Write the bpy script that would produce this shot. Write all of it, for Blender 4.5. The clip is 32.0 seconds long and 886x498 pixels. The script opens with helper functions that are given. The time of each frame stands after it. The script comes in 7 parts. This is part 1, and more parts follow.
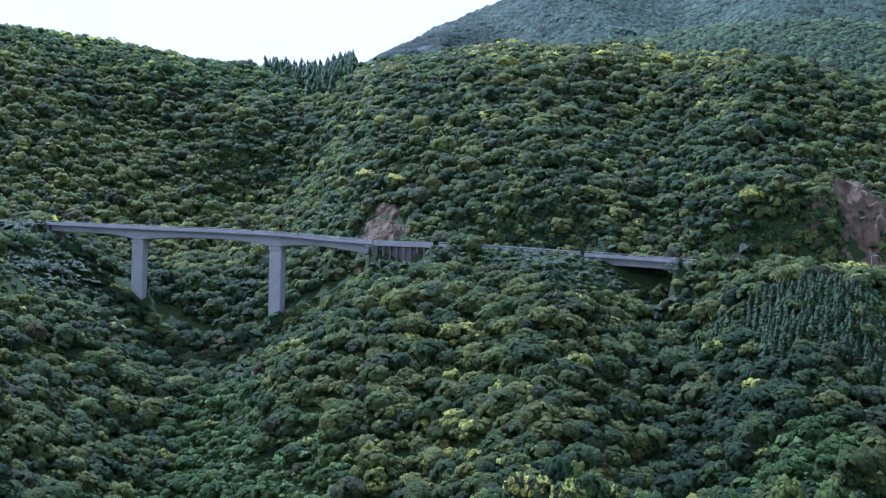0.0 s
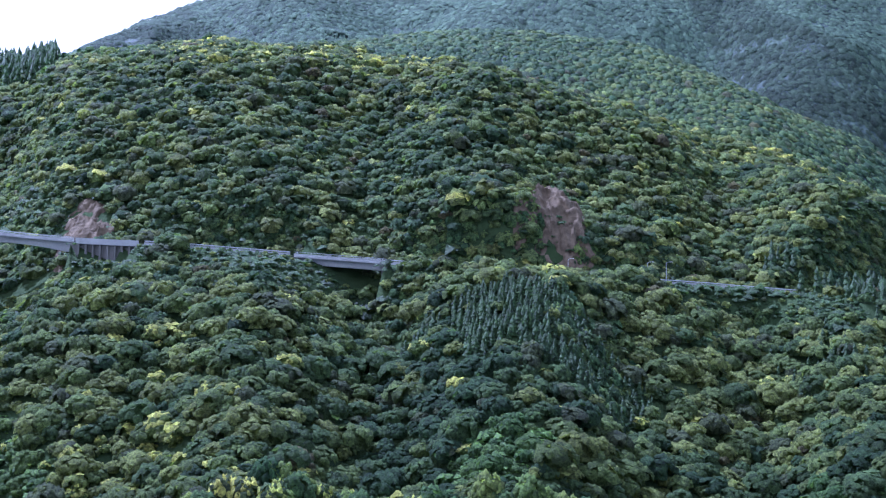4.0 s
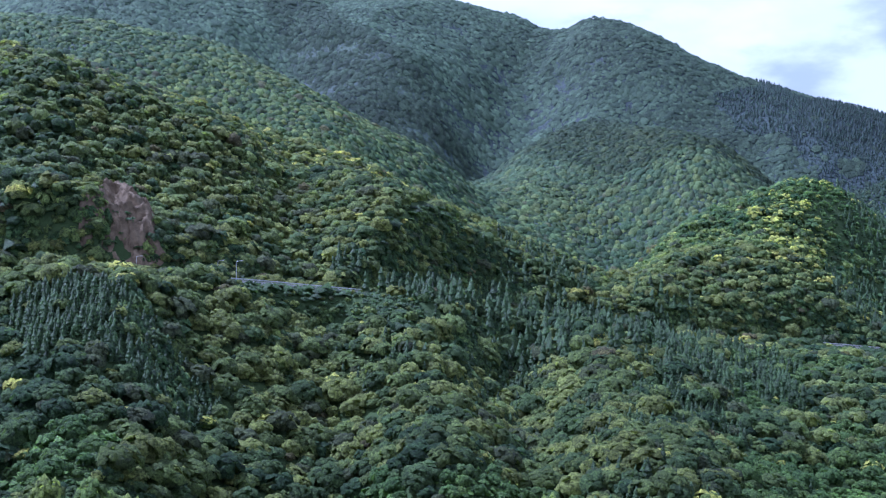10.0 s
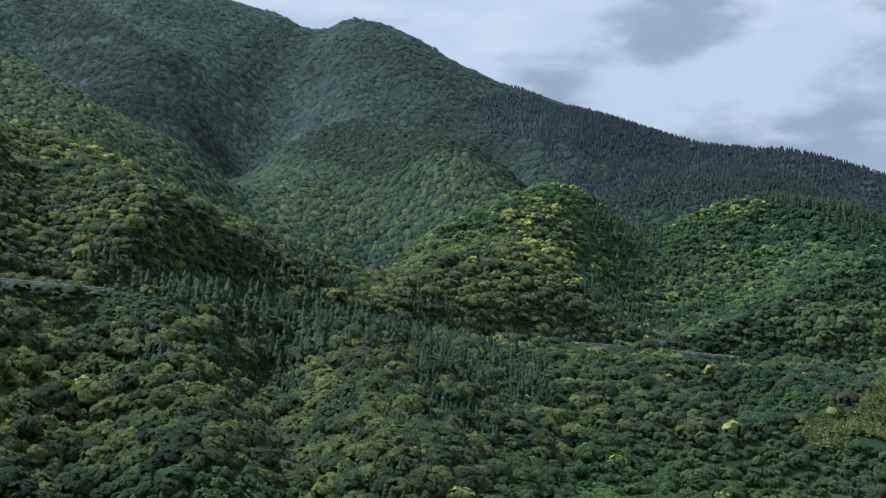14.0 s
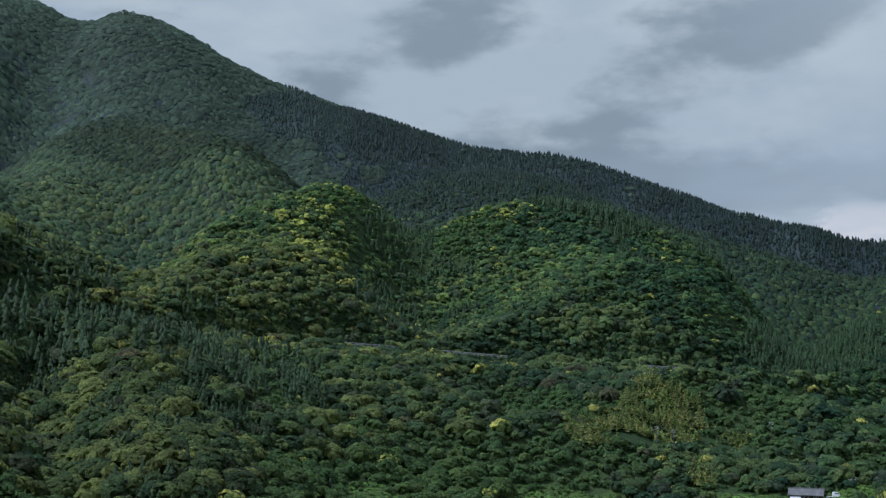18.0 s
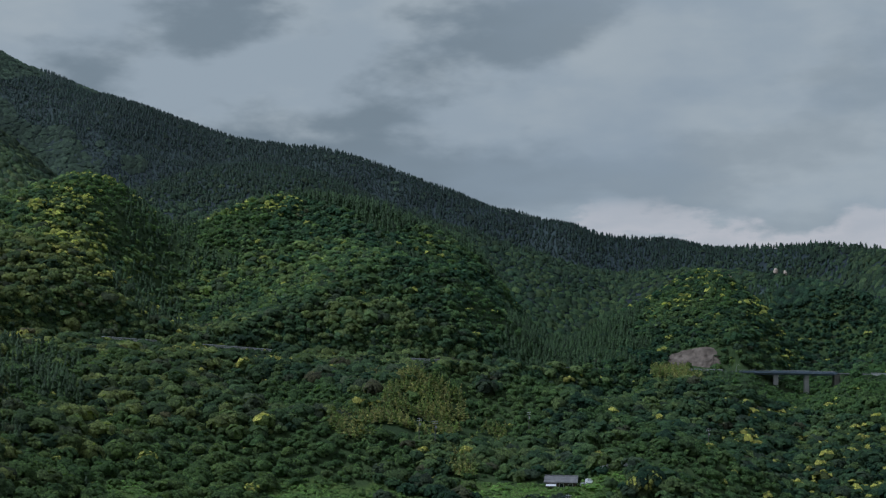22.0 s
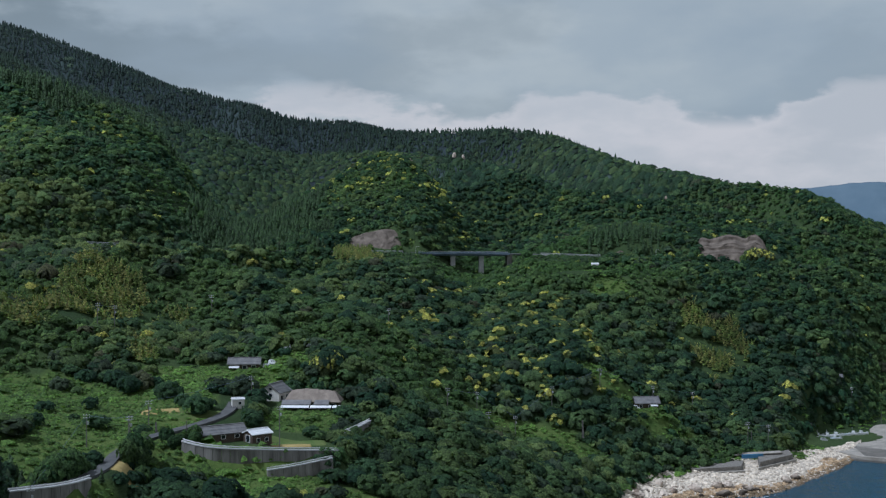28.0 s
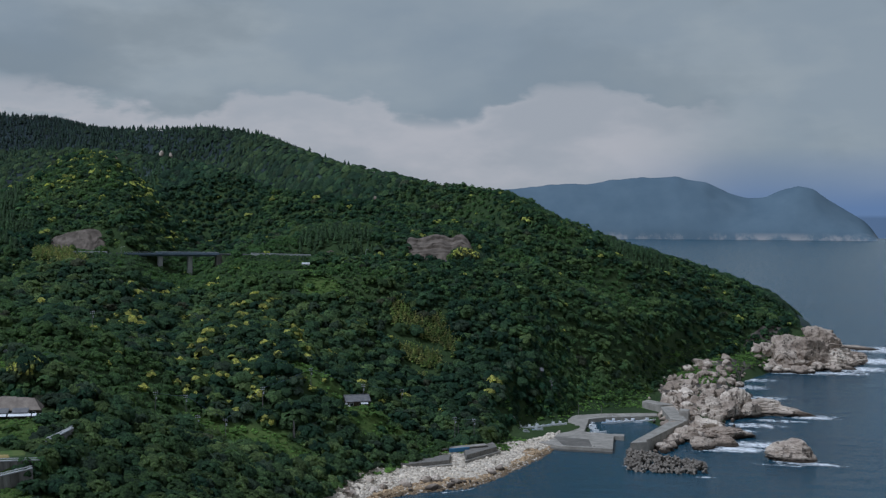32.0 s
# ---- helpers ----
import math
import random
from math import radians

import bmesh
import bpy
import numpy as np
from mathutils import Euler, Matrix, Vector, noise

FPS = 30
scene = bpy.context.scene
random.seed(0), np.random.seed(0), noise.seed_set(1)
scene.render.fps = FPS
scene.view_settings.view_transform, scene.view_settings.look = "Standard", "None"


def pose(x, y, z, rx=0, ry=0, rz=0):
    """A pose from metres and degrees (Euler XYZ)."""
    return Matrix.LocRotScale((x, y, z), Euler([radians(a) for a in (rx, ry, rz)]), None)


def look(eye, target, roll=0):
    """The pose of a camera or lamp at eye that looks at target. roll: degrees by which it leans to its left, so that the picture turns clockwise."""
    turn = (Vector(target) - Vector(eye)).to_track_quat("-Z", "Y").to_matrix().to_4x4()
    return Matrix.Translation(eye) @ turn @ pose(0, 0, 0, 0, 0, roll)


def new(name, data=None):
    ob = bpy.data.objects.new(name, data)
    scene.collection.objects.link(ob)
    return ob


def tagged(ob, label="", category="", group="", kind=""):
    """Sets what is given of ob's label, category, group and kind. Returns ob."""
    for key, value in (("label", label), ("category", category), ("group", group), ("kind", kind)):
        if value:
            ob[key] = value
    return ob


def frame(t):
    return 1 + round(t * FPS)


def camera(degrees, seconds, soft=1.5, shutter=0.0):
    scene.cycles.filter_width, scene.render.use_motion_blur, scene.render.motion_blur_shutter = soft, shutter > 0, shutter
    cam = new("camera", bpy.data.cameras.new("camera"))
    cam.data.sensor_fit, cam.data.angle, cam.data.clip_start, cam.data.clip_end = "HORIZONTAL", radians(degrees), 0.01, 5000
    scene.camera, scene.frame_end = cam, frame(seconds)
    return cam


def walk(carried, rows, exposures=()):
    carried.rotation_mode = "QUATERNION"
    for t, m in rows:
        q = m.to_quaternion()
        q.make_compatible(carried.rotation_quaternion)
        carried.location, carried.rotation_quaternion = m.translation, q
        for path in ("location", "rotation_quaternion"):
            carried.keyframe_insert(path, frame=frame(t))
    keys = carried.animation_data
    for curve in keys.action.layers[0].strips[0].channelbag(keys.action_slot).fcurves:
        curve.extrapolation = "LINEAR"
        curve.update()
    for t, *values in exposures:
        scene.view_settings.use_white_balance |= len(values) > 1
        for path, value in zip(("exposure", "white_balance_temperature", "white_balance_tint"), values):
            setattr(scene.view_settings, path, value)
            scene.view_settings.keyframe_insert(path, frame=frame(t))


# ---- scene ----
EYE = Vector((0.0, 0.0, 110.0))  # a hovering camera, 110 m over the sea, that turns from the hills to the coast

# seconds, heading clockwise from +y, tilt upwards, lean: degrees
HEADINGS = [
    (0, 0.00, 3.24, 0.63), (0.5, 1.38, 3.25, 0.63), (1, 2.78, 3.28, 0.62), (1.5, 4.24, 3.30, 0.61),
    (2, 5.91, 3.32, 0.59), (2.5, 7.71, 3.34, 0.57), (3, 9.45, 3.35, 0.55), (3.5, 11.16, 3.37, 0.53),
    (5.5, 17.12, 3.43, 0.50), (6, 18.67, 3.45, 0.49), (6.5, 20.39, 3.45, 0.47), (7, 22.14, 3.47, 0.45),
    (7.5, 23.88, 3.48, 0.44), (8, 25.56, 3.48, 0.42), (8.5, 27.18, 3.49, 0.40), (9, 28.55, 3.48, 0.39),
    (9.5, 30.01, 3.48, 0.38), (10, 31.52, 3.47, 0.38), (10.5, 33.10, 3.48, 0.37), (11, 34.51, 3.48, 0.37),
    (11.5, 35.81, 3.50, 0.36), (12, 37.09, 3.51, 0.35), (12.5, 38.35, 3.52, 0.34), (13, 39.60, 3.53, 0.32),
    (13.5, 40.86, 3.53, 0.29), (14, 42.13, 3.53, 0.27), (14.5, 43.44, 3.53, 0.24), (16.5, 48.07, 3.57, 0.20),
    (17, 49.47, 3.58, 0.16), (17.5, 50.82, 3.58, 0.13), (18, 52.12, 3.59, 0.10), (18.5, 53.25, 3.59, 0.08),
    (19, 54.50, 3.59, 0.08), (19.5, 55.78, 3.59, 0.07), (20, 57.24, 3.59, 0.05), (20.5, 58.96, 3.59, 0.03),
    (21, 60.37, 3.59, 0.01), (21.5, 61.40, 3.59, -0.02), (22, 62.45, 3.30, -0.04), (22.5, 63.38, 2.90, -0.06),
    (23, 64.29, 2.52, -0.05), (23.5, 65.35, 2.13, -0.06), (24, 66.28, 1.73, -0.06), (24.5, 67.00, 1.26, -0.06),
    (26.5, 71.34, -1.05, -0.05), (27, 72.78, -1.56, -0.05), (27.5, 74.41, -1.87, -0.04), (28, 76.30, -1.87, -0.02),
    (28.5, 78.03, -1.88, -0.01), (29, 79.50, -1.88, 0.00), (29.5, 80.93, -1.88, 0.02), (30, 82.41, -1.88, 0.05),
    (30.5, 83.99, -1.87, 0.07), (31, 85.69, -1.88, 0.10), (31.5, 87.42, -1.88, 0.13), (32, 89.00, -1.86, 0.18),
]


def aim(heading, tilt):
    a, b = radians(heading), radians(tilt)
    return EYE + 100 * Vector((math.sin(a) * math.cos(b), math.cos(a) * math.cos(b), math.sin(b)))


EXPOSURES = [(0, 0.76, 4400, 26), (6, 1.36, 4330, 36), (9, 1.2, 4370, 34), (11, 0.76, 4570, 26), (13, 0.38, 4740, 18), (17, -0.06, 4900, 14), (19, -0.34, 4950, 13), (23, -0.62, 5000, 12), (25, -0.5, 5000, 12), (27, -0.3, 5000, 12), (29, -0.52, 4980, 12), (32, -0.8, 4950, 12)]
cam = camera(37.6, 32.0, 1.3)
walk(cam, [(t, look(EYE, aim(h, p), lean)) for t, h, p, lean in HEADINGS], EXPOSURES)

# ---- sky and sun ----
SUN_HEADING, SUN_HEIGHT = -27.0, 54.0  # degrees


def make_world():
    world = bpy.data.worlds.new("sky")
    scene.world = world
    world.use_nodes = True
    nt = world.node_tree
    nt.nodes.clear()
    N, L = nt.nodes.new, nt.links.new
    sky = N("ShaderNodeTexSky")
    sky.sky_type, sky.sun_disc = "NISHITA", False
    sky.sun_elevation, sky.sun_rotation = radians(SUN_HEIGHT), radians(SUN_HEADING)
    sky.air_density, sky.dust_density = 1.0, 1.5
    clear = N("ShaderNodeMix")
    clear.data_type, clear.blend_type = "RGBA", "MULTIPLY"
    clear.inputs[0].default_value = 1.0
    L(sky.outputs[0], clear.inputs[6])
    clear.inputs[7].default_value = (0.10, 0.10, 0.10, 1)
    co = N("ShaderNodeTexCoord")
    sep = N("ShaderNodeSeparateXYZ")
    L(co.outputs["Generated"], sep.inputs[0])

    def math_node(op, a, b=None, clamp=False):
        m = N("ShaderNodeMath")
        m.operation, m.use_clamp = op, clamp
        for k, v in enumerate((a, b)):
            if v is None:
                continue
            if isinstance(v, (int, float)):
                m.inputs[k].default_value = v
            else:
                L(v, m.inputs[k])
        return m.outputs[0]

    # cloud decks: billows, wider than high
    flat = N("ShaderNodeCombineXYZ")
    L(sep.outputs[0], flat.inputs[0]), L(sep.outputs[1], flat.inputs[1])
    L(math_node("MULTIPLY", sep.outputs[2], 2.4), flat.inputs[2])

    def cloud(scale, detail, shift, lo, hi, rough=0.55):
        mp = N("ShaderNodeMapping")
        mp.inputs["Location"].default_value = (shift, shift * 0.7, 0)
        L(flat.outputs[0], mp.inputs[0])
        n = N("ShaderNodeTexNoise")
        n.inputs["Scale"].default_value, n.inputs["Detail"].default_value = scale, detail
        n.inputs["Roughness"].default_value = rough
        L(mp.outputs[0], n.inputs["Vector"])
        r = N("ShaderNodeMapRange")
        r.interpolation_type = "SMOOTHSTEP"
        r.inputs["From Min"].default_value, r.inputs["From Max"].default_value = lo, hi
        L(n.outputs[0], r.inputs[0])
        return r.outputs[0]

    cover = cloud(2.2, 5, 3.1, 0.32, 0.56)
    dark = cloud(4.6, 6, 8.4, 0.485, 0.60, 0.52)
    bank = cloud(7.5, 6, 1.7, 0.42, 0.62, 0.52)

    def mix(fac, a, b):
        m = N("ShaderNodeMix")
        m.data_type = "RGBA"
        if isinstance(fac, float):
            m.inputs[0].default_value = fac
        else:
            L(fac, m.inputs[0])
        for k, val in ((6, a), (7, b)):
            if isinstance(val, tuple):
                m.inputs[k].default_value = (*val, 1)
            else:
                L(val, m.inputs[k])
        return m.outputs[2]

    grey, white, blue = (0.325, 0.345, 0.31), (0.61, 0.595, 0.495), (0.455, 0.47, 0.42)
    deck = mix(bank, (0.53, 0.535, 0.465), white)
    calm = N("ShaderNodeMapRange")  # the clouds thin out towards the open sea
    calm.interpolation_type = "SMOOTHSTEP"
    calm.inputs["From Min"].default_value, calm.inputs["From Max"].default_value = 0.86, 0.99
    calm.inputs["To Min"].default_value, calm.inputs["To Max"].default_value = 1.0, 0.35
    L(sep.outputs[0], calm.inputs[0])
    sunward = N("ShaderNodeMapRange")  # on the sun's side the cloud is thin, bright and whole
    sunward.interpolation_type = "SMOOTHSTEP"
    sunward.inputs["From Min"].default_value, sunward.inputs["From Max"].default_value = 0.08, 0.46
    L(sep.outputs[0], sunward.inputs[0])
    deck = mix(math_node("MULTIPLY", math_node("MULTIPLY", dark, calm.outputs[0]), sunward.outputs[0]), deck, grey)
    cover = math_node("MAXIMUM", cover, math_node("SUBTRACT", 1.0, sunward.outputs[0]))
    deck = mix(math_node("MULTIPLY", math_node("SUBTRACT", 1.0, sunward.outputs[0]), 0.7), deck, (0.80, 0.73, 0.60))
    overhead = N("ShaderNodeMapRange")  # the cloud breaks up overhead and lets blue sky through
    overhead.interpolation_type = "SMOOTHSTEP"
    overhead.inputs["From Min"].default_value, overhead.inputs["From Max"].default_value = 0.42, 0.75
    overhead.inputs["To Min"].default_value, overhead.inputs["To Max"].default_value = 1.0, 0.45
    L(sep.outputs[2], overhead.inputs[0])
    cover = math_node("MULTIPLY", cover, overhead.outputs[0])
    thin = mix(math_node("MULTIPLY", overhead.outputs[0], 0.92), clear.outputs[2], blue)
    above = mix(cover, thin, deck)
    # a pale bank of cloud lies low over the hills and the sea
    band = N("ShaderNodeMapRange")
    band.interpolation_type = "SMOOTHSTEP"
    band.inputs["From Min"].default_value, band.inputs["From Max"].default_value = 0.099, 0.086
    L(math_node("ADD", sep.outputs[2], math_node("MULTIPLY", bank, 0.03)), band.inputs[0])
    shore = N("ShaderNodeMapRange")  # it ends over the open sea
    shore.interpolation_type = "SMOOTHSTEP"
    shore.inputs["From Min"].default_value, shore.inputs["From Max"].default_value = -0.24, -0.10
    L(sep.outputs[1], shore.inputs[0])
    pale = math_node("MULTIPLY", band.outputs[0], shore.outputs[0])
    above = mix(math_node("MULTIPLY", pale, math_node("ADD", math_node("MULTIPLY", bank, 0.35), 0.5)), above, (0.90, 0.77, 0.62))
    # towards the open sea the air is blue-grey and thick near the horizon
    low = N("ShaderNodeMapRange")
    low.inputs["From Min"].default_value, low.inputs["From Max"].default_value = 0.045, 0.0
    L(sep.outputs[2], low.inputs[0])
    east = N("ShaderNodeMapRange")
    east.interpolation_type = "SMOOTHSTEP"
    east.inputs["From Min"].default_value, east.inputs["From Max"].default_value = -0.08, -0.22
    L(sep.outputs[1], east.inputs[0])
    murk = math_node("MULTIPLY", low.outputs[0], east.outputs[0])
    above = mix(murk, above, (0.26, 0.34, 0.46))
    below = N("ShaderNodeMapRange")
    below.inputs["From Min"].default_value, below.inputs["From Max"].default_value = -0.0050, -0.0075
    L(sep.outputs[2], below.inputs[0])
    full = mix(below.outputs[0], above, (0.19, 0.25, 0.33))
    bg, out = N("ShaderNodeBackground"), N("ShaderNodeOutputWorld")
    L(full, bg.inputs[0])
    bg.inputs[1].default_value = 1.0
    L(bg.outputs[0], out.inputs[0])


make_world()
sun = new("sun", bpy.data.lights.new("sun", "SUN"))
sun.data.energy, sun.data.angle, sun.data.color = 4.0, radians(1.5), (1.0, 0.95, 0.86)
sun.matrix_world = look(500 * Vector((
    math.sin(radians(SUN_HEADING)) * math.cos(radians(SUN_HEIGHT)),
    math.cos(radians(SUN_HEADING)) * math.cos(radians(SUN_HEIGHT)), math.sin(radians(SUN_HEIGHT)))), (0, 0, 0))

# ---- materials ----
class Nodes:
    """A node material under construction."""

    def __init__(self, name, rough=0.8, spec=0.3, metal=0.0):
        self.mat = bpy.data.materials.new(name)
        self.mat.use_nodes = True
        self.nt = self.mat.node_tree
        self.nt.nodes.clear()
        self.out = self.add("ShaderNodeOutputMaterial")
        self.bsdf = self.add("ShaderNodeBsdfPrincipled")
        self.bsdf.inputs["Roughness"].default_value = rough
        self.bsdf.inputs["Specular IOR Level"].default_value = spec
        self.bsdf.inputs["Metallic"].default_value = metal
        self.link(self.bsdf.outputs[0], self.out.inputs[0])

    def add(self, kind):
        return self.nt.nodes.new(kind)

    def link(self, a, b):
        self.nt.links.new(a, b)

    def put(self, socket, value):
        if isinstance(value, tuple):
            socket.default_value = (*value, 1) if len(value) == 3 else value
        elif isinstance(value, (int, float)):
            socket.default_value = value
        else:
            self.link(value, socket)

    def noise(self, scale, detail=4, rough=0.6, stretch=None, coords="Object"):
        co = self.add("ShaderNodeTexCoord")
        src = co.outputs[coords]
        if stretch:
            mp = self.add("ShaderNodeMapping")
            mp.inputs["Scale"].default_value = stretch
            self.link(src, mp.inputs[0])
            src = mp.outputs[0]
        n = self.add("ShaderNodeTexNoise")
        n.inputs["Scale"].default_value, n.inputs["Detail"].default_value = scale, detail
        n.inputs["Roughness"].default_value = rough
        self.link(src, n.inputs["Vector"])
        return n.outputs[0]

    def ramp(self, fac, lo, hi):
        r = self.add("ShaderNodeMapRange")
        r.inputs["From Min"].default_value, r.inputs["From Max"].default_value = lo, hi
        self.link(fac, r.inputs[0])
        return r.outputs[0]

    def mix(self, fac, a, b, blend="MIX"):
        m = self.add("ShaderNodeMix")
        m.data_type, m.blend_type = "RGBA", blend
        self.put(m.inputs[0], fac), self.put(m.inputs[6], a), self.put(m.inputs[7], b)
        return m.outputs[2]

    def colour(self, c):
        self.put(self.bsdf.inputs["Base Color"], c)
        return self

    def bump(self, height, strength=0.5, distance=0.1):
        b = self.add("ShaderNodeBump")
        b.inputs["Strength"].default_value, b.inputs["Distance"].default_value = strength, distance
        self.link(height, b.inputs["Height"])
        self.link(b.outputs[0], self.bsdf.inputs["Normal"])
        return self

    def attribute(self, name):
        a = self.add("ShaderNodeAttribute")
        a.attribute_name = name
        return a


def leaf_material(name, rough=0.5, spec=0.5, vary=0.32, holes=0.36):
    """Foliage: each plant has its own tint, each tuft of leaves its own shade, with gaps between the leaves."""
    n = Nodes(name, rough, spec)
    tint = n.attribute("tint").outputs["Color"]
    geo = n.add("ShaderNodeNewGeometry")
    info = n.add("ShaderNodeObjectInfo")
    shade = n.ramp(geo.outputs["Random Per Island"], 0.0, 1.0)
    dull = n.mix(1.0, tint, (1 - vary, 1 - vary, 1 - vary * 0.9), "MULTIPLY")
    rich = n.mix(1.0, tint, (1 + vary, 1 + vary * 0.95, 1 + vary * 0.6), "MULTIPLY")
    c = n.mix(shade, dull, rich)
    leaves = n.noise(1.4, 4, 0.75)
    # one noise sets tone and bump: hollows coloured darker, raised leaves paler
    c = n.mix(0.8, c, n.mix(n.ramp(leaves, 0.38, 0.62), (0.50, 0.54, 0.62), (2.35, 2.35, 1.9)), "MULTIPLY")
    c = n.mix(info.outputs["Random"], c, n.mix(1.0, c, (0.8, 0.95, 0.9), "MULTIPLY"))
    n.colour(c).bump(leaves, 1.0, 1.0)
    if holes:
        gap = n.add("ShaderNodeMath")
        gap.operation = "GREATER_THAN"
        n.link(n.noise(1.9, 2, 0.6), gap.inputs[0])
        gap.inputs[1].default_value = holes
    glow = n.add("ShaderNodeBsdfTranslucent")  # light that passes through thin leaves
    n.link(n.mix(1.0, c, (1.25, 1.3, 0.7), "MULTIPLY"), glow.inputs[0])
    leaf, open_air, seen = n.add("ShaderNodeMixShader"), n.add("ShaderNodeBsdfTransparent"), n.add("ShaderNodeMixShader")
    leaf.inputs[0].default_value = 0.4
    n.link(n.bsdf.outputs[0], leaf.inputs[1]), n.link(glow.outputs[0], leaf.inputs[2])
    n.put(seen.inputs[0], gap.outputs[0] if holes else 1.0)
    n.link(open_air.outputs[0], seen.inputs[1]), n.link(leaf.outputs[0], seen.inputs[2])
    n.link(seen.outputs[0], n.out.inputs[0])
    return n.mat


def mottled(name, a, b, scale, rough=0.85, spec=0.3, bump=0.4, distance=0.05, fine=None, metal=0.0, stretch=None):
    n = Nodes(name, rough, spec, metal)
    big = n.ramp(n.noise(scale, 4, 0.6, stretch), 0.3, 0.7)
    small = n.noise(fine or scale * 9, 5, 0.65, stretch)
    c = n.mix(big, a, b)
    c = n.mix(0.45, c, n.mix(small, (0.35, 0.35, 0.35), (1.5, 1.5, 1.5)), "MULTIPLY")
    n.colour(c).bump(small, bump, distance)
    return n.mat


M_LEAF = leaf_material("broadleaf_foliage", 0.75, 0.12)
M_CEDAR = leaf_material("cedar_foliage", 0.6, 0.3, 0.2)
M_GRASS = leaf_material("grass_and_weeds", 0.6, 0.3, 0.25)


def soil_material():
    """Undergrowth in the woods, rank grass in the clearings."""
    n = Nodes("undergrowth", 0.95, 0.1)
    broad, fine, tuft = n.ramp(n.noise(0.03, 4), 0.3, 0.7), n.noise(0.5, 5, 0.65), n.noise(1.6, 4, 0.7)
    floor = n.mix(broad, (0.026, 0.046, 0.018), (0.058, 0.086, 0.030))
    grass = n.mix(n.ramp(n.noise(0.12, 4, 0.6), 0.3, 0.7), (0.060, 0.102, 0.024), (0.118, 0.160, 0.042))
    c = n.mix(n.attribute("meadow").outputs["Fac"], floor, grass)
    c = n.mix(0.5, c, n.mix(fine, (0.35, 0.35, 0.35), (1.5, 1.5, 1.5)), "MULTIPLY")
    n.colour(c).bump(tuft, 0.8, 0.8)
    return n.mat


M_SOIL = soil_material()
M_BARK = mottled("bark", (0.07, 0.05, 0.035), (0.14, 0.11, 0.08), 0.8, 0.9, 0.1, 0.6, 0.05)
M_CONCRETE = mottled("concrete", (0.34, 0.34, 0.34), (0.45, 0.45, 0.44), 0.15, 0.85, 0.3, 0.3, 0.03)
M_OLD_CONCRETE = mottled("weathered_concrete", (0.085, 0.08, 0.07), (0.24, 0.23, 0.21), 0.5, 0.9, 0.25, 0.5, 0.04, 3.0, 0.0, (1, 1, 0.12))
M_ASPHALT = mottled("asphalt", (0.065, 0.065, 0.066), (0.11, 0.11, 0.108), 0.3, 0.9, 0.25, 0.2, 0.01)
M_ROCK = mottled("granite", (0.26, 0.22, 0.18), (0.47, 0.41, 0.34), 0.12, 0.9, 0.2, 0.9, 0.5, 0.7)
M_EARTH = mottled("bare_earth", (0.075, 0.056, 0.036), (0.215, 0.165, 0.11), 0.3, 0.95, 0.1, 0.9, 0.5, 0.9)



def canopy_material(name, cool, warm):
    """Unbroken woods on slopes more than a kilometre away."""
    n = Nodes(name, 0.8, 0.25)
    broad = n.ramp(n.noise(0.0035, 4, 0.6), 0.38, 0.62)
    stands = n.ramp(n.noise(0.014, 5, 0.65), 0.35, 0.65)
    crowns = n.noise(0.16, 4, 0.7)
    # blue-green tones carry painted haze for the distant slopes
    c = n.mix(broad, cool, warm)
    edge = n.add("ShaderNodeMath")
    edge.operation = "MULTIPLY_ADD"
    n.link(n.noise(0.008, 5, 0.65), edge.inputs[0])
    edge.inputs[1].default_value = 1.2
    n.link(n.attribute("cedars").outputs["Fac"], edge.inputs[2])
    # dark cedar tone, which also paints cloud shade on the high mountain
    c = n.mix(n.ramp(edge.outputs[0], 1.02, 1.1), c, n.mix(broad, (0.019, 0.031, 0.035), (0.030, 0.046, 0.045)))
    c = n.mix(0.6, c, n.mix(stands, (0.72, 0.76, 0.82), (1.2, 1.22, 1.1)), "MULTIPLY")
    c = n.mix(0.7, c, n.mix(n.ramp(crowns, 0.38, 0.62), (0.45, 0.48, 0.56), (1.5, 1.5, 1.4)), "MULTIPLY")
    n.colour(c).bump(crowns, 0.7, 3.5)
    return n.mat


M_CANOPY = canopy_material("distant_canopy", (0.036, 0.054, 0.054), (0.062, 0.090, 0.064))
M_WHITE = mottled("white_paint", (0.62, 0.62, 0.60), (0.78, 0.78, 0.76), 0.6, 0.5, 0.4, 0.1, 0.01)
M_ROOF_GREY = mottled("grey_roof_tiles", (0.11, 0.11, 0.115), (0.20, 0.195, 0.19), 0.5, 0.7, 0.35, 0.5, 0.04, 4.0)
M_ROOF_BROWN = mottled("weathered_roof", (0.17, 0.14, 0.115), (0.29, 0.245, 0.20), 0.4, 0.9, 0.2, 0.7, 0.08, 3.0)
M_TIN = mottled("white_sheet_metal", (0.66, 0.67, 0.68), (0.80, 0.80, 0.80), 0.5, 0.35, 0.5, 0.15, 0.01)
M_TIMBER = mottled("dark_timber", (0.045, 0.034, 0.026), (0.10, 0.075, 0.055), 0.8, 0.8, 0.25, 0.4, 0.02)
M_PLASTER = mottled("pale_plaster", (0.50, 0.48, 0.44), (0.66, 0.64, 0.60), 0.4, 0.85, 0.25, 0.2, 0.01)
M_STEEL = mottled("galvanised_steel", (0.42, 0.43, 0.44), (0.58, 0.59, 0.60), 1.0, 0.45, 0.5, 0.1, 0.01, None, 0.6)
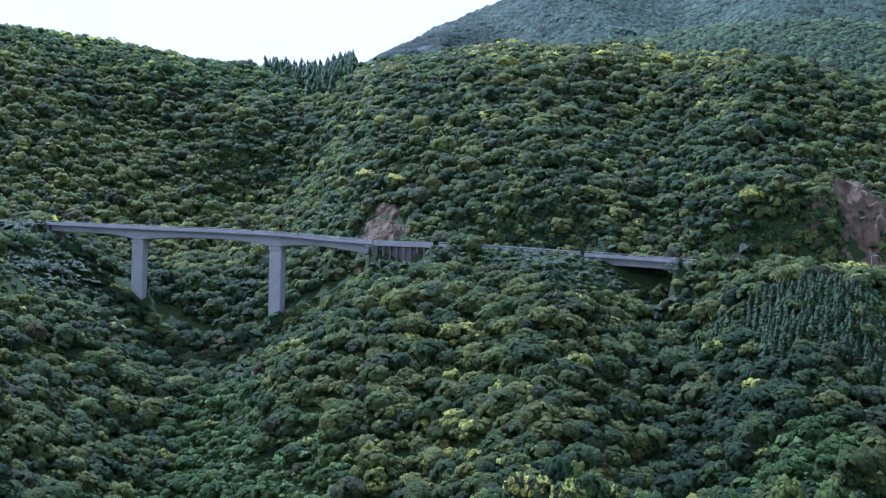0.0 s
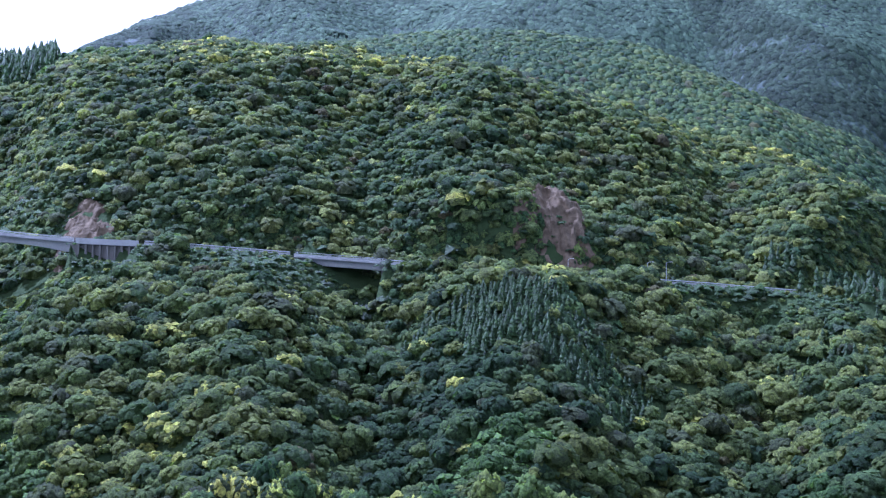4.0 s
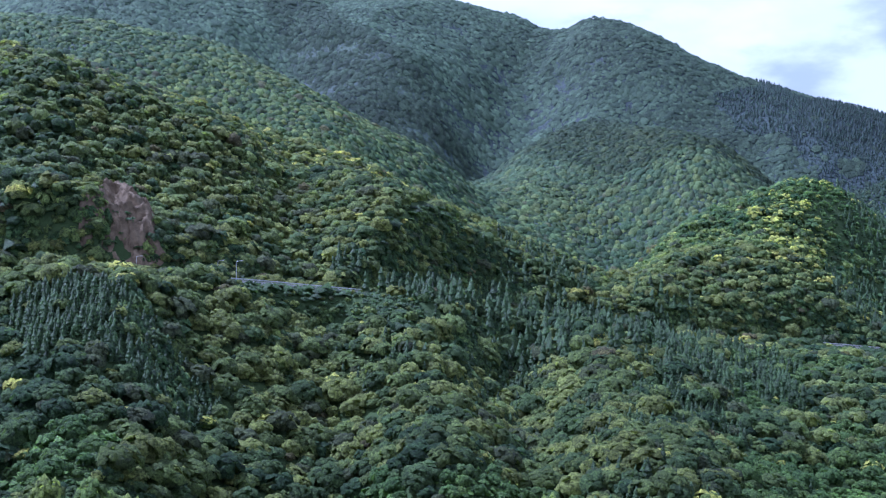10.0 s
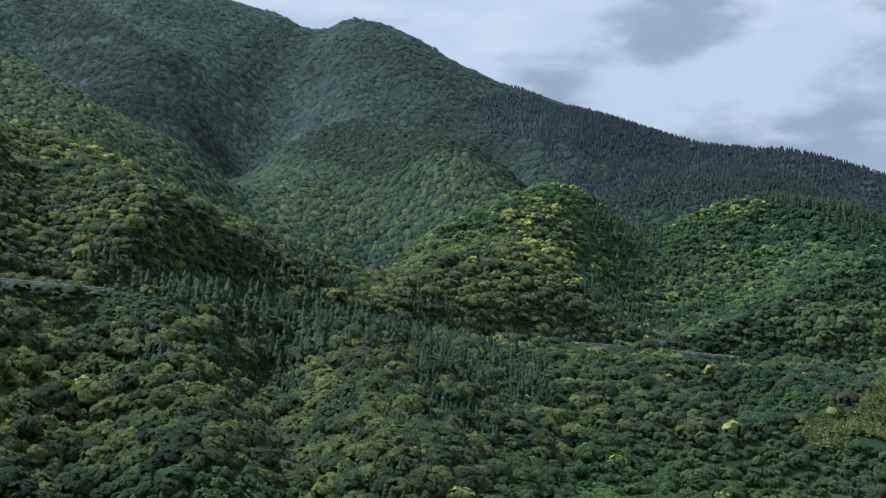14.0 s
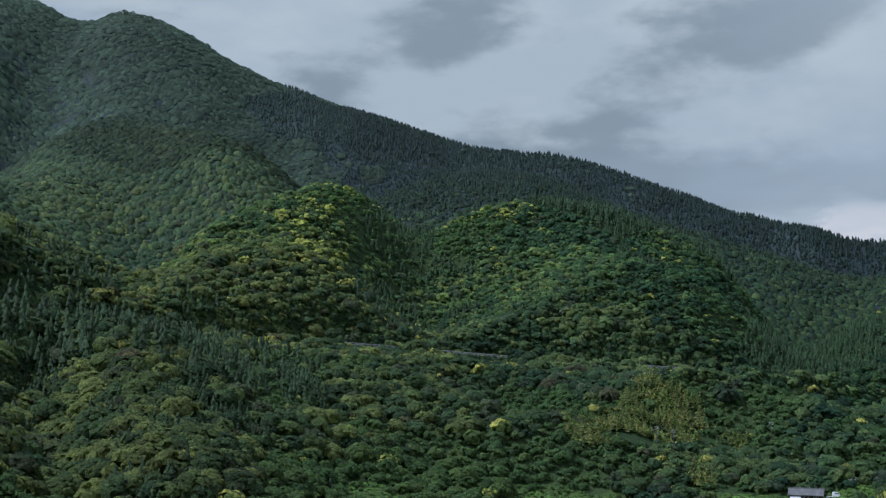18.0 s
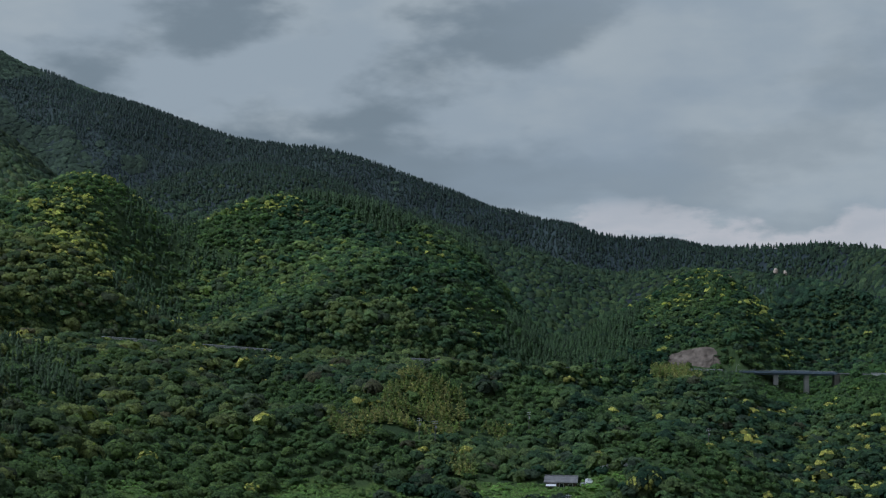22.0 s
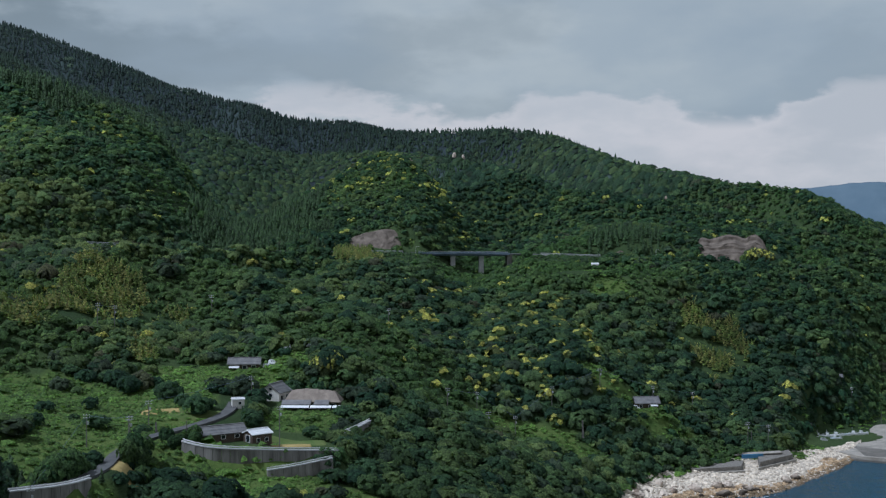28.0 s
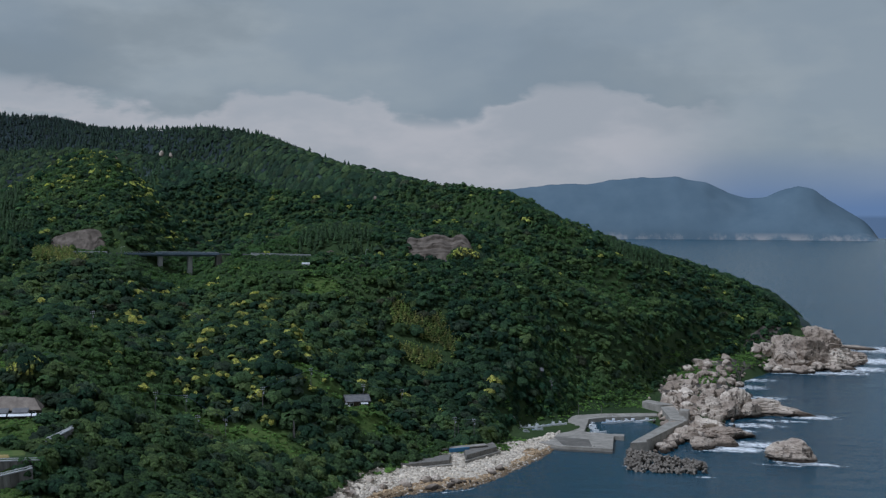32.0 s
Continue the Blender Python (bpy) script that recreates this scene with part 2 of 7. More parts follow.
M_DARK_STEEL = mottled("painted_girder", (0.10, 0.14, 0.18), (0.16, 0.20, 0.25), 0.5, 0.55, 0.4, 0.1, 0.01)
M_BLUE = mottled("blue_sheet", (0.05, 0.16, 0.30), (0.08, 0.22, 0.38), 0.6, 0.6, 0.3, 0.2, 0.02)
M_STRAW = mottled("dry_grass", (0.26, 0.20, 0.075), (0.38, 0.30, 0.12), 0.3, 0.95, 0.1, 0.7, 0.1, 2.5)
M_STONE = mottled("dry_stone", (0.12, 0.11, 0.095), (0.25, 0.23, 0.20), 0.9, 0.9, 0.2, 0.9, 0.15, 2.2)
M_PEBBLE = mottled("beach_stone", (0.40, 0.345, 0.28), (0.62, 0.55, 0.45), 0.07, 0.9, 0.2, 0.4, 0.05, 1.2)
M_HULL = mottled("white_hull", (0.66, 0.68, 0.70), (0.80, 0.81, 0.82), 0.8, 0.35, 0.5, 0.05, 0.01)


def glass_material():
    n = Nodes("window_glass", 0.08, 0.6)
    n.colour((0.015, 0.02, 0.025))
    return n.mat


M_GLASS = glass_material()

M_CUT = mottled("cut_rock", (0.085, 0.07, 0.056), (0.205, 0.17, 0.138), 0.16, 0.95, 0.15, 0.8, 0.4, 0.6)
# dark wet tone that also stands in for shade in gaps between boulders
M_SHELF = mottled("dark_shore_rock", (0.05, 0.043, 0.036), (0.15, 0.128, 0.105), 0.15, 0.8, 0.3, 0.9, 0.4, 0.9)
# ---- the lie of the land: bearing (degrees clockwise from +y), distance and ground height in metres ----
BED = [(-45, 120, 25), (50, 130, 25), (60, 190, 18), (72, 200, 8), (80, 330, 0), (84, 440, -6), (87, 470, -8),
       (90, 480, -9), (94, 520, -10), (97, 600, -10), (100, 590, -10), (104, 600, -12), (108, 760, -14), (130, 760, -14)]
SHORE = [(-45, 270, 62), (-20, 270, 64), (38, 275, 64), (46, 290, 60), (52, 300, 52), (58, 305, 41), (66, 312, 37),
         (72, 325, 35), (78, 355, 28), (82, 425, 12), (84.4, 468, 1), (86.9, 489, -0.6), (90.9, 506, -0.6), (93.4, 557, -0.6), (94.3, 592, -0.6),
         (94.9, 640, 0.2), (95.4, 674, 0.5), (98, 690, 0.5), (98.6, 640, 0), (99.2, 614, 0), (100, 615, 0), (101, 645, 0), (101.6, 720, 0), (102, 860, 0), (103, 905, 0),
         (104, 905, 0), (105.5, 915, 0), (106.5, 932, -1), (107.5, 940, -8), (130, 940, -8)]
FOOT = [(-45, 370, 100), (-25, 360, 95), (-10, 350, 92), (10, 340, 90), (25, 350, 87), (38, 400, 80), (48, 420, 69),
        (56, 420, 58), (62, 430, 49), (68, 432, 47), (73, 432, 44), (78, 470, 30), (82, 500, 20), (84.4, 505, 9), (86.9, 528, 5), (89.2, 548, 5),
        (91.4, 574, 5), (93.4, 622, 3), (95, 690, 5), (97, 715, 10), (98, 745, 6), (99, 805, 8), (100, 852, 9), (101, 882, 10), (102, 900, 11), (103, 922, 14), (104, 925, 22),
        (105.5, 935, 13), (106.5, 952, 1), (107.5, 955, -6), (130, 955, -6)]
ROAD_BENCH = [(-45, 590, 152), (-18.9, 540, 148), (-13.1, 500, 144), (-7.3, 470, 141), (-3.3, 450, 137), (0.4, 440, 136), (5.4, 430, 133),
              (10.6, 420, 130), (16.6, 420, 126), (21.7, 430, 125), (27.6, 450, 122), (31.4, 480, 120), (35.1, 540, 112), (42.5, 590, 105),
              (47.3, 620, 104), (54.7, 640, 97), (61.3, 650, 92), (65.9, 680, 88), (71.7, 740, 84.4), (79.3, 760, 82.6), (86.5, 760, 80),
              (92.6, 765, 76), (95.5, 757, 52), (97, 765, 42), (98, 790, 34), (99.3, 840, 25), (101, 910, 28), (102.5, 935, 30), (104, 945, 26), (105.5, 950, 10), (106.5, 966, 2), (107.5, 966, -6), (130, 966, -6)]
CREST = [(-45, 800, 280), (-19.1, 800, 275), (-13.3, 800, 269), (-9.6, 850, 266), (-7.9, 880, 268), (-5.7, 850, 258), (-3.7, 800, 262),
         (2.3, 720, 260), (5.3, 700, 253), (7.8, 700, 256), (11.5, 680, 244), (15, 680, 236), (18.5, 680, 224), (22.8, 690, 209),
         (27.4, 690, 194), (31.4, 680, 172), (36.4, 660, 147), (39, 650, 131), (40.4, 720, 142), (41.5, 760, 159), (43.7, 820, 182), (48.2, 880, 197),
         (51.1, 920, 195), (55, 960, 204), (59.9, 970, 189), (63.1, 960, 170), (65.9, 930, 136), (67.8, 920, 114)]
CREST += [(71.9, 930, 123), (74.3, 920, 134), (76.9, 880, 110), (78.2, 850, 92), (83.4, 850, 97), (88.9, 830, 95), (91.9, 800, 84),
          (94.4, 800, 66), (98.1, 850, 48), (100, 905, 45), (102, 950, 38), (104, 962, 22), (105.5, 965, 8), (106.5, 982, 1), (107.5, 980, -6), (130, 980, -6)]
SPURS = [(-45, 1100, 240), (-9, 1100, 250), (-4.5, 1150, 290), (2.8, 1300, 380), (10, 1300, 396), (16.5, 1300, 404), (21, 1300, 396), (24, 1250, 352), (27, 1200, 313), (30, 1220, 288), (32.5, 1330, 284), (33.5, 1400, 288), (35.5, 1450, 324), (37.5, 1500, 347), (39, 1500, 343), (41.5, 1400, 298),
         (46, 1300, 251), (52.4, 1400, 276), (57.4, 1350, 252), (62.3, 1300, 212), (67.1, 1250, 174), (70, 1250, 157), (74.4, 1170, 156),
         (79.2, 1080, 140), (84.1, 980, 117), (89.4, 930, 100), (93.1, 880, 89), (98, 920, 66), (101.6, 980, 45), (103, 980, 33), (104, 982, 22), (105.5, 986, 4), (106.8, 1000, 0), (108, 1000, -6), (130, 1000, -6)]
SKYLINE = [(-45, 1500, 300), (-12.1, 1500, 320), (-6.5, 1700, 350), (-4.4, 1900, 466), (-1.1, 2150, 568), (2.3, 2300, 656), (6.5, 2300, 700), (19, 2300, 740),
           (32.8, 2300, 675), (35.0, 2270, 634), (36.1, 2250, 598), (37.1, 2225, 622), (38.1, 2200, 632), (40.7, 2150, 593), (44.7, 2100, 499), (49.2, 2000, 438), (53.5, 1950, 380),
           (57.6, 1800, 350), (62.8, 1700, 286), (66.2, 1600, 236), (68.6, 1500, 223), (70.6, 1500, 202), (71.6, 1480, 205), (73.8, 1400, 187),
           (78.4, 1300, 187), (80.7, 1250, 177), (84.1, 1150, 149), (90.1, 1020, 123), (91.6, 985, 118), (92.9, 950, 111)]
SKYLINE += [(94.1, 930, 94), (97.1, 960, 76), (100.2, 1000, 57), (102.4, 1005, 43), (103.3, 1003, 30), (104, 1000, 20), (105, 1000, 4), (106.8, 1020, 0), (108, 1020, -6), (130, 1020, -6)]


def lattice(ix, iy, seed):
    h = (ix.astype(np.int64) * 374761393 + iy.astype(np.int64) * 668265263 + seed * 974711) & 0x7FFFFFFF
    h = ((h ^ (h >> 13)) * 1274126177) & 0x7FFFFFFF
    return ((h ^ (h >> 16)) & 0xFFFF) / 65535.0


def fbm(x, y, size, octaves=3, seed=1):
    """Smooth noise between about -1 and 1; size is its longest wave in metres."""
    total, amp, norm = np.zeros_like(x, float), 1.0, 0.0
    for k in range(octaves):
        u, v = x / size + 17.3 * k, y / size - 9.1 * k
        i, j = np.floor(u), np.floor(v)
        fu, fv = u - i, v - j
        fu, fv = fu * fu * (3 - 2 * fu), fv * fv * (3 - 2 * fv)
        a, b = lattice(i, j, seed + k), lattice(i + 1, j, seed + k)
        c, d = lattice(i, j + 1, seed + k), lattice(i + 1, j + 1, seed + k)
        total += amp * (2 * ((a * (1 - fu) + b * fu) * (1 - fv) + (c * (1 - fu) + d * fu) * fv) - 1)
        norm += amp
        amp, size = amp * 0.5, size * 0.5
    return total / norm


def xy(bearing, distance):
    a = math.radians(bearing)
    return distance * math.sin(a), distance * math.cos(a)


def line_gap(x, y, pts):
    """Distance of the points to a polyline, and the polyline's height and run at the nearest place."""
    best, high, run, total = np.full(x.shape, 1e9), np.zeros(x.shape), np.zeros(x.shape), 0.0
    for (ax, ay, az), (bx, by, bz) in zip(pts[:-1], pts[1:]):
        dx, dy = bx - ax, by - ay
        size = math.hypot(dx, dy)
        s = np.clip(((x - ax) * dx + (y - ay) * dy) / (size * size), 0, 1)
        gap = np.hypot(x - ax - s * dx, y - ay - s * dy)
        near = gap < best
        best, high, run = np.where(near, gap, best), np.where(near, az + s * (bz - az), high), np.where(near, total + s * size, run)
        total += size
    return best, high, run


def polar_line(rows):
    return [(*xy(b, d), z) for b, d, z in rows]


ROAD = polar_line([(b, d, z) for b, d, z in ROAD_BENCH[1:22]])
LANE = polar_line([(54, 303, 46), (57.4, 305, 46.6), (60.3, 309, 46.6), (61.5, 318, 47.4), (62.2, 340, 47.6), (63.3, 356, 48), (64.6, 366, 48.2), (66, 376, 48.6), (66.9, 386, 49.4), (67.2, 402, 51)])
# folds of the ground: two ends (bearing, distance), rise at each, half width
FOLDS = [((-7.0, 760), (-5.4, 540), -5, -20, 28), ((-3.2, 680), (-4.0, 540), 1, 11, 26), ((-12.5, 640), (-14.5, 270), -29, -26, 42), ((-8.5, 600), (-9.5, 300), -27, -20, 36),
         ((24.5, 620), (27.5, 290), -9, -19, 20), ((9.5, 640), (10.0, 300), -6, -16, 20), ((33.5, 520), (36.0, 300), -6, -15, 18), ((21, 420), (22, 285), -2, -10, 13), ((2.0, 420), (-1.5, 285), -4, -12, 14),
         ((3.0, 560), (5.0, 280), 7, 11, 28), ((15, 560), (15.5, 290), 5, 10, 26), ((30, 560), (31.5, 300), 5, 11, 26), ((39, 560), (40, 300), 7, 9, 30),
         ((69.6, 450), (75.5, 405), 12, 3, 18), ((73.5, 640), (82.5, 560), 15, 8, 34), ((87, 640), (92, 690), -9, -9, 36), ((77.5, 640), (79.5, 500), -8, -8, 26),
         ((59, 860), (62, 560), 14, 8, 45), ((66.5, 960), (68.0, 660), -30, -12, 45), ((47.8, 880), (46.2, 660), 14, 8, 34),
         ((51, 1000), (50.5, 640), -26, -10, 38), ((74.3, 930), (76.0, 800), 16, 8, 38), ((79.5, 1000), (79.0, 780), -16, -10, 40), ((77.2, 800), (77.6, 690), -11, -11, 26), ((64.2, 940), (63.5, 700), 12, 8, 30),
         ((30, 1950), (25, 1350), 12, 30, 80), ((17, 2000), (14, 1400), 10, 30, 90), ((6, 2000), (7, 1450), 10, 25, 90), ((43.5, 1850), (42.3, 1250), 5, 34, 70),
         ((24, 1950), (21, 1350), -25, -35, 70), ((11.5, 2000), (11, 1400), -20, -30, 70), ((49, 1700), (47.5, 1250), -15, -25, 60), ((56, 1600), (55, 1150), 6, 14, 70), ((35.5, 2000), (32, 1300), -25, -25, 60)]
# level yards: bearing, distance, height, half size, blend
YARDS = [(66.4, 363, 46.3, 14, 8), (68.4, 363, 45.4, 13, 8), (70.3, 360, 43.6, 8, 6), (70.5, 406, 47.6, 12, 9), (69, 412, 49.4, 6, 8), (67.6, 440, 55.4, 7, 8),
         (85.2, 556, 24.6, 6, 8), (93.6, 640, 2.2, 16, 8), (92.6, 612, 2.6, 10, 8)]


def height(x, y):
    """Ground height at points of the plan."""
    x, y = np.asarray(x, float), np.asarray(y, float)
    r, a = np.hypot(x, y), np.degrees(np.arctan2(x, y))
    a = a + fbm(x, y, 130, 3, 5) * 0.9 * np.clip((r - 250) / 300, 0, 1)
    knots_r, knots_z = [np.full(r.shape, 20.0)], [np.zeros(r.shape)]
    for rows in (BED, SHORE, FOOT, ROAD_BENCH, CREST, SPURS, SKYLINE):
        b, d, h = (np.array(c, float) for c in zip(*rows))
        soft = 0.7
        kr = sum(np.interp(a + s * soft, b, d) for s in (-1, 0, 1)) / 3
        kz = sum(np.interp(a + s * soft, b, h) for s in (-1, 0, 1)) / 3
        if rows is SPURS or rows is SKYLINE:  # a hollow lies before each farther ridge
            hollow = np.clip((kr - knots_r[-1]) / 300, 0, 1) * np.where(rows is SPURS, 44.0, 52.0)
            knots_z.append(knots_z[-1] + 0.12 * np.minimum(kz - knots_z[-1], 0) - hollow)
            knots_r.append(np.maximum(knots_r[-1] * 0.68 + kr * 0.32, knots_r[-1] + 4))
        knots_r.append(np.maximum(kr, knots_r[-1] + 6))
        knots_z.append(kz)
    knots_z[0] = knots_z[1] - 5
    knots_r.append(knots_r[-1] + 700), knots_z.append(np.where(a > 96, -15.0, knots_z[-1] * 0.55 - 12))
    knots_r.append(knots_r[-1] + 1200), knots_z.append(np.full(r.shape, -15.0))
    R, Z = np.stack(knots_r), np.stack(knots_z)
    S = np.diff(Z, axis=0) / np.diff(R, axis=0)
    slope = np.zeros_like(Z)
    same = S[:-1] * S[1:] > 0
    slope[1:-1] = np.where(same, 2 * S[:-1] * S[1:] / np.where(same, S[:-1] + S[1:], 1), 0)
    slope[0], slope[-1] = S[0], S[-1]
    z = np.where(r < R[0], Z[0], Z[-1])
    for k in range(len(R) - 1):
        w = R[k + 1] - R[k]
        t = (r - R[k]) / w
        t2, t3 = t * t, t * t * t
        value = ((2 * t3 - 3 * t2 + 1) * Z[k] + (t3 - 2 * t2 + t) * w * slope[k] + (3 * t2 - 2 * t3) * Z[k + 1] + (t3 - t2) * w * slope[k + 1])
        z = np.where((t >= 0) & (t < 1), value, z)
    rough = np.clip((z - 4) / 20, 0, 1) * np.clip((r - 200) / 200, 0, 1)
    z = z + rough * (fbm(x, y, 90, 3, 3) * 3.0 + fbm(x, y, 300, 2, 8) * np.clip((r - 500) / 120, 0, 9))
    mid = np.clip(np.minimum(r - R[2] - 10, R[5] - 35 - r) / 90, 0, 1)  # spurs and gullies between the foot of the hills and their crests
    crease = 1 - 2.2 * np.abs(fbm(x + 40 * fbm(x, y, 200, 2, 91), y, 150, 2, 90))
    z = z + mid * crease * np.clip(z / 60, 0, 1) * 12.0
    z = z + 9.5 * np.clip((r - 1550) / 300, 0, 1) * np.clip((45 - a) / 4, 0, 1)
    far = np.clip(np.minimum(r - 1450, R[9] - 70 - r) / 160, 0, 1)  # spurs that run down the mountain
    z = z + far * np.clip(z / 100, 0, 1) * 55 * (0.5 - 1.7 * np.abs(fbm(x + 70 * fbm(x, y, 300, 2, 92), y, 430, 4, 33)))
    for p, q, rise_p, rise_q, wide in FOLDS:
        gap, rise, _ = line_gap(x, y, [(*xy(*p), rise_p), (*xy(*q), rise_q)])
        z = z + rise * np.exp(-(gap / wide) ** 2)
    for b, d, h, half, blend in YARDS:
        cx, cy = xy(b, d)
        t = np.clip((np.hypot(x - cx, y - cy) - half) / blend, 0, 1)
        z = h + (z - h) * t * t * (3 - 2 * t)
    for pts, half, blend in ((ROAD, 6.0, 16.0), (LANE, 3.0, 5.0)):
        gap, level, run = line_gap(x, y, pts)
        bearing = np.degrees(np.arctan2(x, y))
        if pts is LANE:  # the lower lane stands on a wall
            walled = (bearing > 53) & (bearing < 61.4) & (r < 308)
            half, blend = np.where(walled, 2.2, half), np.where(walled, 0.6, blend)
        t = np.clip((gap - half) / (blend + (34 * np.exp(-((bearing - 33.5) / 3.5) ** 2) if pts is ROAD else 0)), 0, 1)
        t = t * t * (3 - 2 * t)
        if pts is ROAD:  # the ground falls away below the road
            below = (gap < 70) & (r < np.interp(np.degrees(np.arctan2(x, y)), [row[0] for row in ROAD_BENCH], [row[1] for row in ROAD_BENCH]))
            z = np.where(below, np.minimum(z, level - 1.2 - 0.1 * gap), z)
            for lo, hi in BRIDGED:
                t = np.where((run > lo) & (run < hi), 1.0, t)
        z = (level - 0.6) + (z - level + 0.6) * t
        if pts is ROAD:  # the bank falls steeply under the arcade
            z = np.where(below & (run > ARCADE[0]) & (run < ARCADE[1]) & (gap > 3.2), np.minimum(z, level - 6.0 - 0.1 * gap), z)
    tip = np.degrees(np.arctan2(x, y))  # bare rock alone stands past the last trees of the point
    return np.where(r > 860, np.minimum(z, np.interp(tip, [104.2, 105.0], [60, -6]) + 4000 * (tip < 104.2)), z)


def run_at(bearing, distance):
    return float(line_gap(np.array([xy(bearing, distance)[0]]), np.array([xy(bearing, distance)[1]]), ROAD)[2][0])


# stretches of the road that stand on bridges, as run in metres
BRIDGED = [(run_at(-16.6, 525), run_at(-2.9, 449)), (run_at(6.4, 428), run_at(10.3, 420)), (run_at(75.1, 751), run_at(79.2, 759))]

ARCADE = (BRIDGED[0][1] + 1, BRIDGED[0][1] + 22)

# ---- mesh helpers ----
def tri_mesh(name, verts, faces, material, tint=None, smooth=True):
    """A mesh from arrays of points (n, 3) and triangles (m, 3), with a colour for each triangle."""
    me = bpy.data.meshes.new(name)
    n, m = len(verts), len(faces)
    me.vertices.add(n), me.loops.add(3 * m), me.polygons.add(m)
    me.vertices.foreach_set("co", np.ascontiguousarray(verts, np.float32).ravel())
    me.loops.foreach_set("vertex_index", np.ascontiguousarray(faces, np.int32).ravel())
    me.polygons.foreach_set("loop_start", np.arange(0, 3 * m, 3, dtype=np.int32))
    me.polygons.foreach_set("use_smooth", np.full(m, smooth))
    if tint is not None:
        at = me.attributes.new("tint", "FLOAT_COLOR", "FACE")
        at.data.foreach_set("color", np.concatenate([tint, np.ones((m, 1))], 1).astype(np.float32).ravel())
    me.materials.append(material)
    me.update(calc_edges=True)
    return me


def grid_mesh(name, X, Y, Z, material, smooth=True):
    """A sheet over a grid of points."""
    me = bpy.data.meshes.new(name)
    rows, cols = X.shape
    me.vertices.add(rows * cols)
    me.vertices.foreach_set("co", np.stack([X, Y, Z], -1).astype(np.float32).ravel())
    k = np.arange(rows * cols).reshape(rows, cols)
    f = np.stack([k[:-1, :-1], k[:-1, 1:], k[1:, 1:], k[1:, :-1]], -1).reshape(-1, 4)
    n = len(f)
    me.loops.add(4 * n), me.polygons.add(n)
    me.loops.foreach_set("vertex_index", f.astype(np.int32).ravel())
    me.polygons.foreach_set("loop_start", np.arange(0, 4 * n, 4, dtype=np.int32))
    me.polygons.foreach_set("use_smooth", np.full(n, smooth))
    me.materials.append(material)
    me.update(calc_edges=True)
    return me


def part(name, bm, material, parent=None, label=""):
    """Links a bmesh as one mesh object, under a thing or a part if one is given."""
    me = bpy.data.meshes.new(name)
    bm.to_mesh(me)
    bm.free()
    me.materials.append(material)
    ob = new(name, me)
    if parent is not None:
        ob.parent = parent
    return tagged(ob, label)


def ground_at(x, y):
    return float(height(np.array([x]), np.array([y]))[0])


# ---- ground and sea ----
bearings = np.radians(np.arange(-45, 128.01, 0.36))
reach = np.concatenate([np.geomspace(20, 250, 14)[:-1], np.geomspace(250, 1050, 120)[:-1], np.geomspace(1050, 4300, 90)])
A, D = np.meshgrid(bearings, reach, indexing="ij")
GX, GY = D * np.sin(A), D * np.cos(A)
ground = new("ground", grid_mesh("ground", GX, GY, height(GX, GY), M_SOIL))
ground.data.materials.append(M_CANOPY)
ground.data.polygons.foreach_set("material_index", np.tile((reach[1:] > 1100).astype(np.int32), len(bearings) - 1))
# cedar cover; the second term paints cloud shade on the high mountain
cedar_and_shade = np.clip((D - 1090) / 60, 0, 1) * np.clip((np.degrees(A) - 43) / 7, 0, 1) * np.clip((93 - np.degrees(A)) / 4, 0, 1)
cedar_and_shade = np.maximum(cedar_and_shade, np.clip((D - 1600) / 300, 0, 1) * np.clip((np.degrees(A) - 24) / 14, 0, 1))
ground.data.attributes.new("cedars", "FLOAT", "POINT").data.foreach_set("value", cedar_and_shade.astype(np.float32).ravel())
tagged(ground, "steep hillside under the woods, green with undergrowth", "ground", kind="structure")


def sea_material():
    n = Nodes("sea_water", 0.18, 0.4)
    deep = n.ramp(n.noise(0.006, 3), 0.3, 0.7)
    n.colour(n.mix(deep, (0.010, 0.044, 0.074), (0.014, 0.058, 0.092)))
    swell = n.noise(0.11, 6, 0.62, (1, 0.55, 1))
    ripple = n.noise(0.9, 4, 0.6, (1, 0.6, 1))
    both = n.add("ShaderNodeMath")
    both.operation = "MULTIPLY_ADD"
    n.link(ripple, both.inputs[0])
    both.inputs[1].default_value = 0.22
    n.link(swell, both.inputs[2])
    n.bump(both.outputs[0], 0.9, 2.2)
    return n.mat


M_SEA = sea_material()
ring = np.concatenate([[0.0], np.geomspace(60, 4980, 40)])
A, D = np.meshgrid(np.radians(np.linspace(0, 360, 145)), ring, indexing="ij")
water = new("water", grid_mesh("water", D * np.sin(A), D * np.cos(A), np.zeros_like(D), M_SEA))
tagged(water, "dark blue-green open sea with small waves", "sea", kind="structure")

# ---- what grows where ----
rng = np.random.default_rng(7)


def blob(x, y, bearing, distance, half_r, half_t, soft=0.35):
    """1 inside an oval patch whose axes point at and across the bearing, 0 outside, with a ragged rim."""
    cx, cy = xy(bearing, distance)
    a = math.radians(bearing)
    u, v = (x - cx) * math.sin(a) + (y - cy) * math.cos(a), (x - cx) * math.cos(a) - (y - cy) * math.sin(a)
    q = np.hypot(u / half_r, v / half_t) + fbm(x, y, 22, 2, 31) * soft
    return q < 1


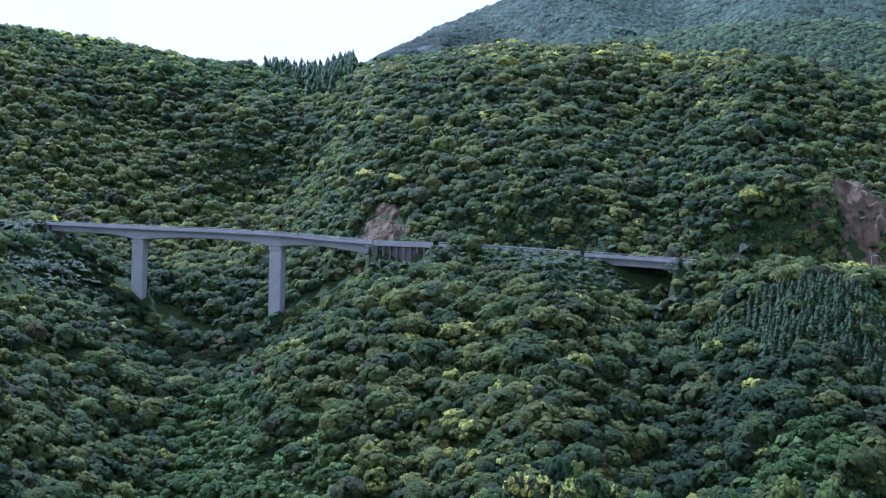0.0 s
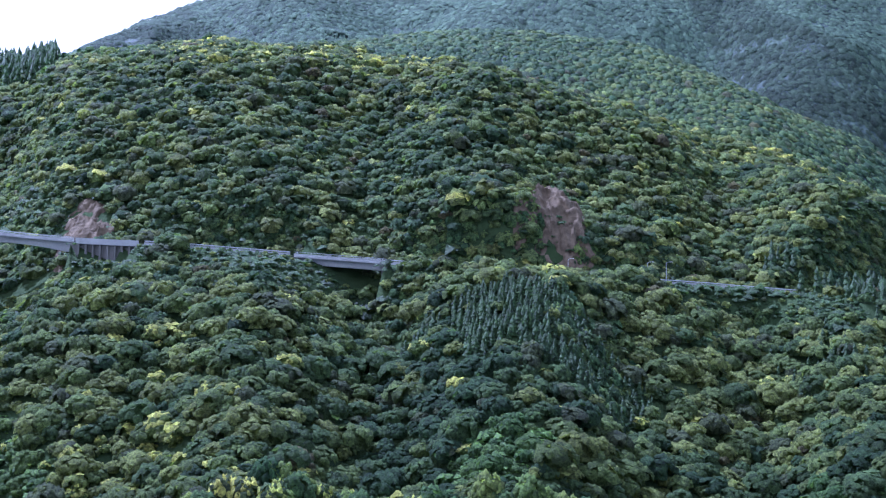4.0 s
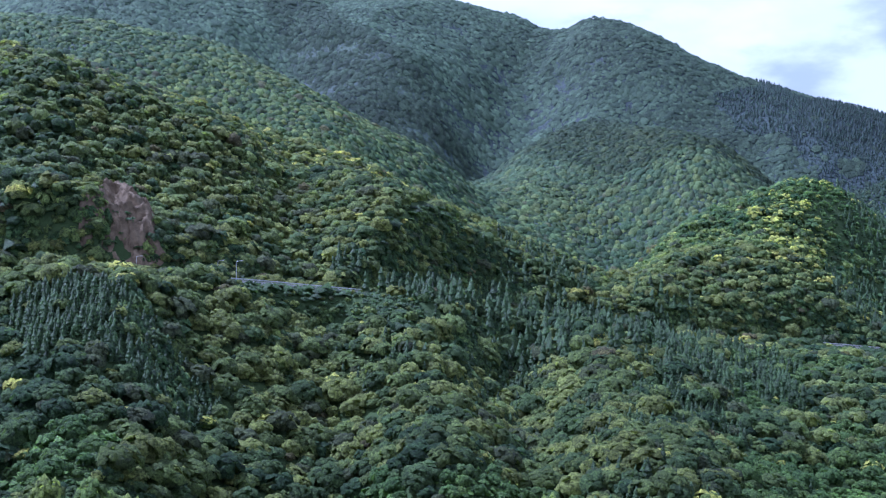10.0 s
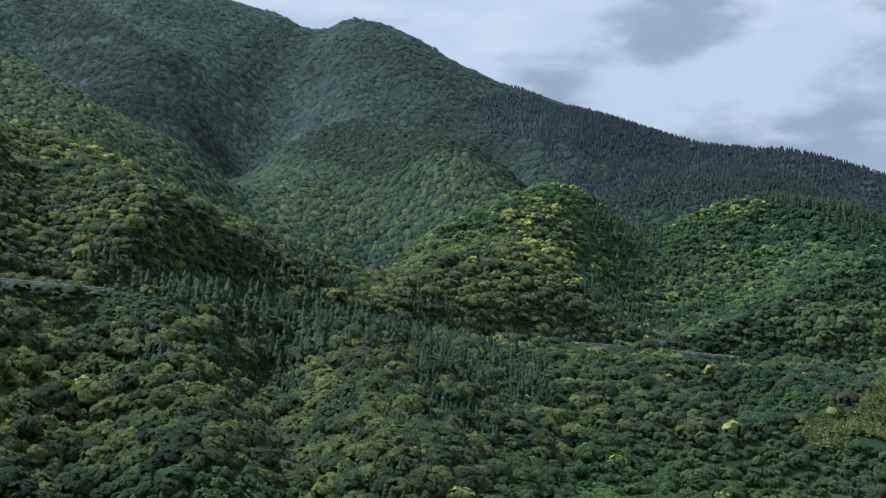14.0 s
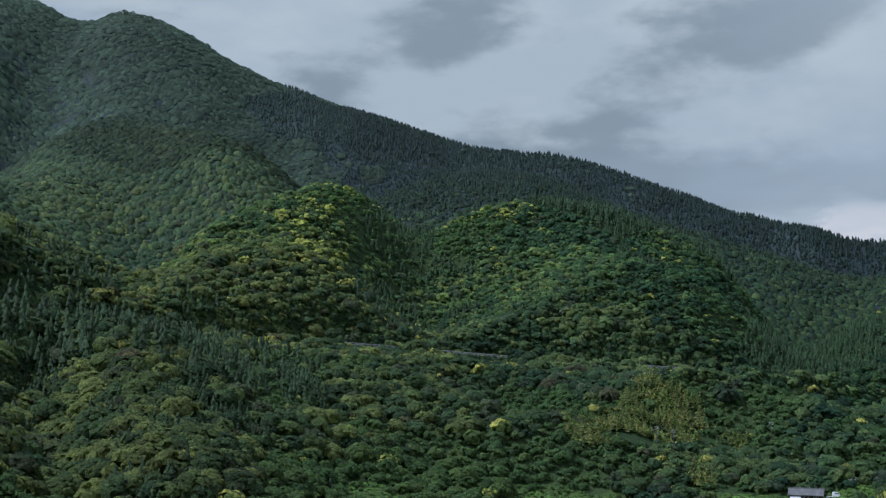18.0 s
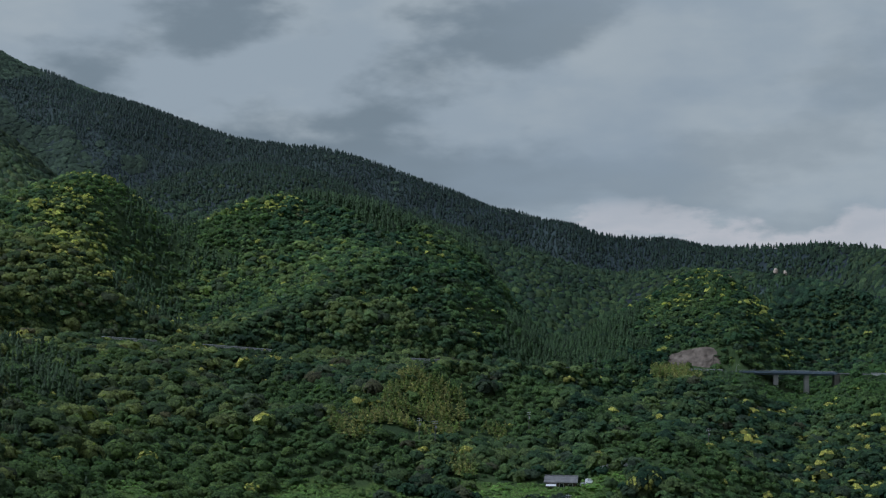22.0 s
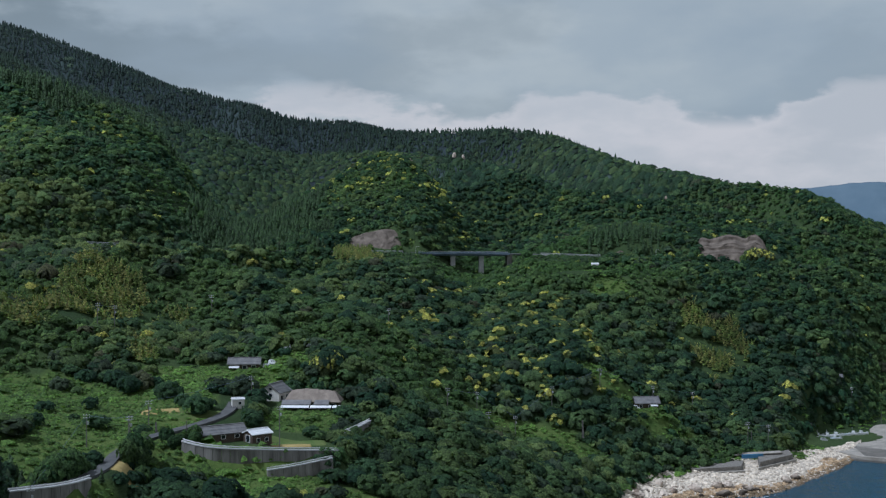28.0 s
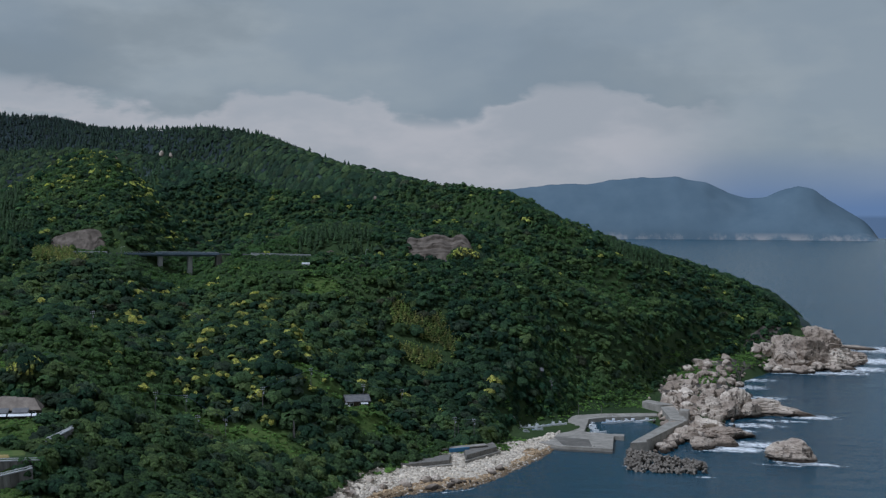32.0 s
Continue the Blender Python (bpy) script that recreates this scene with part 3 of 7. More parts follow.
CEDARS = [(16.0, 364, 15, 22), (18.6, 352, 12, 16), (58.8, 312, 16, 12), (-5.9, 810, 95, 30), (68.2, 825, 115, 34)]
MIXED = [(50.5, 760, 110, 28), (41.5, 450, 130, 34), (37, 560, 60, 50), (34, 450, 70, 26), (28, 420, 40, 30)]  # cedars and broadleaf trees together
MEADOWS = [(59.3, 287, 26, 20), (61.5, 298, 12, 12), (49.2, 370, 22, 9), (52.5, 352, 26, 12), (57.5, 392, 36, 24), (60, 400, 34, 30), (62.3, 362, 34, 26), (63.0, 400, 24, 22), (65.2, 430, 14, 20), (67.6, 428, 14, 12), (69.2, 436, 9, 10),
           (57, 330, 14, 14), (71.5, 330, 12, 26), (67.5, 345, 9, 30), (80, 500, 10, 26), (85, 555, 14, 30), (75.3, 690, 12, 16), (70.2, 388, 13, 13), (85.2, 544, 9, 12), (83.6, 678, 10, 12), (82.9, 706, 9, 10)]
CREEPERS = [(-11, 330, 44, 14), (-9.5, 400, 44, 14), (-6, 330, 30, 10), (27.0, 300, 24, 11), (15, 300, 20, 12), (35, 300, 18, 14)]  # slopes under creepers and young growth
BAMBOO = [(61.3, 505, 36, 25), (88.5, 660, 16, 18), (72.5, 728, 14, 15)]
BARE = [(-2.7, 474, 16, 9), (17.8, 452, 24, 10), (73.3, 759, 11, 15), (88.8, 776, 20, 21), (84.0, 768, 8, 9)]
BLOSSOM = [(3.0, 660, 70, 34), (0.5, 330, 40, 24), (8, 292, 14, 20), (10, 640, 60, 40), (47.9, 860, 50, 24), (46.8, 740, 60, 20), (55.5, 930, 40, 46), (54, 880, 40, 40), (62, 830, 40, 14), (74.2, 880, 50, 40),
           (79.5, 600, 60, 44), (82, 560, 30, 34), (74.6, 860, 60, 46), (70.2, 434, 5, 7), (49.8, 690, 30, 30), (-14, 780, 60, 60), (82.5, 600, 20, 20), (89.5, 800, 14, 30), (76.5, 830, 25, 20), (26, 660, 50, 60), (53.5, 600, 16, 30)]


def inside(x, y, patches, soft=0.35):
    out = np.zeros(x.shape, bool)
    for p in patches:
        out |= blob(x, y, *p, soft)
    return out


clear = inside(GX, GY, MEADOWS, 0.35).astype(np.float32)
ground.data.attributes.new("meadow", "FLOAT", "POINT").data.foreach_set("value", clear.ravel())


def facing(x, y, z):
    e = 6.0
    nx, ny = -(height(x + e, y) - z) / e, -(height(x, y + e) - z) / e
    d = np.sqrt(x * x + y * y + (110 - z) ** 2)
    return (nx * -x + ny * -y + (110 - z)) / d / np.sqrt(nx * nx + ny * ny + 1)


SIGHT = np.maximum.accumulate((height(GX, GY) + 7 - EYE.z) / np.hypot(GX, GY), axis=1)  # how high the land rises as seen across the valley


def open_side(x, y, z):
    """True where a tree can be seen from over the valley; the hidden backs of the hills are planted thinly."""
    r, a = np.hypot(x, y), np.degrees(np.arctan2(x, y))
    i = np.clip(np.round((a + 45) / 0.36).astype(int), 0, SIGHT.shape[0] - 1)
    j = np.clip(np.searchsorted(reach, r - 10) - 1, 0, SIGHT.shape[1] - 1)
    return (z + 18 - EYE.z) / r > SIGHT[i, j]


def scatter(r0, r1, b0, b1, step):
    """Jittered points of a plan between two distances and bearings."""
    n = int(r1 / step / 0.9) + 2
    i, j = np.meshgrid(np.arange(-n // 2, n), np.arange(-n // 2, n))
    x = (i.ravel() + (j.ravel() % 2) * 0.5 + rng.uniform(-0.38, 0.38, i.size)) * step
    y = (j.ravel() * 0.9 + rng.uniform(-0.38, 0.38, i.size)) * step
    r, a = np.hypot(x, y), np.degrees(np.arctan2(x, y))
    k = (r > r0) & (r < r1) & (a > b0) & (a < b1)
    return x[k], y[k]


def unit(v):
    return v / np.maximum(np.linalg.norm(v, axis=-1, keepdims=True), 1e-9)


class Shape:
    """Points, triangles and, for each triangle, the height of the tuft that it belongs to."""

    def __init__(self):
        self.v, self.f, self.high, self.n = [], [], [], 0

    def add(self, verts, faces, high):
        self.v.append(verts), self.f.append(np.array(faces) + self.n), self.high.append(np.full(len(faces), high))
        self.n += len(verts)

    def done(self):
        return np.concatenate(self.v), np.concatenate(self.f), np.concatenate(self.high)

    def puff(self, centre, axis, radius, depth, rim=6, rings=1, ragged=0.3):
        """A dome of leaves, open below: a rounded tuft on the outside of a crown."""
        axis = unit(np.array(axis, float))
        side = unit(np.cross(axis, (0.3, 0.9, 0.1)))
        up = np.cross(axis, side)
        pts, faces = [np.array(centre) + axis * depth], []
        for k in range(rings):
            t = (k + 1) / rings
            turn = rng.uniform(0, 1)
            for i in range(rim):
                a = 2 * np.pi * (i + turn * (k == 0) + 0.5 * k) / rim
                w = radius * math.sin(t * 1.5) * rng.uniform(1 - ragged, 1 + ragged)
                pts.append(np.array(centre) + (side * math.cos(a) + up * math.sin(a)) * w + axis * depth * (math.cos(t * 1.5) - rng.uniform(0, 0.12)))
        faces += [(0, 1 + i, 1 + (i + 1) % rim) for i in range(rim)]
        for k in range(rings - 1):
            b, c = 1 + k * rim, 1 + (k + 1) * rim
            for i in range(rim):
                faces += [(b + i, c + i, c + (i + 1) % rim), (b + i, c + (i + 1) % rim, b + (i + 1) % rim)]
        self.add(np.array(pts), faces, float(centre[2]))

    def core(self, wide, z0, z1, sides=5):
        """The shaded mass of twigs and leaves inside a crown: a rough dome."""
        pts, faces = [(0, 0, z1)], []
        for w, z in ((wide * 0.8, z0 + (z1 - z0) * 0.72), (wide, z0)):
            turn = rng.uniform(0, 1)
            for i in range(sides):
                k = 6.2832 * (i + turn) / sides
                r = w * rng.uniform(0.85, 1.15)
                pts.append((math.cos(k) * r, math.sin(k) * r, z))
        for i in range(sides):
            j = (i + 1) % sides
            faces += [(0, 1 + i, 1 + j), (1 + i, 1 + sides + i, 1 + sides + j), (1 + i, 1 + sides + j, 1 + j)]
        self.add(np.array(pts), faces, 0.0)


def broadleaf(puffs, rings, rim, size):
    """A rounded crown of radius 1 and height about 1, clothed from top to foot in small billowing tufts."""
    s = Shape()
    s.core(0.62, -0.25, 0.8, 5 if puffs > 8 else 4)
    squash = rng.uniform(0.8, 1.1, 2)
    for k in range(puffs):
        z = 1 - 1.25 * (k + rng.uniform(0.1, 0.9)) / puffs
        w = math.sqrt(1 - z * z)
        a = k * 2.399 + rng.uniform(-0.5, 0.5)
        out = rng.uniform(0.68, 0.9)
        c = (math.cos(a) * w * out * squash[0], math.sin(a) * w * out * squash[1], 0.28 + 0.62 * z * rng.uniform(0.8, 1.15))
        axis = np.array((math.cos(a) * w, math.sin(a) * w, z + 0.6)) + rng.normal(size=3) * 0.15
        r = size * rng.uniform(0.65, 1.35)
        s.puff(c, axis, r, r * rng.uniform(0.55, 0.95), rim, rings, 0.25)
    return s.done()


def conifer(tiers, rim, wide=0.28):
    """A narrow tapering crown of height 1: drooping skirts of needles, one over the other."""
    s = Shape()
    for k in range(tiers):
        t = k / tiers
        r = wide * (1 - t) ** 0.8 * rng.uniform(0.85, 1.15) + 0.02
        top = t + 1.55 / tiers if k < tiers - 1 else 1.0
        s.puff((rng.normal() * 0.015, rng.normal() * 0.015, 0.05 + 0.9 * t), (rng.normal() * 0.05, rng.normal() * 0.05, 1), r, max(0.1, top - t), rim, 1, 0.28)
    return s.done()


def cedar(tiers, rim, wide=0.28):
    """A narrow conifer of height 1: tiers of ragged drooping sprays round the stem, closing to a pointed top."""
    s = Shape()
    s.core(wide * 0.5, 0.02, 0.9)
    for k in range(tiers):
        t = k / tiers
        r = wide * (1 - t) ** 0.8
        n = max(3, int(round(2 + 4.0 * (1 - t))))
        for i in range(n):
            a = 6.283 * (i + rng.uniform(-0.25, 0.25) + 0.5 * (k % 2)) / n
            w = r * rng.uniform(0.5, 0.8)
            s.puff((math.cos(a) * w, math.sin(a) * w, 0.06 + 0.88 * t + rng.normal() * 0.015), (math.cos(a) * 0.9, math.sin(a) * 0.9, 0.55), max(0.03, r * rng.uniform(0.5, 0.75)), 0.5 * r + 0.02, rim, 1, 0.4)
    s.puff((0, 0, 0.86), (rng.normal() * 0.05, rng.normal() * 0.05, 1), 0.05, 0.14, rim, 1)
    return s.done()


def bush(puffs, size):
    """A low mound of weeds or scrub of radius 1."""
    s = Shape()
    for k in range(puffs):
        p = rng.normal(size=3) * (0.5, 0.5, 0.06)
        r = size * rng.uniform(0.6, 1.3)
        s.puff((p[0], p[1], abs(p[2])), (p[0] * 0.4 + rng.normal() * 0.2, p[1] * 0.4 + rng.normal() * 0.2, 1), r, r * rng.uniform(0.5, 1.0), 5, 1, 0.4)
    return s.done()


def culm(puffs):
    """A feathery leaning bamboo of height 1."""
    s = Shape()
    lean = rng.normal(size=2) * 0.1
    for k in range(puffs):
        t = (k + 1) / puffs
        s.puff((lean[0] * t + rng.normal() * 0.05, lean[1] * t + rng.normal() * 0.05, t * 0.9), (rng.normal() * 0.3, rng.normal() * 0.3, 1), 0.17 * (1.25 - t), 0.2, 5, 1, 0.4)
    return s.done()


BLOOM = np.array([0.40, 0.385, 0.10])


def stand(kinds, x, y, z, wide, tall, tint, bloom=None, lean=0.0):
    """All plants of a stand in arrays of points, triangles and colours. bloom: the share of tufts that are in flower.
    lean: how far the crowns lie along the slope, as a closed canopy does."""
    gx, gy = (lean * (height(x + dx, y + dy) - height(x - dx, y - dy)) / 12 for dx, dy in ((6, 0), (0, 6)))
    verts, faces, tints, base = [], [], [], 0
    which = rng.integers(0, len(kinds), len(x))
    turn = rng.uniform(0, 2 * np.pi, len(x))
    for k, (pv, pf, high) in enumerate(kinds):
        m = np.where(which == k)[0]
        if not len(m):
            continue
        c, s = np.cos(turn[m])[:, None], np.sin(turn[m])[:, None]
        w = wide[m][:, None]
        v = np.stack([x[m][:, None] + w * (pv[None, :, 0] * c - pv[None, :, 1] * s), y[m][:, None] + w * (pv[None, :, 0] * s + pv[None, :, 1] * c),
                      z[m][:, None] + tall[m][:, None] * pv[None, :, 2]], -1)
        v[..., 2] += gx[m][:, None] * (v[..., 0] - x[m][:, None]) + gy[m][:, None] * (v[..., 1] - y[m][:, None])
        col = np.repeat(tint[m][:, None, :], len(pf), 1)
        if bloom is not None:
            tuft = np.unique(high, return_inverse=True)[1]
            luck = rng.random((len(m), tuft.max() + 1))[:, tuft]
            lit = (luck < bloom[m][:, None]) & (high[None] > 0.3)
            col[lit] = BLOOM * rng.uniform(0.6, 1.1, (lit.sum(), 1))
        verts.append(v.reshape(-1, 3)), tints.append(col.reshape(-1, 3))
        faces.append((pf[None] + (np.arange(len(m)) * len(pv))[:, None, None]).reshape(-1, 3) + base)
        base += len(m) * len(pv)
    return np.concatenate(verts), np.concatenate(faces), np.concatenate(tints)


GREENS = np.array([(0.036, 0.064, 0.026), (0.059, 0.092, 0.032), (0.092, 0.126, 0.036), (0.134, 0.160, 0.042), (0.066, 0.082, 0.036), (0.090, 0.086, 0.036)]) * (1.0, 1.02, 1.2)


def green_for(x, y):
    base = fbm(x, y, 80, 4, 12) * 1.1 + rng.normal(size=x.shape) * 0.5
    k = np.clip(((base + 1.1) * 1.8).astype(int), 0, 3)
    k = np.where(rng.random(x.shape) < 0.07, 4, k)
    k = np.where(rng.random(x.shape) < 0.010, 5, k)
    return GREENS[k] * rng.uniform(0.8, 1.2, (len(x), 1))


def on_way(x, y):
    """Roads, yards, bare slopes, beaches and rocks carry no trees."""
    gap, level, run = line_gap(x, y, ROAD)
    keep = gap > 7.5
    for lo, hi in BRIDGED:
        keep |= (run > lo + 3) & (run < hi - 3) & (gap > 4)
    at = np.degrees(np.arctan2(x, y))
    keep &= line_gap(x, y, LANE)[0] > np.where((at > 60.4) & (at < 63.9), 2.8, 5.5)
    keep &= ~inside(x, y, BARE)
    for b, d, h, half, blend in YARDS:
        cx, cy = xy(b, d)
        keep &= np.hypot(x - cx, y - cy) > half + 2
    return keep


OPEN_ROAD = [(run_at(-15.3, 516), BRIDGED[0][1] - 4, 75, 17.5)] + [(run_at(*p), run_at(*q), 45, 0.6) for p, q in (
    ((-0.4, 442), (0.6, 440)), ((1.8, 436), (4.6, 431)), ((-18.9, 540), (-16.4, 525)), ((4.6, 431), (10.9, 420)), ((21.4, 430), (27.9, 450)), ((47.2, 620), (50.1, 626)), ((51.3, 630), (55, 640)), ((60.7, 651), (62.3, 655)), ((71.4, 739), (74.7, 751)), ((80.5, 760), (83.3, 760)))]
OPEN_ROAD += [(run_at(-3.3, 450), run_at(-0.3, 442), 45, 5.5), (run_at(21.4, 430), run_at(27.9, 450), 40, 2.2), (run_at(5.8, 429), run_at(9.2, 421), 45, 5.5), (run_at(74.6, 752), run_at(79.2, 759), 50, 4.0)]


def sites(r0, r1, step, low=3.5):
    """Places for trees: clear of ways, clearings and beaches, and thin on the hidden backs of the hills."""
    x, y = scatter(r0, r1, -26, 112, step)
    z = height(x, y)
    a, r = np.degrees(np.arctan2(x, y)), np.hypot(x, y)
    k = (z > low + 1.4 * ((a > 83) & (a < 97.5))) & (a < 104.2 + 0.6 * fbm(x, y, 20, 2, 3))
    k &= ~((a > 97.4) & (r < np.interp(a, [row[0] for row in FOOT], [row[1] for row in FOOT]) - 5))
    k &= open_side(x, y, z) | (rng.random(len(x)) < 0.04)
    x, y, z, r, a = x[k], y[k], z[k], r[k], a[k]
    k = on_way(x, y) & (~inside(x, y, MEADOWS) | (rng.random(len(x)) < 0.05)) & (~inside(x, y, BAMBOO, 1.1) | (rng.random(len(x)) < 0.06))
    k &= (facing(x, y, z) > -0.04) | (rng.random(len(x)) < 0.04)
    return x[k], y[k], z[k], r[k], a[k]


def planted(x, y, r, a):
    """True in the cedar plantations: the high ridges and patches below."""
    edge = 8 * fbm(x, y, 150, 3, 4)
    ridge = (r > 1120 + 12 * edge + 260 * rng.random(len(x))) & (a > 45 + edge) & (a < 92)
    some = inside(x, y, MIXED, 0.9) & (rng.random(len(x)) < 0.42 + 0.6 * fbm(x, y, 40, 2, 71))
    return inside(x, y, CEDARS, 0.9) | some | ridge | (fbm(x, y, 130, 3, 66) > 0.36) & (a > 50) & (r > 560) & (r < 1100)


def headroom(x, y, z, r, a):
    """Growth below the open stretches of the road is kept under its edge."""
    gap, level, run = line_gap(x, y, ROAD)
    lid = np.full(len(x), 999.0)
    for lo, hi, wide, drop in OPEN_ROAD:
        k = (run > lo) & (run < hi) & (gap < wide) & (z < level + 2) & (r < np.interp(a, [row[0] for row in ROAD_BENCH], [row[1] for row in ROAD_BENCH]) + 3)
        lid = np.where(k, level - drop - gap * (level - 110) / r - z, lid)
    return lid


def plant(name, label, r0, r1, step, protos, radius, cedar_step, cedar_protos, cedar_height, flat=1.0, lean=0.1):
    x, y, z, r, a = sites(r0, r1, step)
    k = ~planted(x, y, r, a) | (rng.random(len(x)) < 0.06)
    x, y, z, r, a = x[k], y[k], z[k], r[k], a[k]
    big = np.clip(rng.lognormal(0, 0.3, len(x)), 0.55, 1.8) * radius
    # painted cloud shade: leaves darker at higher bearings
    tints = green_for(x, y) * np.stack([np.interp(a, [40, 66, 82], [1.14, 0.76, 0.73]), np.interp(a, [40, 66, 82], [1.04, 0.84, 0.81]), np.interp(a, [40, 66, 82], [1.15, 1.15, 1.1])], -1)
    # upper slopes lightened to make up for the crowns' self-shadow
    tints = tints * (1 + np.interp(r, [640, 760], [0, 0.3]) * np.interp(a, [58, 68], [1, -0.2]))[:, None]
    tints = tints * np.interp(r, [320, 460], [0.8, 1.0])[:, None]  # painted shade: leaves darker towards the near foot of the slope
    thicket = ((fbm(x, y, 75, 3, 55) > 0.22) & (r > 440) & (r < 1000) | (fbm(x, y, 60, 3, 56) > 0.1) & (r < 560)) & (a > 44) | inside(x, y, CREEPERS, 0.6)  # young growth and creepers
    big = np.where(thicket, big * rng.uniform(0.55, 0.85, len(x)), big)
    tints = np.where(thicket[:, None], tints * 0.4 + np.array([0.070, 0.116, 0.040]) * 0.6, tints)
    bloom = np.where(inside(x, y, BLOSSOM, 0.7) & (rng.random(len(x)) < np.where(r < 430, 0.2, np.where((a > 44) & (a < 58) & (r > 690), 0.6, np.where(a > 66, 0.2, 0.33)))), rng.uniform(0.15, 0.8, len(x)), np.where(rng.random(len(x)) < 0.014, 0.6, 0.0))
    far = np.clip((r - 1000) / 480, 0, 1)[:, None]  # haze painted into the tints: leaves turn blue-green with distance
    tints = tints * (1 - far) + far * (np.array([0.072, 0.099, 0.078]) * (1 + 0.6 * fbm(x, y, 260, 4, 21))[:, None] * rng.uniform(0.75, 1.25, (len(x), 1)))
    dusky = np.clip((fbm(x, y, 300, 4, 77) - 0.05) / 0.12, 0, 1) * (r > 1250)  # stands of darker trees
    tints = tints * (1 - 0.38 * dusky)[:, None]
    # far tints lightened for sunward haze, darkened at higher bearings for cloud shade
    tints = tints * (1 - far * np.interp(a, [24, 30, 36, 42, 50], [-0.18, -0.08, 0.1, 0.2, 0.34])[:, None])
    bloom = np.where(r > 1050, 0, bloom)
    lid = headroom(x, y, z, r, a)
    big = np.where(lid < 2.7 * big, np.clip(lid / 2.7, 1.1, np.maximum(big, 1.1)), big)
    tints = np.where((bloom > 0)[:, None], tints * 0.6 + np.array([0.11, 0.14, 0.035]) * 0.4, tints)
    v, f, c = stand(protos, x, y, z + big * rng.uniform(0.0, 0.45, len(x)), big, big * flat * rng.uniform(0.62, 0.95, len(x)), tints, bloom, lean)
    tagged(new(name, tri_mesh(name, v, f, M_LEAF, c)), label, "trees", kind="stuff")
    x, y, z, r, a = sites(r0, r1, cedar_step)
    k = planted(x, y, r, a) & (headroom(x, y, z, r, a) > cedar_height + 2) & (rng.random(len(x)) < 0.93)
    x, y, z, r, a = x[k], y[k], z[k], r[k], a[k]
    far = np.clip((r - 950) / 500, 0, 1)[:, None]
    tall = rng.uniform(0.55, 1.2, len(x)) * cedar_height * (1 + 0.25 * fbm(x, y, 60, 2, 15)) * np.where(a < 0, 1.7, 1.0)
    # far cedars coloured bluer for haze, darker at high bearings for cloud shade
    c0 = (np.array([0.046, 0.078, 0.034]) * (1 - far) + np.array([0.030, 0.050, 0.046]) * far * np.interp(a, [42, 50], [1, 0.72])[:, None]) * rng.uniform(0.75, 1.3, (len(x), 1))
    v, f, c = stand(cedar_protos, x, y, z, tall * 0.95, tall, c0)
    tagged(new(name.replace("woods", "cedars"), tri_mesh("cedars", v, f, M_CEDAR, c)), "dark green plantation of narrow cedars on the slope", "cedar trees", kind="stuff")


def dome(rim, rings):
    """A far crown: one uneven dome of leaves."""
    s = Shape()
    s.puff((0, 0, -0.1), (rng.normal() * 0.1, rng.normal() * 0.1, 1), 1.0, 1.0, rim, rings, 0.25)
    return s.done()


NEAR = [broadleaf(29, 1, 5, 0.275) for _ in range(9)]
MID = [broadleaf(10, 1, 5, 0.41) for _ in range(10)]
OUTER = [broadleaf(6, 1, 4, 0.48) for _ in range(10)]
FAR = [dome(6, 2) for _ in range(6)]
MOUNTAIN = [dome(6, 1) for _ in range(6)]
CEDAR_NEAR = [conifer(5, 6, 0.25) for _ in range(5)]
CEDAR_MID = [conifer(4, 5, 0.21) for _ in range(5)]
CEDAR_FAR = [conifer(2, 5, 0.3) for _ in range(5)]
plant("near_woods", "dense mixed evergreen broadleaf trees with pale yellow blossom here and there", 275, 430, 4.1, NEAR, 3.25, 2.2, CEDAR_NEAR, 5.2)
plant("hill_woods", "dense green broadleaf trees covering the hills, some in yellow flower", 430, 690, 4.0, MID, 2.85, 2.9, CEDAR_MID, 8)
plant("upper_woods", "dense green broadleaf trees on the upper slopes of the hills", 690, 1060, 3.9, OUTER, 2.5, 3.4, CEDAR_MID, 7)
plant("far_woods", "dark woods on the far mountain slopes, tinted blue-green for haze", 1060, 1480, 3.9, FAR, 2.8, 3.9, CEDAR_FAR, 5.5, 0.75, 0.85)
plant("mountain_woods", "woods on the high mountain, tinted blue-green for haze", 1480, 2420, 4.6, MOUNTAIN, 3.6, 4.6, CEDAR_FAR, 6, 0.6, 0.9)

# smaller trees that cling to the steep banks
x, y, z, r, a = sites(330, 720, 2.3)
fall = np.hypot(height(x + 3, y) - height(x - 3, y), height(x, y + 3) - height(x, y - 3)) / 6
k = (fall > 0.95) & (headroom(x, y, z, r, a) > 6)
x, y, z, a = x[k], y[k], z[k], a[k]
big = np.clip(rng.lognormal(0, 0.3, len(x)), 0.6, 1.7) * 1.9
# bank leaves also carry the painted cloud shade, darker at higher bearings
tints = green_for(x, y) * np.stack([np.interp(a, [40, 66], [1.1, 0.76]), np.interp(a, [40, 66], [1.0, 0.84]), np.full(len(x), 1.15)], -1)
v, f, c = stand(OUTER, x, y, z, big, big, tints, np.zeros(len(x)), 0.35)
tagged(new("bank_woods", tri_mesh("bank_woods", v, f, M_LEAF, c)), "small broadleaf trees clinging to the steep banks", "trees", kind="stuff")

# weeds, scrub and bamboo in the clearings
x, y = scatter(262, 780, -24, 98, 2.5)
cove = scatter(780, 945, 97.5, 104.6, 2.0)
x, y = np.concatenate([x, cove[0]]), np.concatenate([y, cove[1]])
zz = height(x, y)
aa = np.degrees(np.arctan2(x, y))
gap, level, run = line_gap(x, y, ROAD)
verge = np.zeros(len(x), bool)
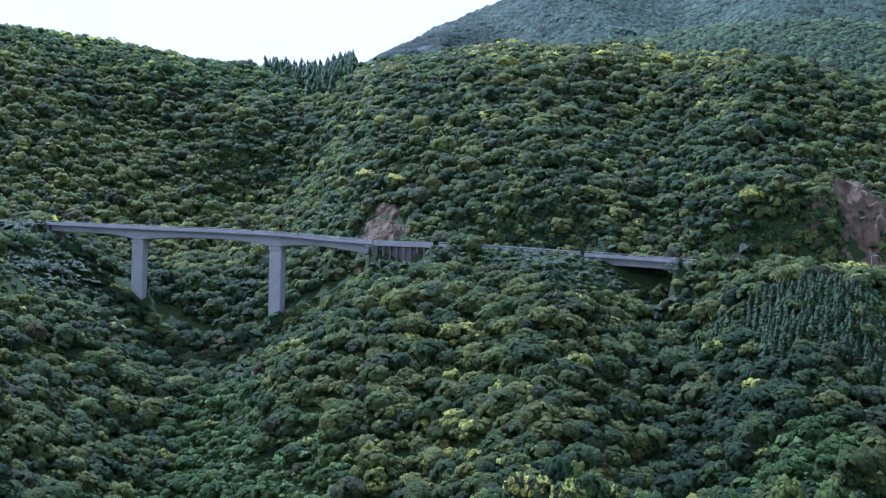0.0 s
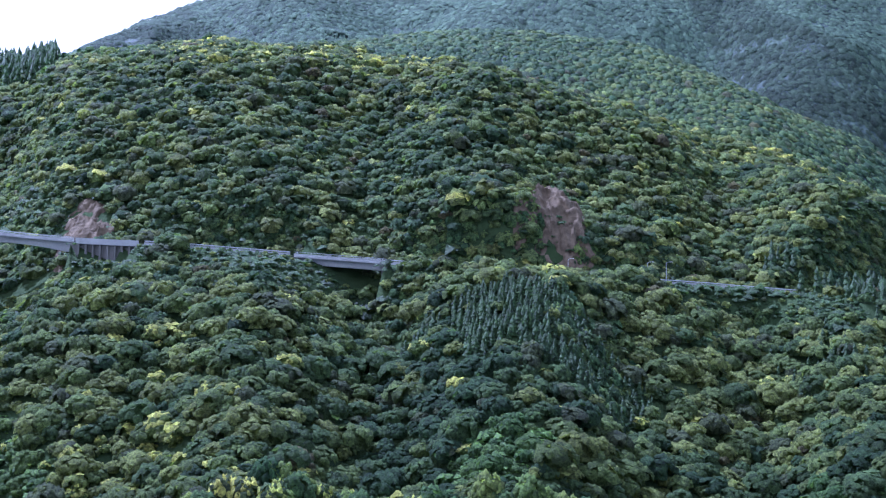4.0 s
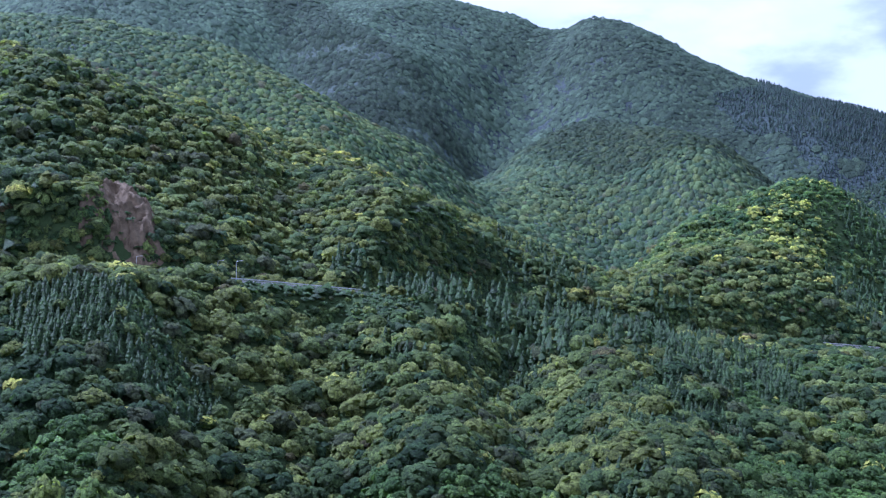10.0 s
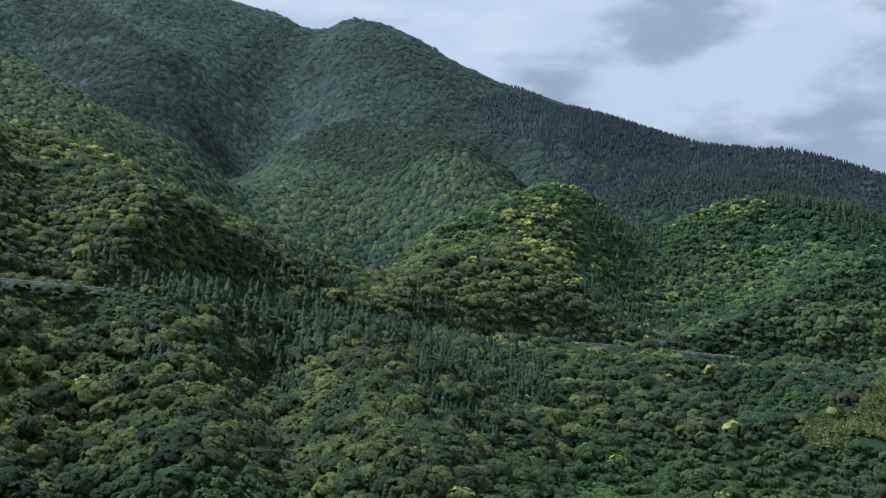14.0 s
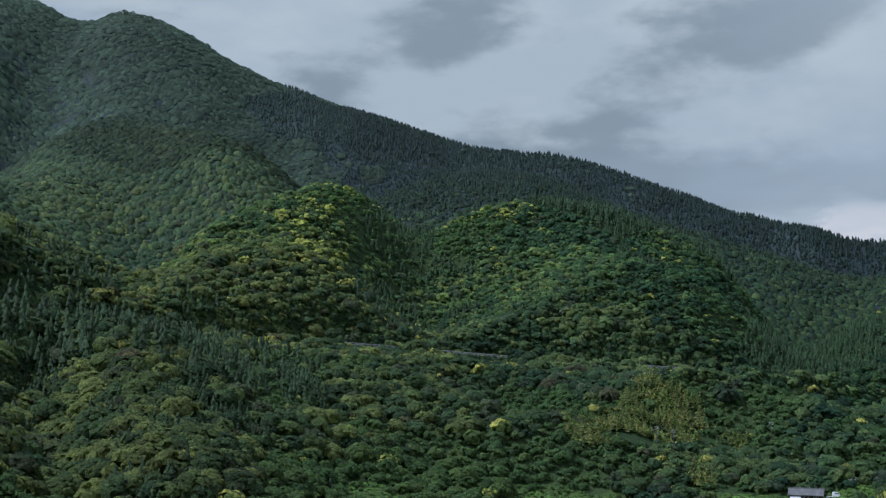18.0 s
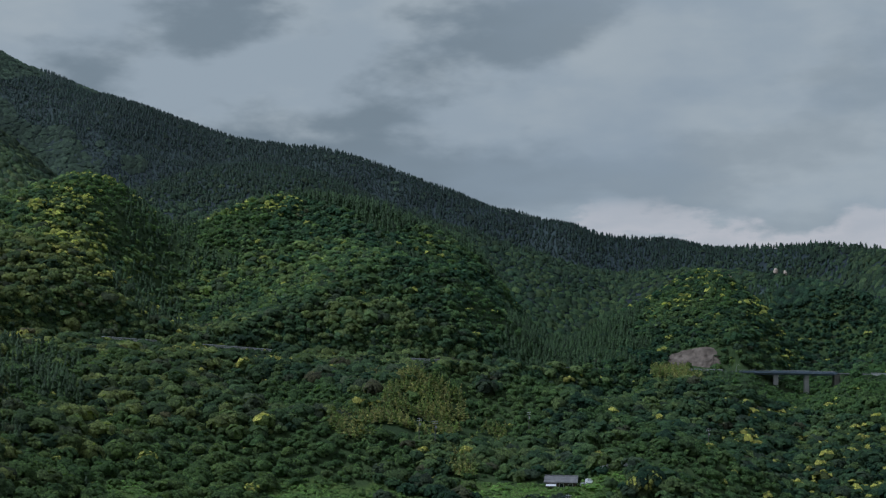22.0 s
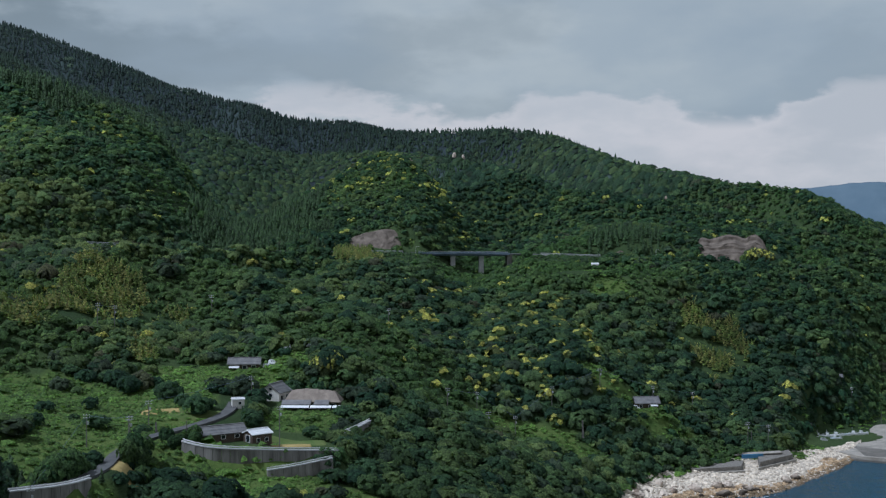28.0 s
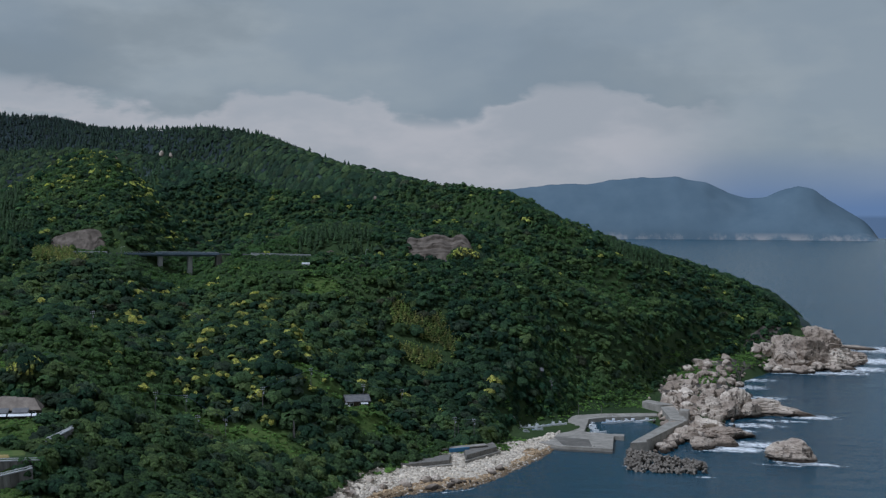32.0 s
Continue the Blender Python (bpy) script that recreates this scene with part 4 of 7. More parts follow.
for lo, hi, wide, drop in OPEN_ROAD:
    verge |= (run > lo) & (run < hi) & (gap < min(wide, 58)) & (zz < level + 1)
near_bare = inside(x, y, [(-2.7, 474, 22, 14), (17.8, 452, 32, 18), (73.3, 761, 15, 20), (88.8, 776, 24, 26)]) & ~inside(x, y, BARE)
edge = (gap > 5) & (gap < 11)
steep = (np.hypot(height(x + 3, y) - height(x - 3, y), height(x, y + 3) - height(x, y - 3)) > 5.4) & (np.hypot(x, y) < 720) & (gap < 60)
verge |= edge | near_bare | steep
k = (inside(x, y, MEADOWS, 0.35) | inside(x, y, CREEPERS, 0.6) | inside(x, y, BARE[:2]) & (fbm(x, y, 10, 3, 58) > 0.42) | ((aa > 83) & (aa < 98) & (zz > 4.6) & (zz < 8.5)) | ((aa > 91) & (aa < 98.6) & (zz > 2.7) & (zz < 15)) | ((aa > 98.6) & (zz > 5) & (zz < 22) & (np.hypot(x, y) > 780)) | verge) & (line_gap(x, y, LANE)[0] > 3.6) & (line_gap(x, y, ROAD)[0] > 5)
x, y, verge = x[k], y[k], verge[k]
size = rng.lognormal(0, 0.35, len(x)) * np.where(verge, 1.12, 1.0) * (1.1 + 0.5 * (fbm(x, y, 18, 2, 40) > 0.25))
tint = np.where(verge[:, None], (0.042, 0.070, 0.024), (0.102, 0.158, 0.036)) * (1 + 0.5 * fbm(x, y, 14, 3, 41))[:, None] * rng.uniform(0.8, 1.25, (len(x), 1))
v, f, c = stand([bush(4, 0.46) for _ in range(6)], x, y, height(x, y) - 0.05, size * 1.25, size * rng.uniform(0.9, 1.5, len(x)), tint)
tagged(new("scrub", tri_mesh("scrub", v, f, M_GRASS, c)), "rank bright green weeds and creepers over old fields", "scrub", kind="stuff")
x, y = scatter(420, 780, 55, 96, 1.5)
k = inside(x, y, BAMBOO, 1.3) & (fbm(x, y, 9, 3, 45) > -0.15)
x, y = x[k], y[k]
tint = np.where(rng.random((len(x), 1)) < 0.45, (0.25, 0.215, 0.080), (0.16, 0.185, 0.055)) * (1 + 0.35 * fbm(x, y, 10, 2, 44))[:, None] * rng.uniform(0.75, 1.2, (len(x), 1))
v, f, c = stand([culm(4) for _ in range(6)], x, y, height(x, y), rng.uniform(4.0, 8, len(x)), rng.uniform(2.5, 5.5, len(x)), tint)
tagged(new("bamboo_grove", tri_mesh("bamboo", v, f, M_GRASS, c, False)), "yellowing feathery bamboo grove on the slope", "bamboo", kind="stuff")


# ---- the nearest trees, one by one ----
def tree_parts(puffs, seed, tint, bloom):
    v, f, high = broadleaf(puffs, 1, 6, 0.20)
    v = v * (3.2, 3.2, 4.6) + (0, 0, 1.6)
    col = np.repeat(np.array([tint]), len(f), 0) * rng.uniform(0.85, 1.15, (len(f), 1))
    tuft = np.unique(high, return_inverse=True)[1]
    lit = (rng.random(tuft.max() + 1)[tuft] < bloom) & (high > 0.3)
    col[lit] = BLOOM * rng.uniform(0.6, 1.1, (lit.sum(), 1))
    crown = tri_mesh("crown", v, f, M_LEAF, col)
    trunk = bpy.data.meshes.new("trunk")
    bm = bmesh.new()
    limbs = [((0, 0, -0.8), (0.1, 0.05, 1.2), (0.15, 0.1, 3.2), 0.26)] + [((0.12, 0.08, 1.3 + 0.3 * k), (0.9 * math.cos(2.1 * k + seed), 0.9 * math.sin(2.1 * k + seed), 2.6), (1.7 * math.cos(2.1 * k + seed), 1.7 * math.sin(2.1 * k + seed), 3.4), 0.12) for k in range(4)]
    for a, b, c, r in limbs:
        rings = []
        for q, w in ((a, r), (b, r * 0.7), (c, r * 0.35)):
            rings.append([bm.verts.new((q[0] + w * math.cos(1.2566 * i), q[1] + w * math.sin(1.2566 * i), q[2])) for i in range(5)])
        for lo, hi in zip(rings[:-1], rings[1:]):
            for i in range(5):
                bm.faces.new((lo[i], lo[(i + 1) % 5], hi[(i + 1) % 5], hi[i]))
    bm.to_mesh(trunk)
    bm.free()
    trunk.materials.append(M_BARK)
    return crown, trunk


KINDS = []
for k in range(14):
    tint = GREENS[(0, 1, 1, 2, 2, 3, 4)[k % 7]]
    KINDS.append((*tree_parts(64, k, tint, 0.5 if k in (6, 13) else 0.0), k in (6, 13), k % 7))
x, y = scatter(258, 275, -20.5, 56.8, 4.9)
z = height(x, y)
flower = inside(x, y, [(8, 270, 22, 26), (0.5, 268, 14, 30)], 0.5)
for px, py, pz, yellow in zip(x, y, z, flower):
    if line_gap(np.array([px]), np.array([py]), LANE)[0][0] < 6:
        continue
    crown, trunk, blooming, shade = KINDS[6 + 7 * int(rng.integers(2)) if yellow and rng.random() < 0.3 else int(rng.choice([0, 1, 2, 3, 4, 5, 7, 8, 9, 10, 11, 12]))]
    t = new("tree")
    s = float(rng.uniform(0.75, 1.3))
    t.matrix_world = Matrix.LocRotScale((px, py, pz), Euler((0, 0, float(rng.uniform(0, 6.28)))), Vector((s, s, s * float(rng.uniform(0.85, 1.2)))))
    tagged(t, "evergreen broadleaf tree " + ("in pale yellow blossom" if blooming else ("with light green new leaves" if shade == 5 else "with dense dark green leaves")) + " on the slope", "tree", "trees at the foot of the slope")
    for name, me in (("crown", crown), ("trunk", trunk)):
        o = new(name, me)
        o.parent = t


# tall cedars by the lower lane
CEDAR_CROWNS = []
for k in range(4):
    v, f, high = cedar(22, 5, 0.17)
    CEDAR_CROWNS.append(tri_mesh("crown", v * (1, 1, 0.93) + (0, 0, 0.07), f, M_CEDAR, np.repeat(np.array([[0.020, 0.042, 0.022]]), len(f), 0) * rng.uniform(0.8, 1.2, (len(f), 1)), False))
bm = bmesh.new()
bmesh.ops.create_cone(bm, segments=8, radius1=0.016, radius2=0.004, depth=0.9, cap_ends=True, matrix=Matrix.Translation((0, 0, 0.42)))
stem = bpy.data.meshes.new("trunk")
bm.to_mesh(stem)
bm.free()
stem.materials.append(M_BARK)
for k in range(34):
    b, d = rng.uniform(53.2, 57.4), rng.uniform(284, 297)
    x, y = xy(b, d)
    tall = float(rng.uniform(17, 25)) * (1.0 if b < 56.4 else 0.75)
    t = new("cedar_tree")
    t.matrix_world = Matrix.LocRotScale((x, y, ground_at(x, y)), Euler((0, 0, float(rng.uniform(0, 6)))), Vector((tall, tall, tall)))
    tagged(t, "tall narrow dark green cedar beside the lower lane", "tree", "cedars by the lane")
    for name, me in (("crown", CEDAR_CROWNS[k % 4]), ("trunk", stem)):
        o = new(name, me)
        o.parent = t
# ---- building helpers ----
def box(bm, cx, cy, cz, sx, sy, sz, turn=0.0):
    """Adds a block, centred on (cx, cy), standing on cz."""
    c, s = math.cos(turn), math.sin(turn)
    v = []
    for dz in (0, sz):
        for dx, dy in ((-1, -1), (1, -1), (1, 1), (-1, 1)):
            x, y = dx * sx / 2, dy * sy / 2
            v.append(bm.verts.new((cx + x * c - y * s, cy + x * s + y * c, cz + dz)))
    for f in ((3, 2, 1, 0), (4, 5, 6, 7), (0, 1, 5, 4), (1, 2, 6, 5), (2, 3, 7, 6), (3, 0, 4, 7)):
        bm.faces.new([v[k] for k in f])
    return v


def block(cx, cy, cz, sx, sy, sz, bevel=0.03, turn=0.0):
    bm = bmesh.new()
    box(bm, cx, cy, cz, sx, sy, sz, turn)
    if bevel:
        bmesh.ops.bevel(bm, geom=bm.edges[:], offset=bevel, segments=1, affect="EDGES")
    return bm


def prism(outline, z0, z1, taper=1.0):
    """A solid from an outline (x, y) between two heights."""
    bm = bmesh.new()
    mx, my = sum(p[0] for p in outline) / len(outline), sum(p[1] for p in outline) / len(outline)
    lo = [bm.verts.new((x, y, z0)) for x, y in outline]
    hi = [bm.verts.new((mx + (x - mx) * taper, my + (y - my) * taper, z1)) for x, y in outline]
    bm.faces.new(lo[::-1]), bm.faces.new(hi)
    n = len(lo)
    for k in range(n):
        bm.faces.new((lo[k], lo[(k + 1) % n], hi[(k + 1) % n], hi[k]))
    bmesh.ops.recalc_face_normals(bm, faces=bm.faces)
    return bm


def tube(points, radius, sides=8):
    """A round bar along points; radius may differ from end to end."""
    bm = bmesh.new()
    rings = []
    for k, p in enumerate(points):
        p = Vector(p)
        a = Vector(points[max(0, k - 1)])
        b = Vector(points[min(len(points) - 1, k + 1)])
        d = (b - a).normalized()
        side = d.cross(Vector((0.31, 0.2, 0.93) if abs(d.z) < 0.9 else (1, 0, 0))).normalized()
        up = d.cross(side)
        r = radius[k] if isinstance(radius, (list, tuple)) else radius
        rings.append([bm.verts.new(p + (side * math.cos(2 * math.pi * i / sides) + up * math.sin(2 * math.pi * i / sides)) * r) for i in range(sides)])
    for a, b in zip(rings[:-1], rings[1:]):
        for i in range(sides):
            bm.faces.new((a[i], a[(i + 1) % sides], b[(i + 1) % sides], b[i]))
    bm.faces.new(rings[0][::-1]), bm.faces.new(rings[-1])
    bmesh.ops.recalc_face_normals(bm, faces=bm.faces)
    return bm


def thing(name, label, category, m, group=""):
    ob = new(name)
    ob.empty_display_size = 0.5
    ob.matrix_world = m
    return tagged(ob, label, category, group)


def spot(bearing, distance, z=None, turn=0.0):
    """A pose on the ground: local x runs to the right as seen from the camera's side, local y away from it."""
    x, y = xy(bearing, distance)
    return pose(x, y, ground_at(x, y) if z is None else z, 0, 0, turn - bearing)


# ---- road and bridges ----
def along(run):
    """A place on the road: position and unit direction."""
    for (ax, ay, az), (bx, by, bz) in zip(ROAD[:-1], ROAD[1:]):
        size = math.hypot(bx - ax, by - ay)
        if run <= size or (bx, by, bz) == ROAD[-1]:
            t = run / size
            return Vector((ax + t * (bx - ax), ay + t * (by - ay), az + t * (bz - az))), Vector((bx - ax, by - ay, 0)).normalized()
        run -= size


def ribbon(stations, section):
    """A bmesh swept along stations of (place, direction); section: points (across, up), across towards the valley."""
    bm = bmesh.new()
    rings = []
    for k, (p, d) in enumerate(stations):
        side = Vector((d.y, -d.x, 0))
        sec = section(k) if callable(section) else section
        rings.append([bm.verts.new(p + side * s + Vector((0, 0, h))) for s, h in sec])
    n = len(rings[0])
    for a, b in zip(rings[:-1], rings[1:]):
        for k in range(n):
            bm.faces.new((a[k], a[(k + 1) % n], b[(k + 1) % n], b[k]))
    bm.faces.new(rings[0][::-1]), bm.faces.new(rings[-1])
    bmesh.ops.recalc_face_normals(bm, faces=bm.faces)
    return bm


def stations(lo, hi, step):
    n = max(2, int((hi - lo) / step))
    out = []
    for k in range(n + 1):
        s = lo + (hi - lo) * k / n
        pts = [along(max(0, s + o)) for o in (-14, -7, 0, 7, 14)]
        out.append((sum((q[0] for q in pts), Vector()) / 5, sum((q[1] for q in pts), Vector()).normalized()))
    return out


def lane_stations(pts, step=3.0):
    out = []
    for a, b in zip(pts[:-1], pts[1:]):
        a, b = Vector(a), Vector(b)
        n = max(1, int((b - a).length / step))
        out += [(a.lerp(b, k / n), (b - a)) for k in range(n)]
    out.append((Vector(pts[-1]), Vector(pts[-1]) - Vector(pts[-2])))
    soft = []
    for k in range(len(out)):
        near = out[max(0, k - 2):k + 3]
        d = sum((q[1].normalized() for q in near), Vector())
        d.z = 0
        soft.append((sum((q[0] for q in near), Vector()) / len(near), d.normalized()))
    return soft


END = run_at(92.0, 765)
road = part("road", ribbon(stations(0, END, 6), [(-4.4, 0), (4.4, 0), (4.4, -0.6), (-4.4, -0.6)]), M_ASPHALT)
tagged(road, "grey asphalt mountain road along the hillside", "road", kind="structure")
lane = part("lane", ribbon(lane_stations(LANE), [(-1.7, 0.12), (1.7, 0.12), (1.7, -0.6), (-1.7, -0.6)]), M_ASPHALT)
tagged(lane, "narrow grey lane winding up to the hamlet", "road", kind="structure")


def pier_at(run, wide, deep, z_top, parent, name="pier"):
    p, d = stations(run, run + 0.1, 0.1)[0]
    foot = ground_at(p.x, p.y) - 2.5
    m = Matrix(((d.x, d.y, 0, p.x), (d.y, -d.x, 0, p.y), (0, 0, 1, 0), (0, 0, 0, 1)))
    bm = bmesh.new()
    chamfer = 0.35
    out = [(-wide / 2 + chamfer, -deep / 2), (wide / 2 - chamfer, -deep / 2), (wide / 2, -deep / 2 + chamfer), (wide / 2, deep / 2 - chamfer),
           (wide / 2 - chamfer, deep / 2), (-wide / 2 + chamfer, deep / 2), (-wide / 2, deep / 2 - chamfer), (-wide / 2, -deep / 2 + chamfer)]
    bm.free()
    bm = prism(out, foot, z_top)
    bmesh.ops.transform(bm, matrix=m, verts=bm.verts)
    bmesh.ops.recalc_face_normals(bm, faces=bm.faces)
    shaft = part(name, bm, M_CONCRETE, parent)
    bm = prism([(x * 1.06, y * 1.25) for x, y in out], z_top - 1.2, z_top)
    bmesh.ops.transform(bm, matrix=m, verts=bm.verts)
    bmesh.ops.recalc_face_normals(bm, faces=bm.faces)
    part("pier_cap", bm, M_CONCRETE, shaft)


def bridge(name, label, lo, hi, piers, deep_mid, deep_pier, material, pier_size, parapet=0.95, rail=True, pale=None):
    pale = pale or M_CONCRETE
    """A girder bridge under the road: haunched girder, edge beams, parapets, railing posts and piers."""
    top = thing(name, label, "bridge", Matrix())
    st = stations(lo, hi, 3.0)
    marks = [lo] + piers + [hi]

    def depth(k):
        s = lo + (hi - lo) * k / (len(st) - 1)
        for a, b in zip(marks[:-1], marks[1:]):
            if a <= s <= b:
                t = (s - a) / (b - a)
                da = deep_pier if a in piers else deep_mid
                db = deep_pier if b in piers else deep_mid
                bow = 4 * t * (1 - t)
                return (da * (1 - t) + db * t) * (1 - bow) + deep_mid * bow
        return deep_mid

    part("girder", ribbon(st, lambda k: [(-2.6, -0.62), (3.0, -0.62), (2.7, -depth(k)), (-2.4, -depth(k))]), material, top)
    part("deck_slab", ribbon(st, [(-5.0, -0.605), (5.0, -0.605), (5.0, -0.3), (4.45, 0.02), (-4.45, 0.02), (-5.0, -0.3)]), pale, top)
    for s in (-1, 1):
        part("parapet", ribbon(st, [(s * 4.5, 0.03), (s * 4.95, 0.03), (s * 4.9, parapet * 0.62), (s * 4.55, parapet * 0.62)]), pale, top, "solid parapet along the edge")
        if rail:
            r = part("railing", ribbon(st, [(s * 4.66, parapet + 0.1), (s * 4.8, parapet + 0.1), (s * 4.8, parapet + 0.22), (s * 4.66, parapet + 0.22)]), M_STEEL, top, "grey steel railing")
            for p, d in stations(lo + 1, hi - 1, 4.0):
                q = p + Vector((d.y, -d.x, 0)) * s * 4.73
                part("post", block(q.x, q.y, q.z + parapet * 0.6, 0.12, 0.12, parapet * 0.4 + 0.2, 0), M_STEEL, r)
    for run in piers:
        z = stations(run, run + 0.1, 0.1)[0][0].z - deep_pier + 0.1
        pier_at(run, *pier_size, z, top)
    for run in (lo, hi):  # abutments
        p, d = stations(run, run + 0.1, 0.1)[0]
        z = ground_at(p.x, p.y)
        b = block(p.x, p.y, min(z, p.z - 4) - 2, 3.0, 9.0, p.z - 0.65 - min(z, p.z - 4) + 2, 0.1, math.atan2(d.y, d.x))
        part("abutment", b, M_OLD_CONCRETE, top)
    return top


big = bridge("viaduct", "pale concrete viaduct on tall piers across a wooded gully", *BRIDGED[0], [run_at(-13.07, 501), run_at(-7.2, 470), run_at(-3.0, 449)], 2.6, 4.3, M_CONCRETE, (5.0, 3.6))
bridge("small_viaduct", "short concrete girder bridge among the trees", *BRIDGED[1], [run_at(7.2, 425)], 2.6, 2.7, M_CONCRETE, (3.4, 3.4))
bridge("steel_bridge", "dark blue-grey steel girder bridge on concrete piers", *BRIDGED[2], [run_at(76.7, 753), run_at(77.97, 756)], 1.5, 1.5, M_DARK_STEEL, (2.8, 2.4), 0.7, True, M_DARK_STEEL)

# arcade of concrete ribs under the roadside past the viaduct
lo, hi = ARCADE
arcade = thing("roadside_arcade", "weathered concrete ribs holding up the edge of the road", "retaining wall", Matrix())
part("edge_beam", ribbon(stations(lo, hi, 3), [(3.2, -1.0), (5.4, -1.0), (5.4, 0.9), (5.0, 0.9), (5.0, -0.1), (3.2, -0.1)]), M_CONCRETE, arcade)
part("back_wall", ribbon(stations(lo, hi, 3), [(3.4, -9.0), (4.0, -9.0), (4.0, -1.05), (3.4, -1.05)]), M_OLD_CONCRETE, arcade)
for p, d in stations(lo + 0.8, hi - 0.8, 2.4):
    q = p + Vector((d.y, -d.x, 0)) * 4.7
    part("rib", block(q.x, q.y, q.z - 9.5, 0.7, 0.8, 8.45, 0.05, math.atan2(d.y, d.x)), M_OLD_CONCRETE, arcade)


def roadside_wall(b0, d0, b1, d1, drop, label):
    lo, hi = run_at(b0, d0), run_at(b1, d1)
    w = thing("retaining_wall", label, "retaining wall", Matrix())
    st = stations(lo, hi, 4)
    n = max(1, int((hi - lo) / 4))
    for k in range(n):
        a, b = lo + (hi - lo) * k / n, lo + (hi - lo) * (k + 1) / n - 0.06
        part("panel", ribbon(stations(a, b, 2), [(4.5, -drop), (5.6, -drop), (5.05, 0.02), (4.5, 0.02)]), M_CONCRETE, w)
    part("kerb", ribbon(st, [(4.5, 0.03), (5.1, 0.03), (5.1, 0.5), (4.6, 0.5)]), M_CONCRETE, w)
    rail = part("guard_rail", ribbon(st, [(4.8, 0.75), (4.9, 0.75), (4.95, 0.9), (4.9, 1.05), (4.8, 1.05)]), M_STEEL, w, "white steel guard rail")
    for p, d in stations(lo + 0.5, hi - 0.5, 4.0):
        q = p + Vector((d.y, -d.x, 0)) * 4.75
        part("post", block(q.x, q.y, q.z + 0.4, 0.12, 0.12, 0.7, 0), M_STEEL, rail)


roadside_wall(0.0, 441, 6.2, 428, 1.2, "low concrete kerb wall with a guard rail by the road")
roadside_wall(10.4, 420, 11.4, 420, 2.0, "short concrete roadside wall overgrown by trees")
roadside_wall(21.7, 430, 27.7, 450, 3.2, "pale concrete retaining wall below the road")
roadside_wall(47.3, 620, 50.0, 626, 2.0, "grey roadside wall with a guard rail above trees")
roadside_wall(51.4, 630, 54.9, 640, 2.0, "long pale roadside wall above flowering trees")
roadside_wall(60.8, 651, 62.2, 655, 1.8, "short pale roadside wall seen between trees")
roadside_wall(71.6, 739, 74.4, 750, 3.0, "concrete wall carrying the road past a bare slope")
roadside_wall(80.6, 760, 83.2, 760, 1.6, "thin pale roadside wall on the wooded hillside")
roadside_wall(85.4, 760, 86.2, 760, 1.6, "short roadside wall below a bare cutting")


def street_lamp(bearing, distance, z, tall=6.0):
    t = thing("street_lamp", "slim grey steel street lamp beside the mountain road", "street lamp", spot(bearing, distance, z), "lamps along the road")
    part("pole", tube([(0, 0, -0.8), (0, 0, tall)], [0.13, 0.07]), M_STEEL, t)
    part("arm", tube([(0, 0, tall - 0.1), (0.6, 0, tall + 0.2), (1.4, 0, tall + 0.25)], 0.05, 6), M_STEEL, t)
    part("lamp_head", block(1.6, 0, tall + 0.18, 0.7, 0.25, 0.14, 0.03), M_WHITE, t)


for b, d, z in ((21.7, 424.5, 125), (22.5, 425.5, 125), (18.25, 414.5, 125.5), (75.1, 745, 81), (85.6, 754, 79)):
    street_lamp(b, d, z)

# ---- bare slopes ----
def slope_patch(name, label, category, bearing, distance, half_r, half_t, rough, material, steps=46, lift=1.0, seed=3, ragged=0.55):
    """Broken rock or cut earth that stands a little proud of the hillside, with a ragged rim that dips into it."""
    u, v = np.meshgrid(np.linspace(-1.3, 1.3, steps), np.linspace(-1.3, 1.3, steps), indexing="ij")
    a = math.radians(bearing)
    cx, cy = xy(bearing, distance)
    X = cx + u * half_r * math.sin(a) + v * half_t * math.cos(a)
    Y = cy + u * half_r * math.cos(a) - v * half_t * math.sin(a)
    rim = 1 - np.hypot(u, v * (1 + 0.35 * u)) - ragged * fbm(X, Y, 9, 3, seed)
    crag = np.abs(fbm(X, Y, 7, 4, seed + 5))
    bluff = np.floor(3 * fbm(X, Y, 11, 2, seed + 7)) / 3
    Z = height(X, Y) + np.clip(rim * 5, -1.5, 1) * lift + rough * (1.0 - 2.6 * crag + 0.9 * bluff) * np.clip(rim * 3, 0, 1)
    shift = rough * 0.9 * fbm(X, Y, 5, 3, seed + 9)
    ob = new(name, grid_mesh(name, X - shift * math.sin(a), Y - shift * math.cos(a), Z, material, smooth=False))
    return tagged(ob, label, category)


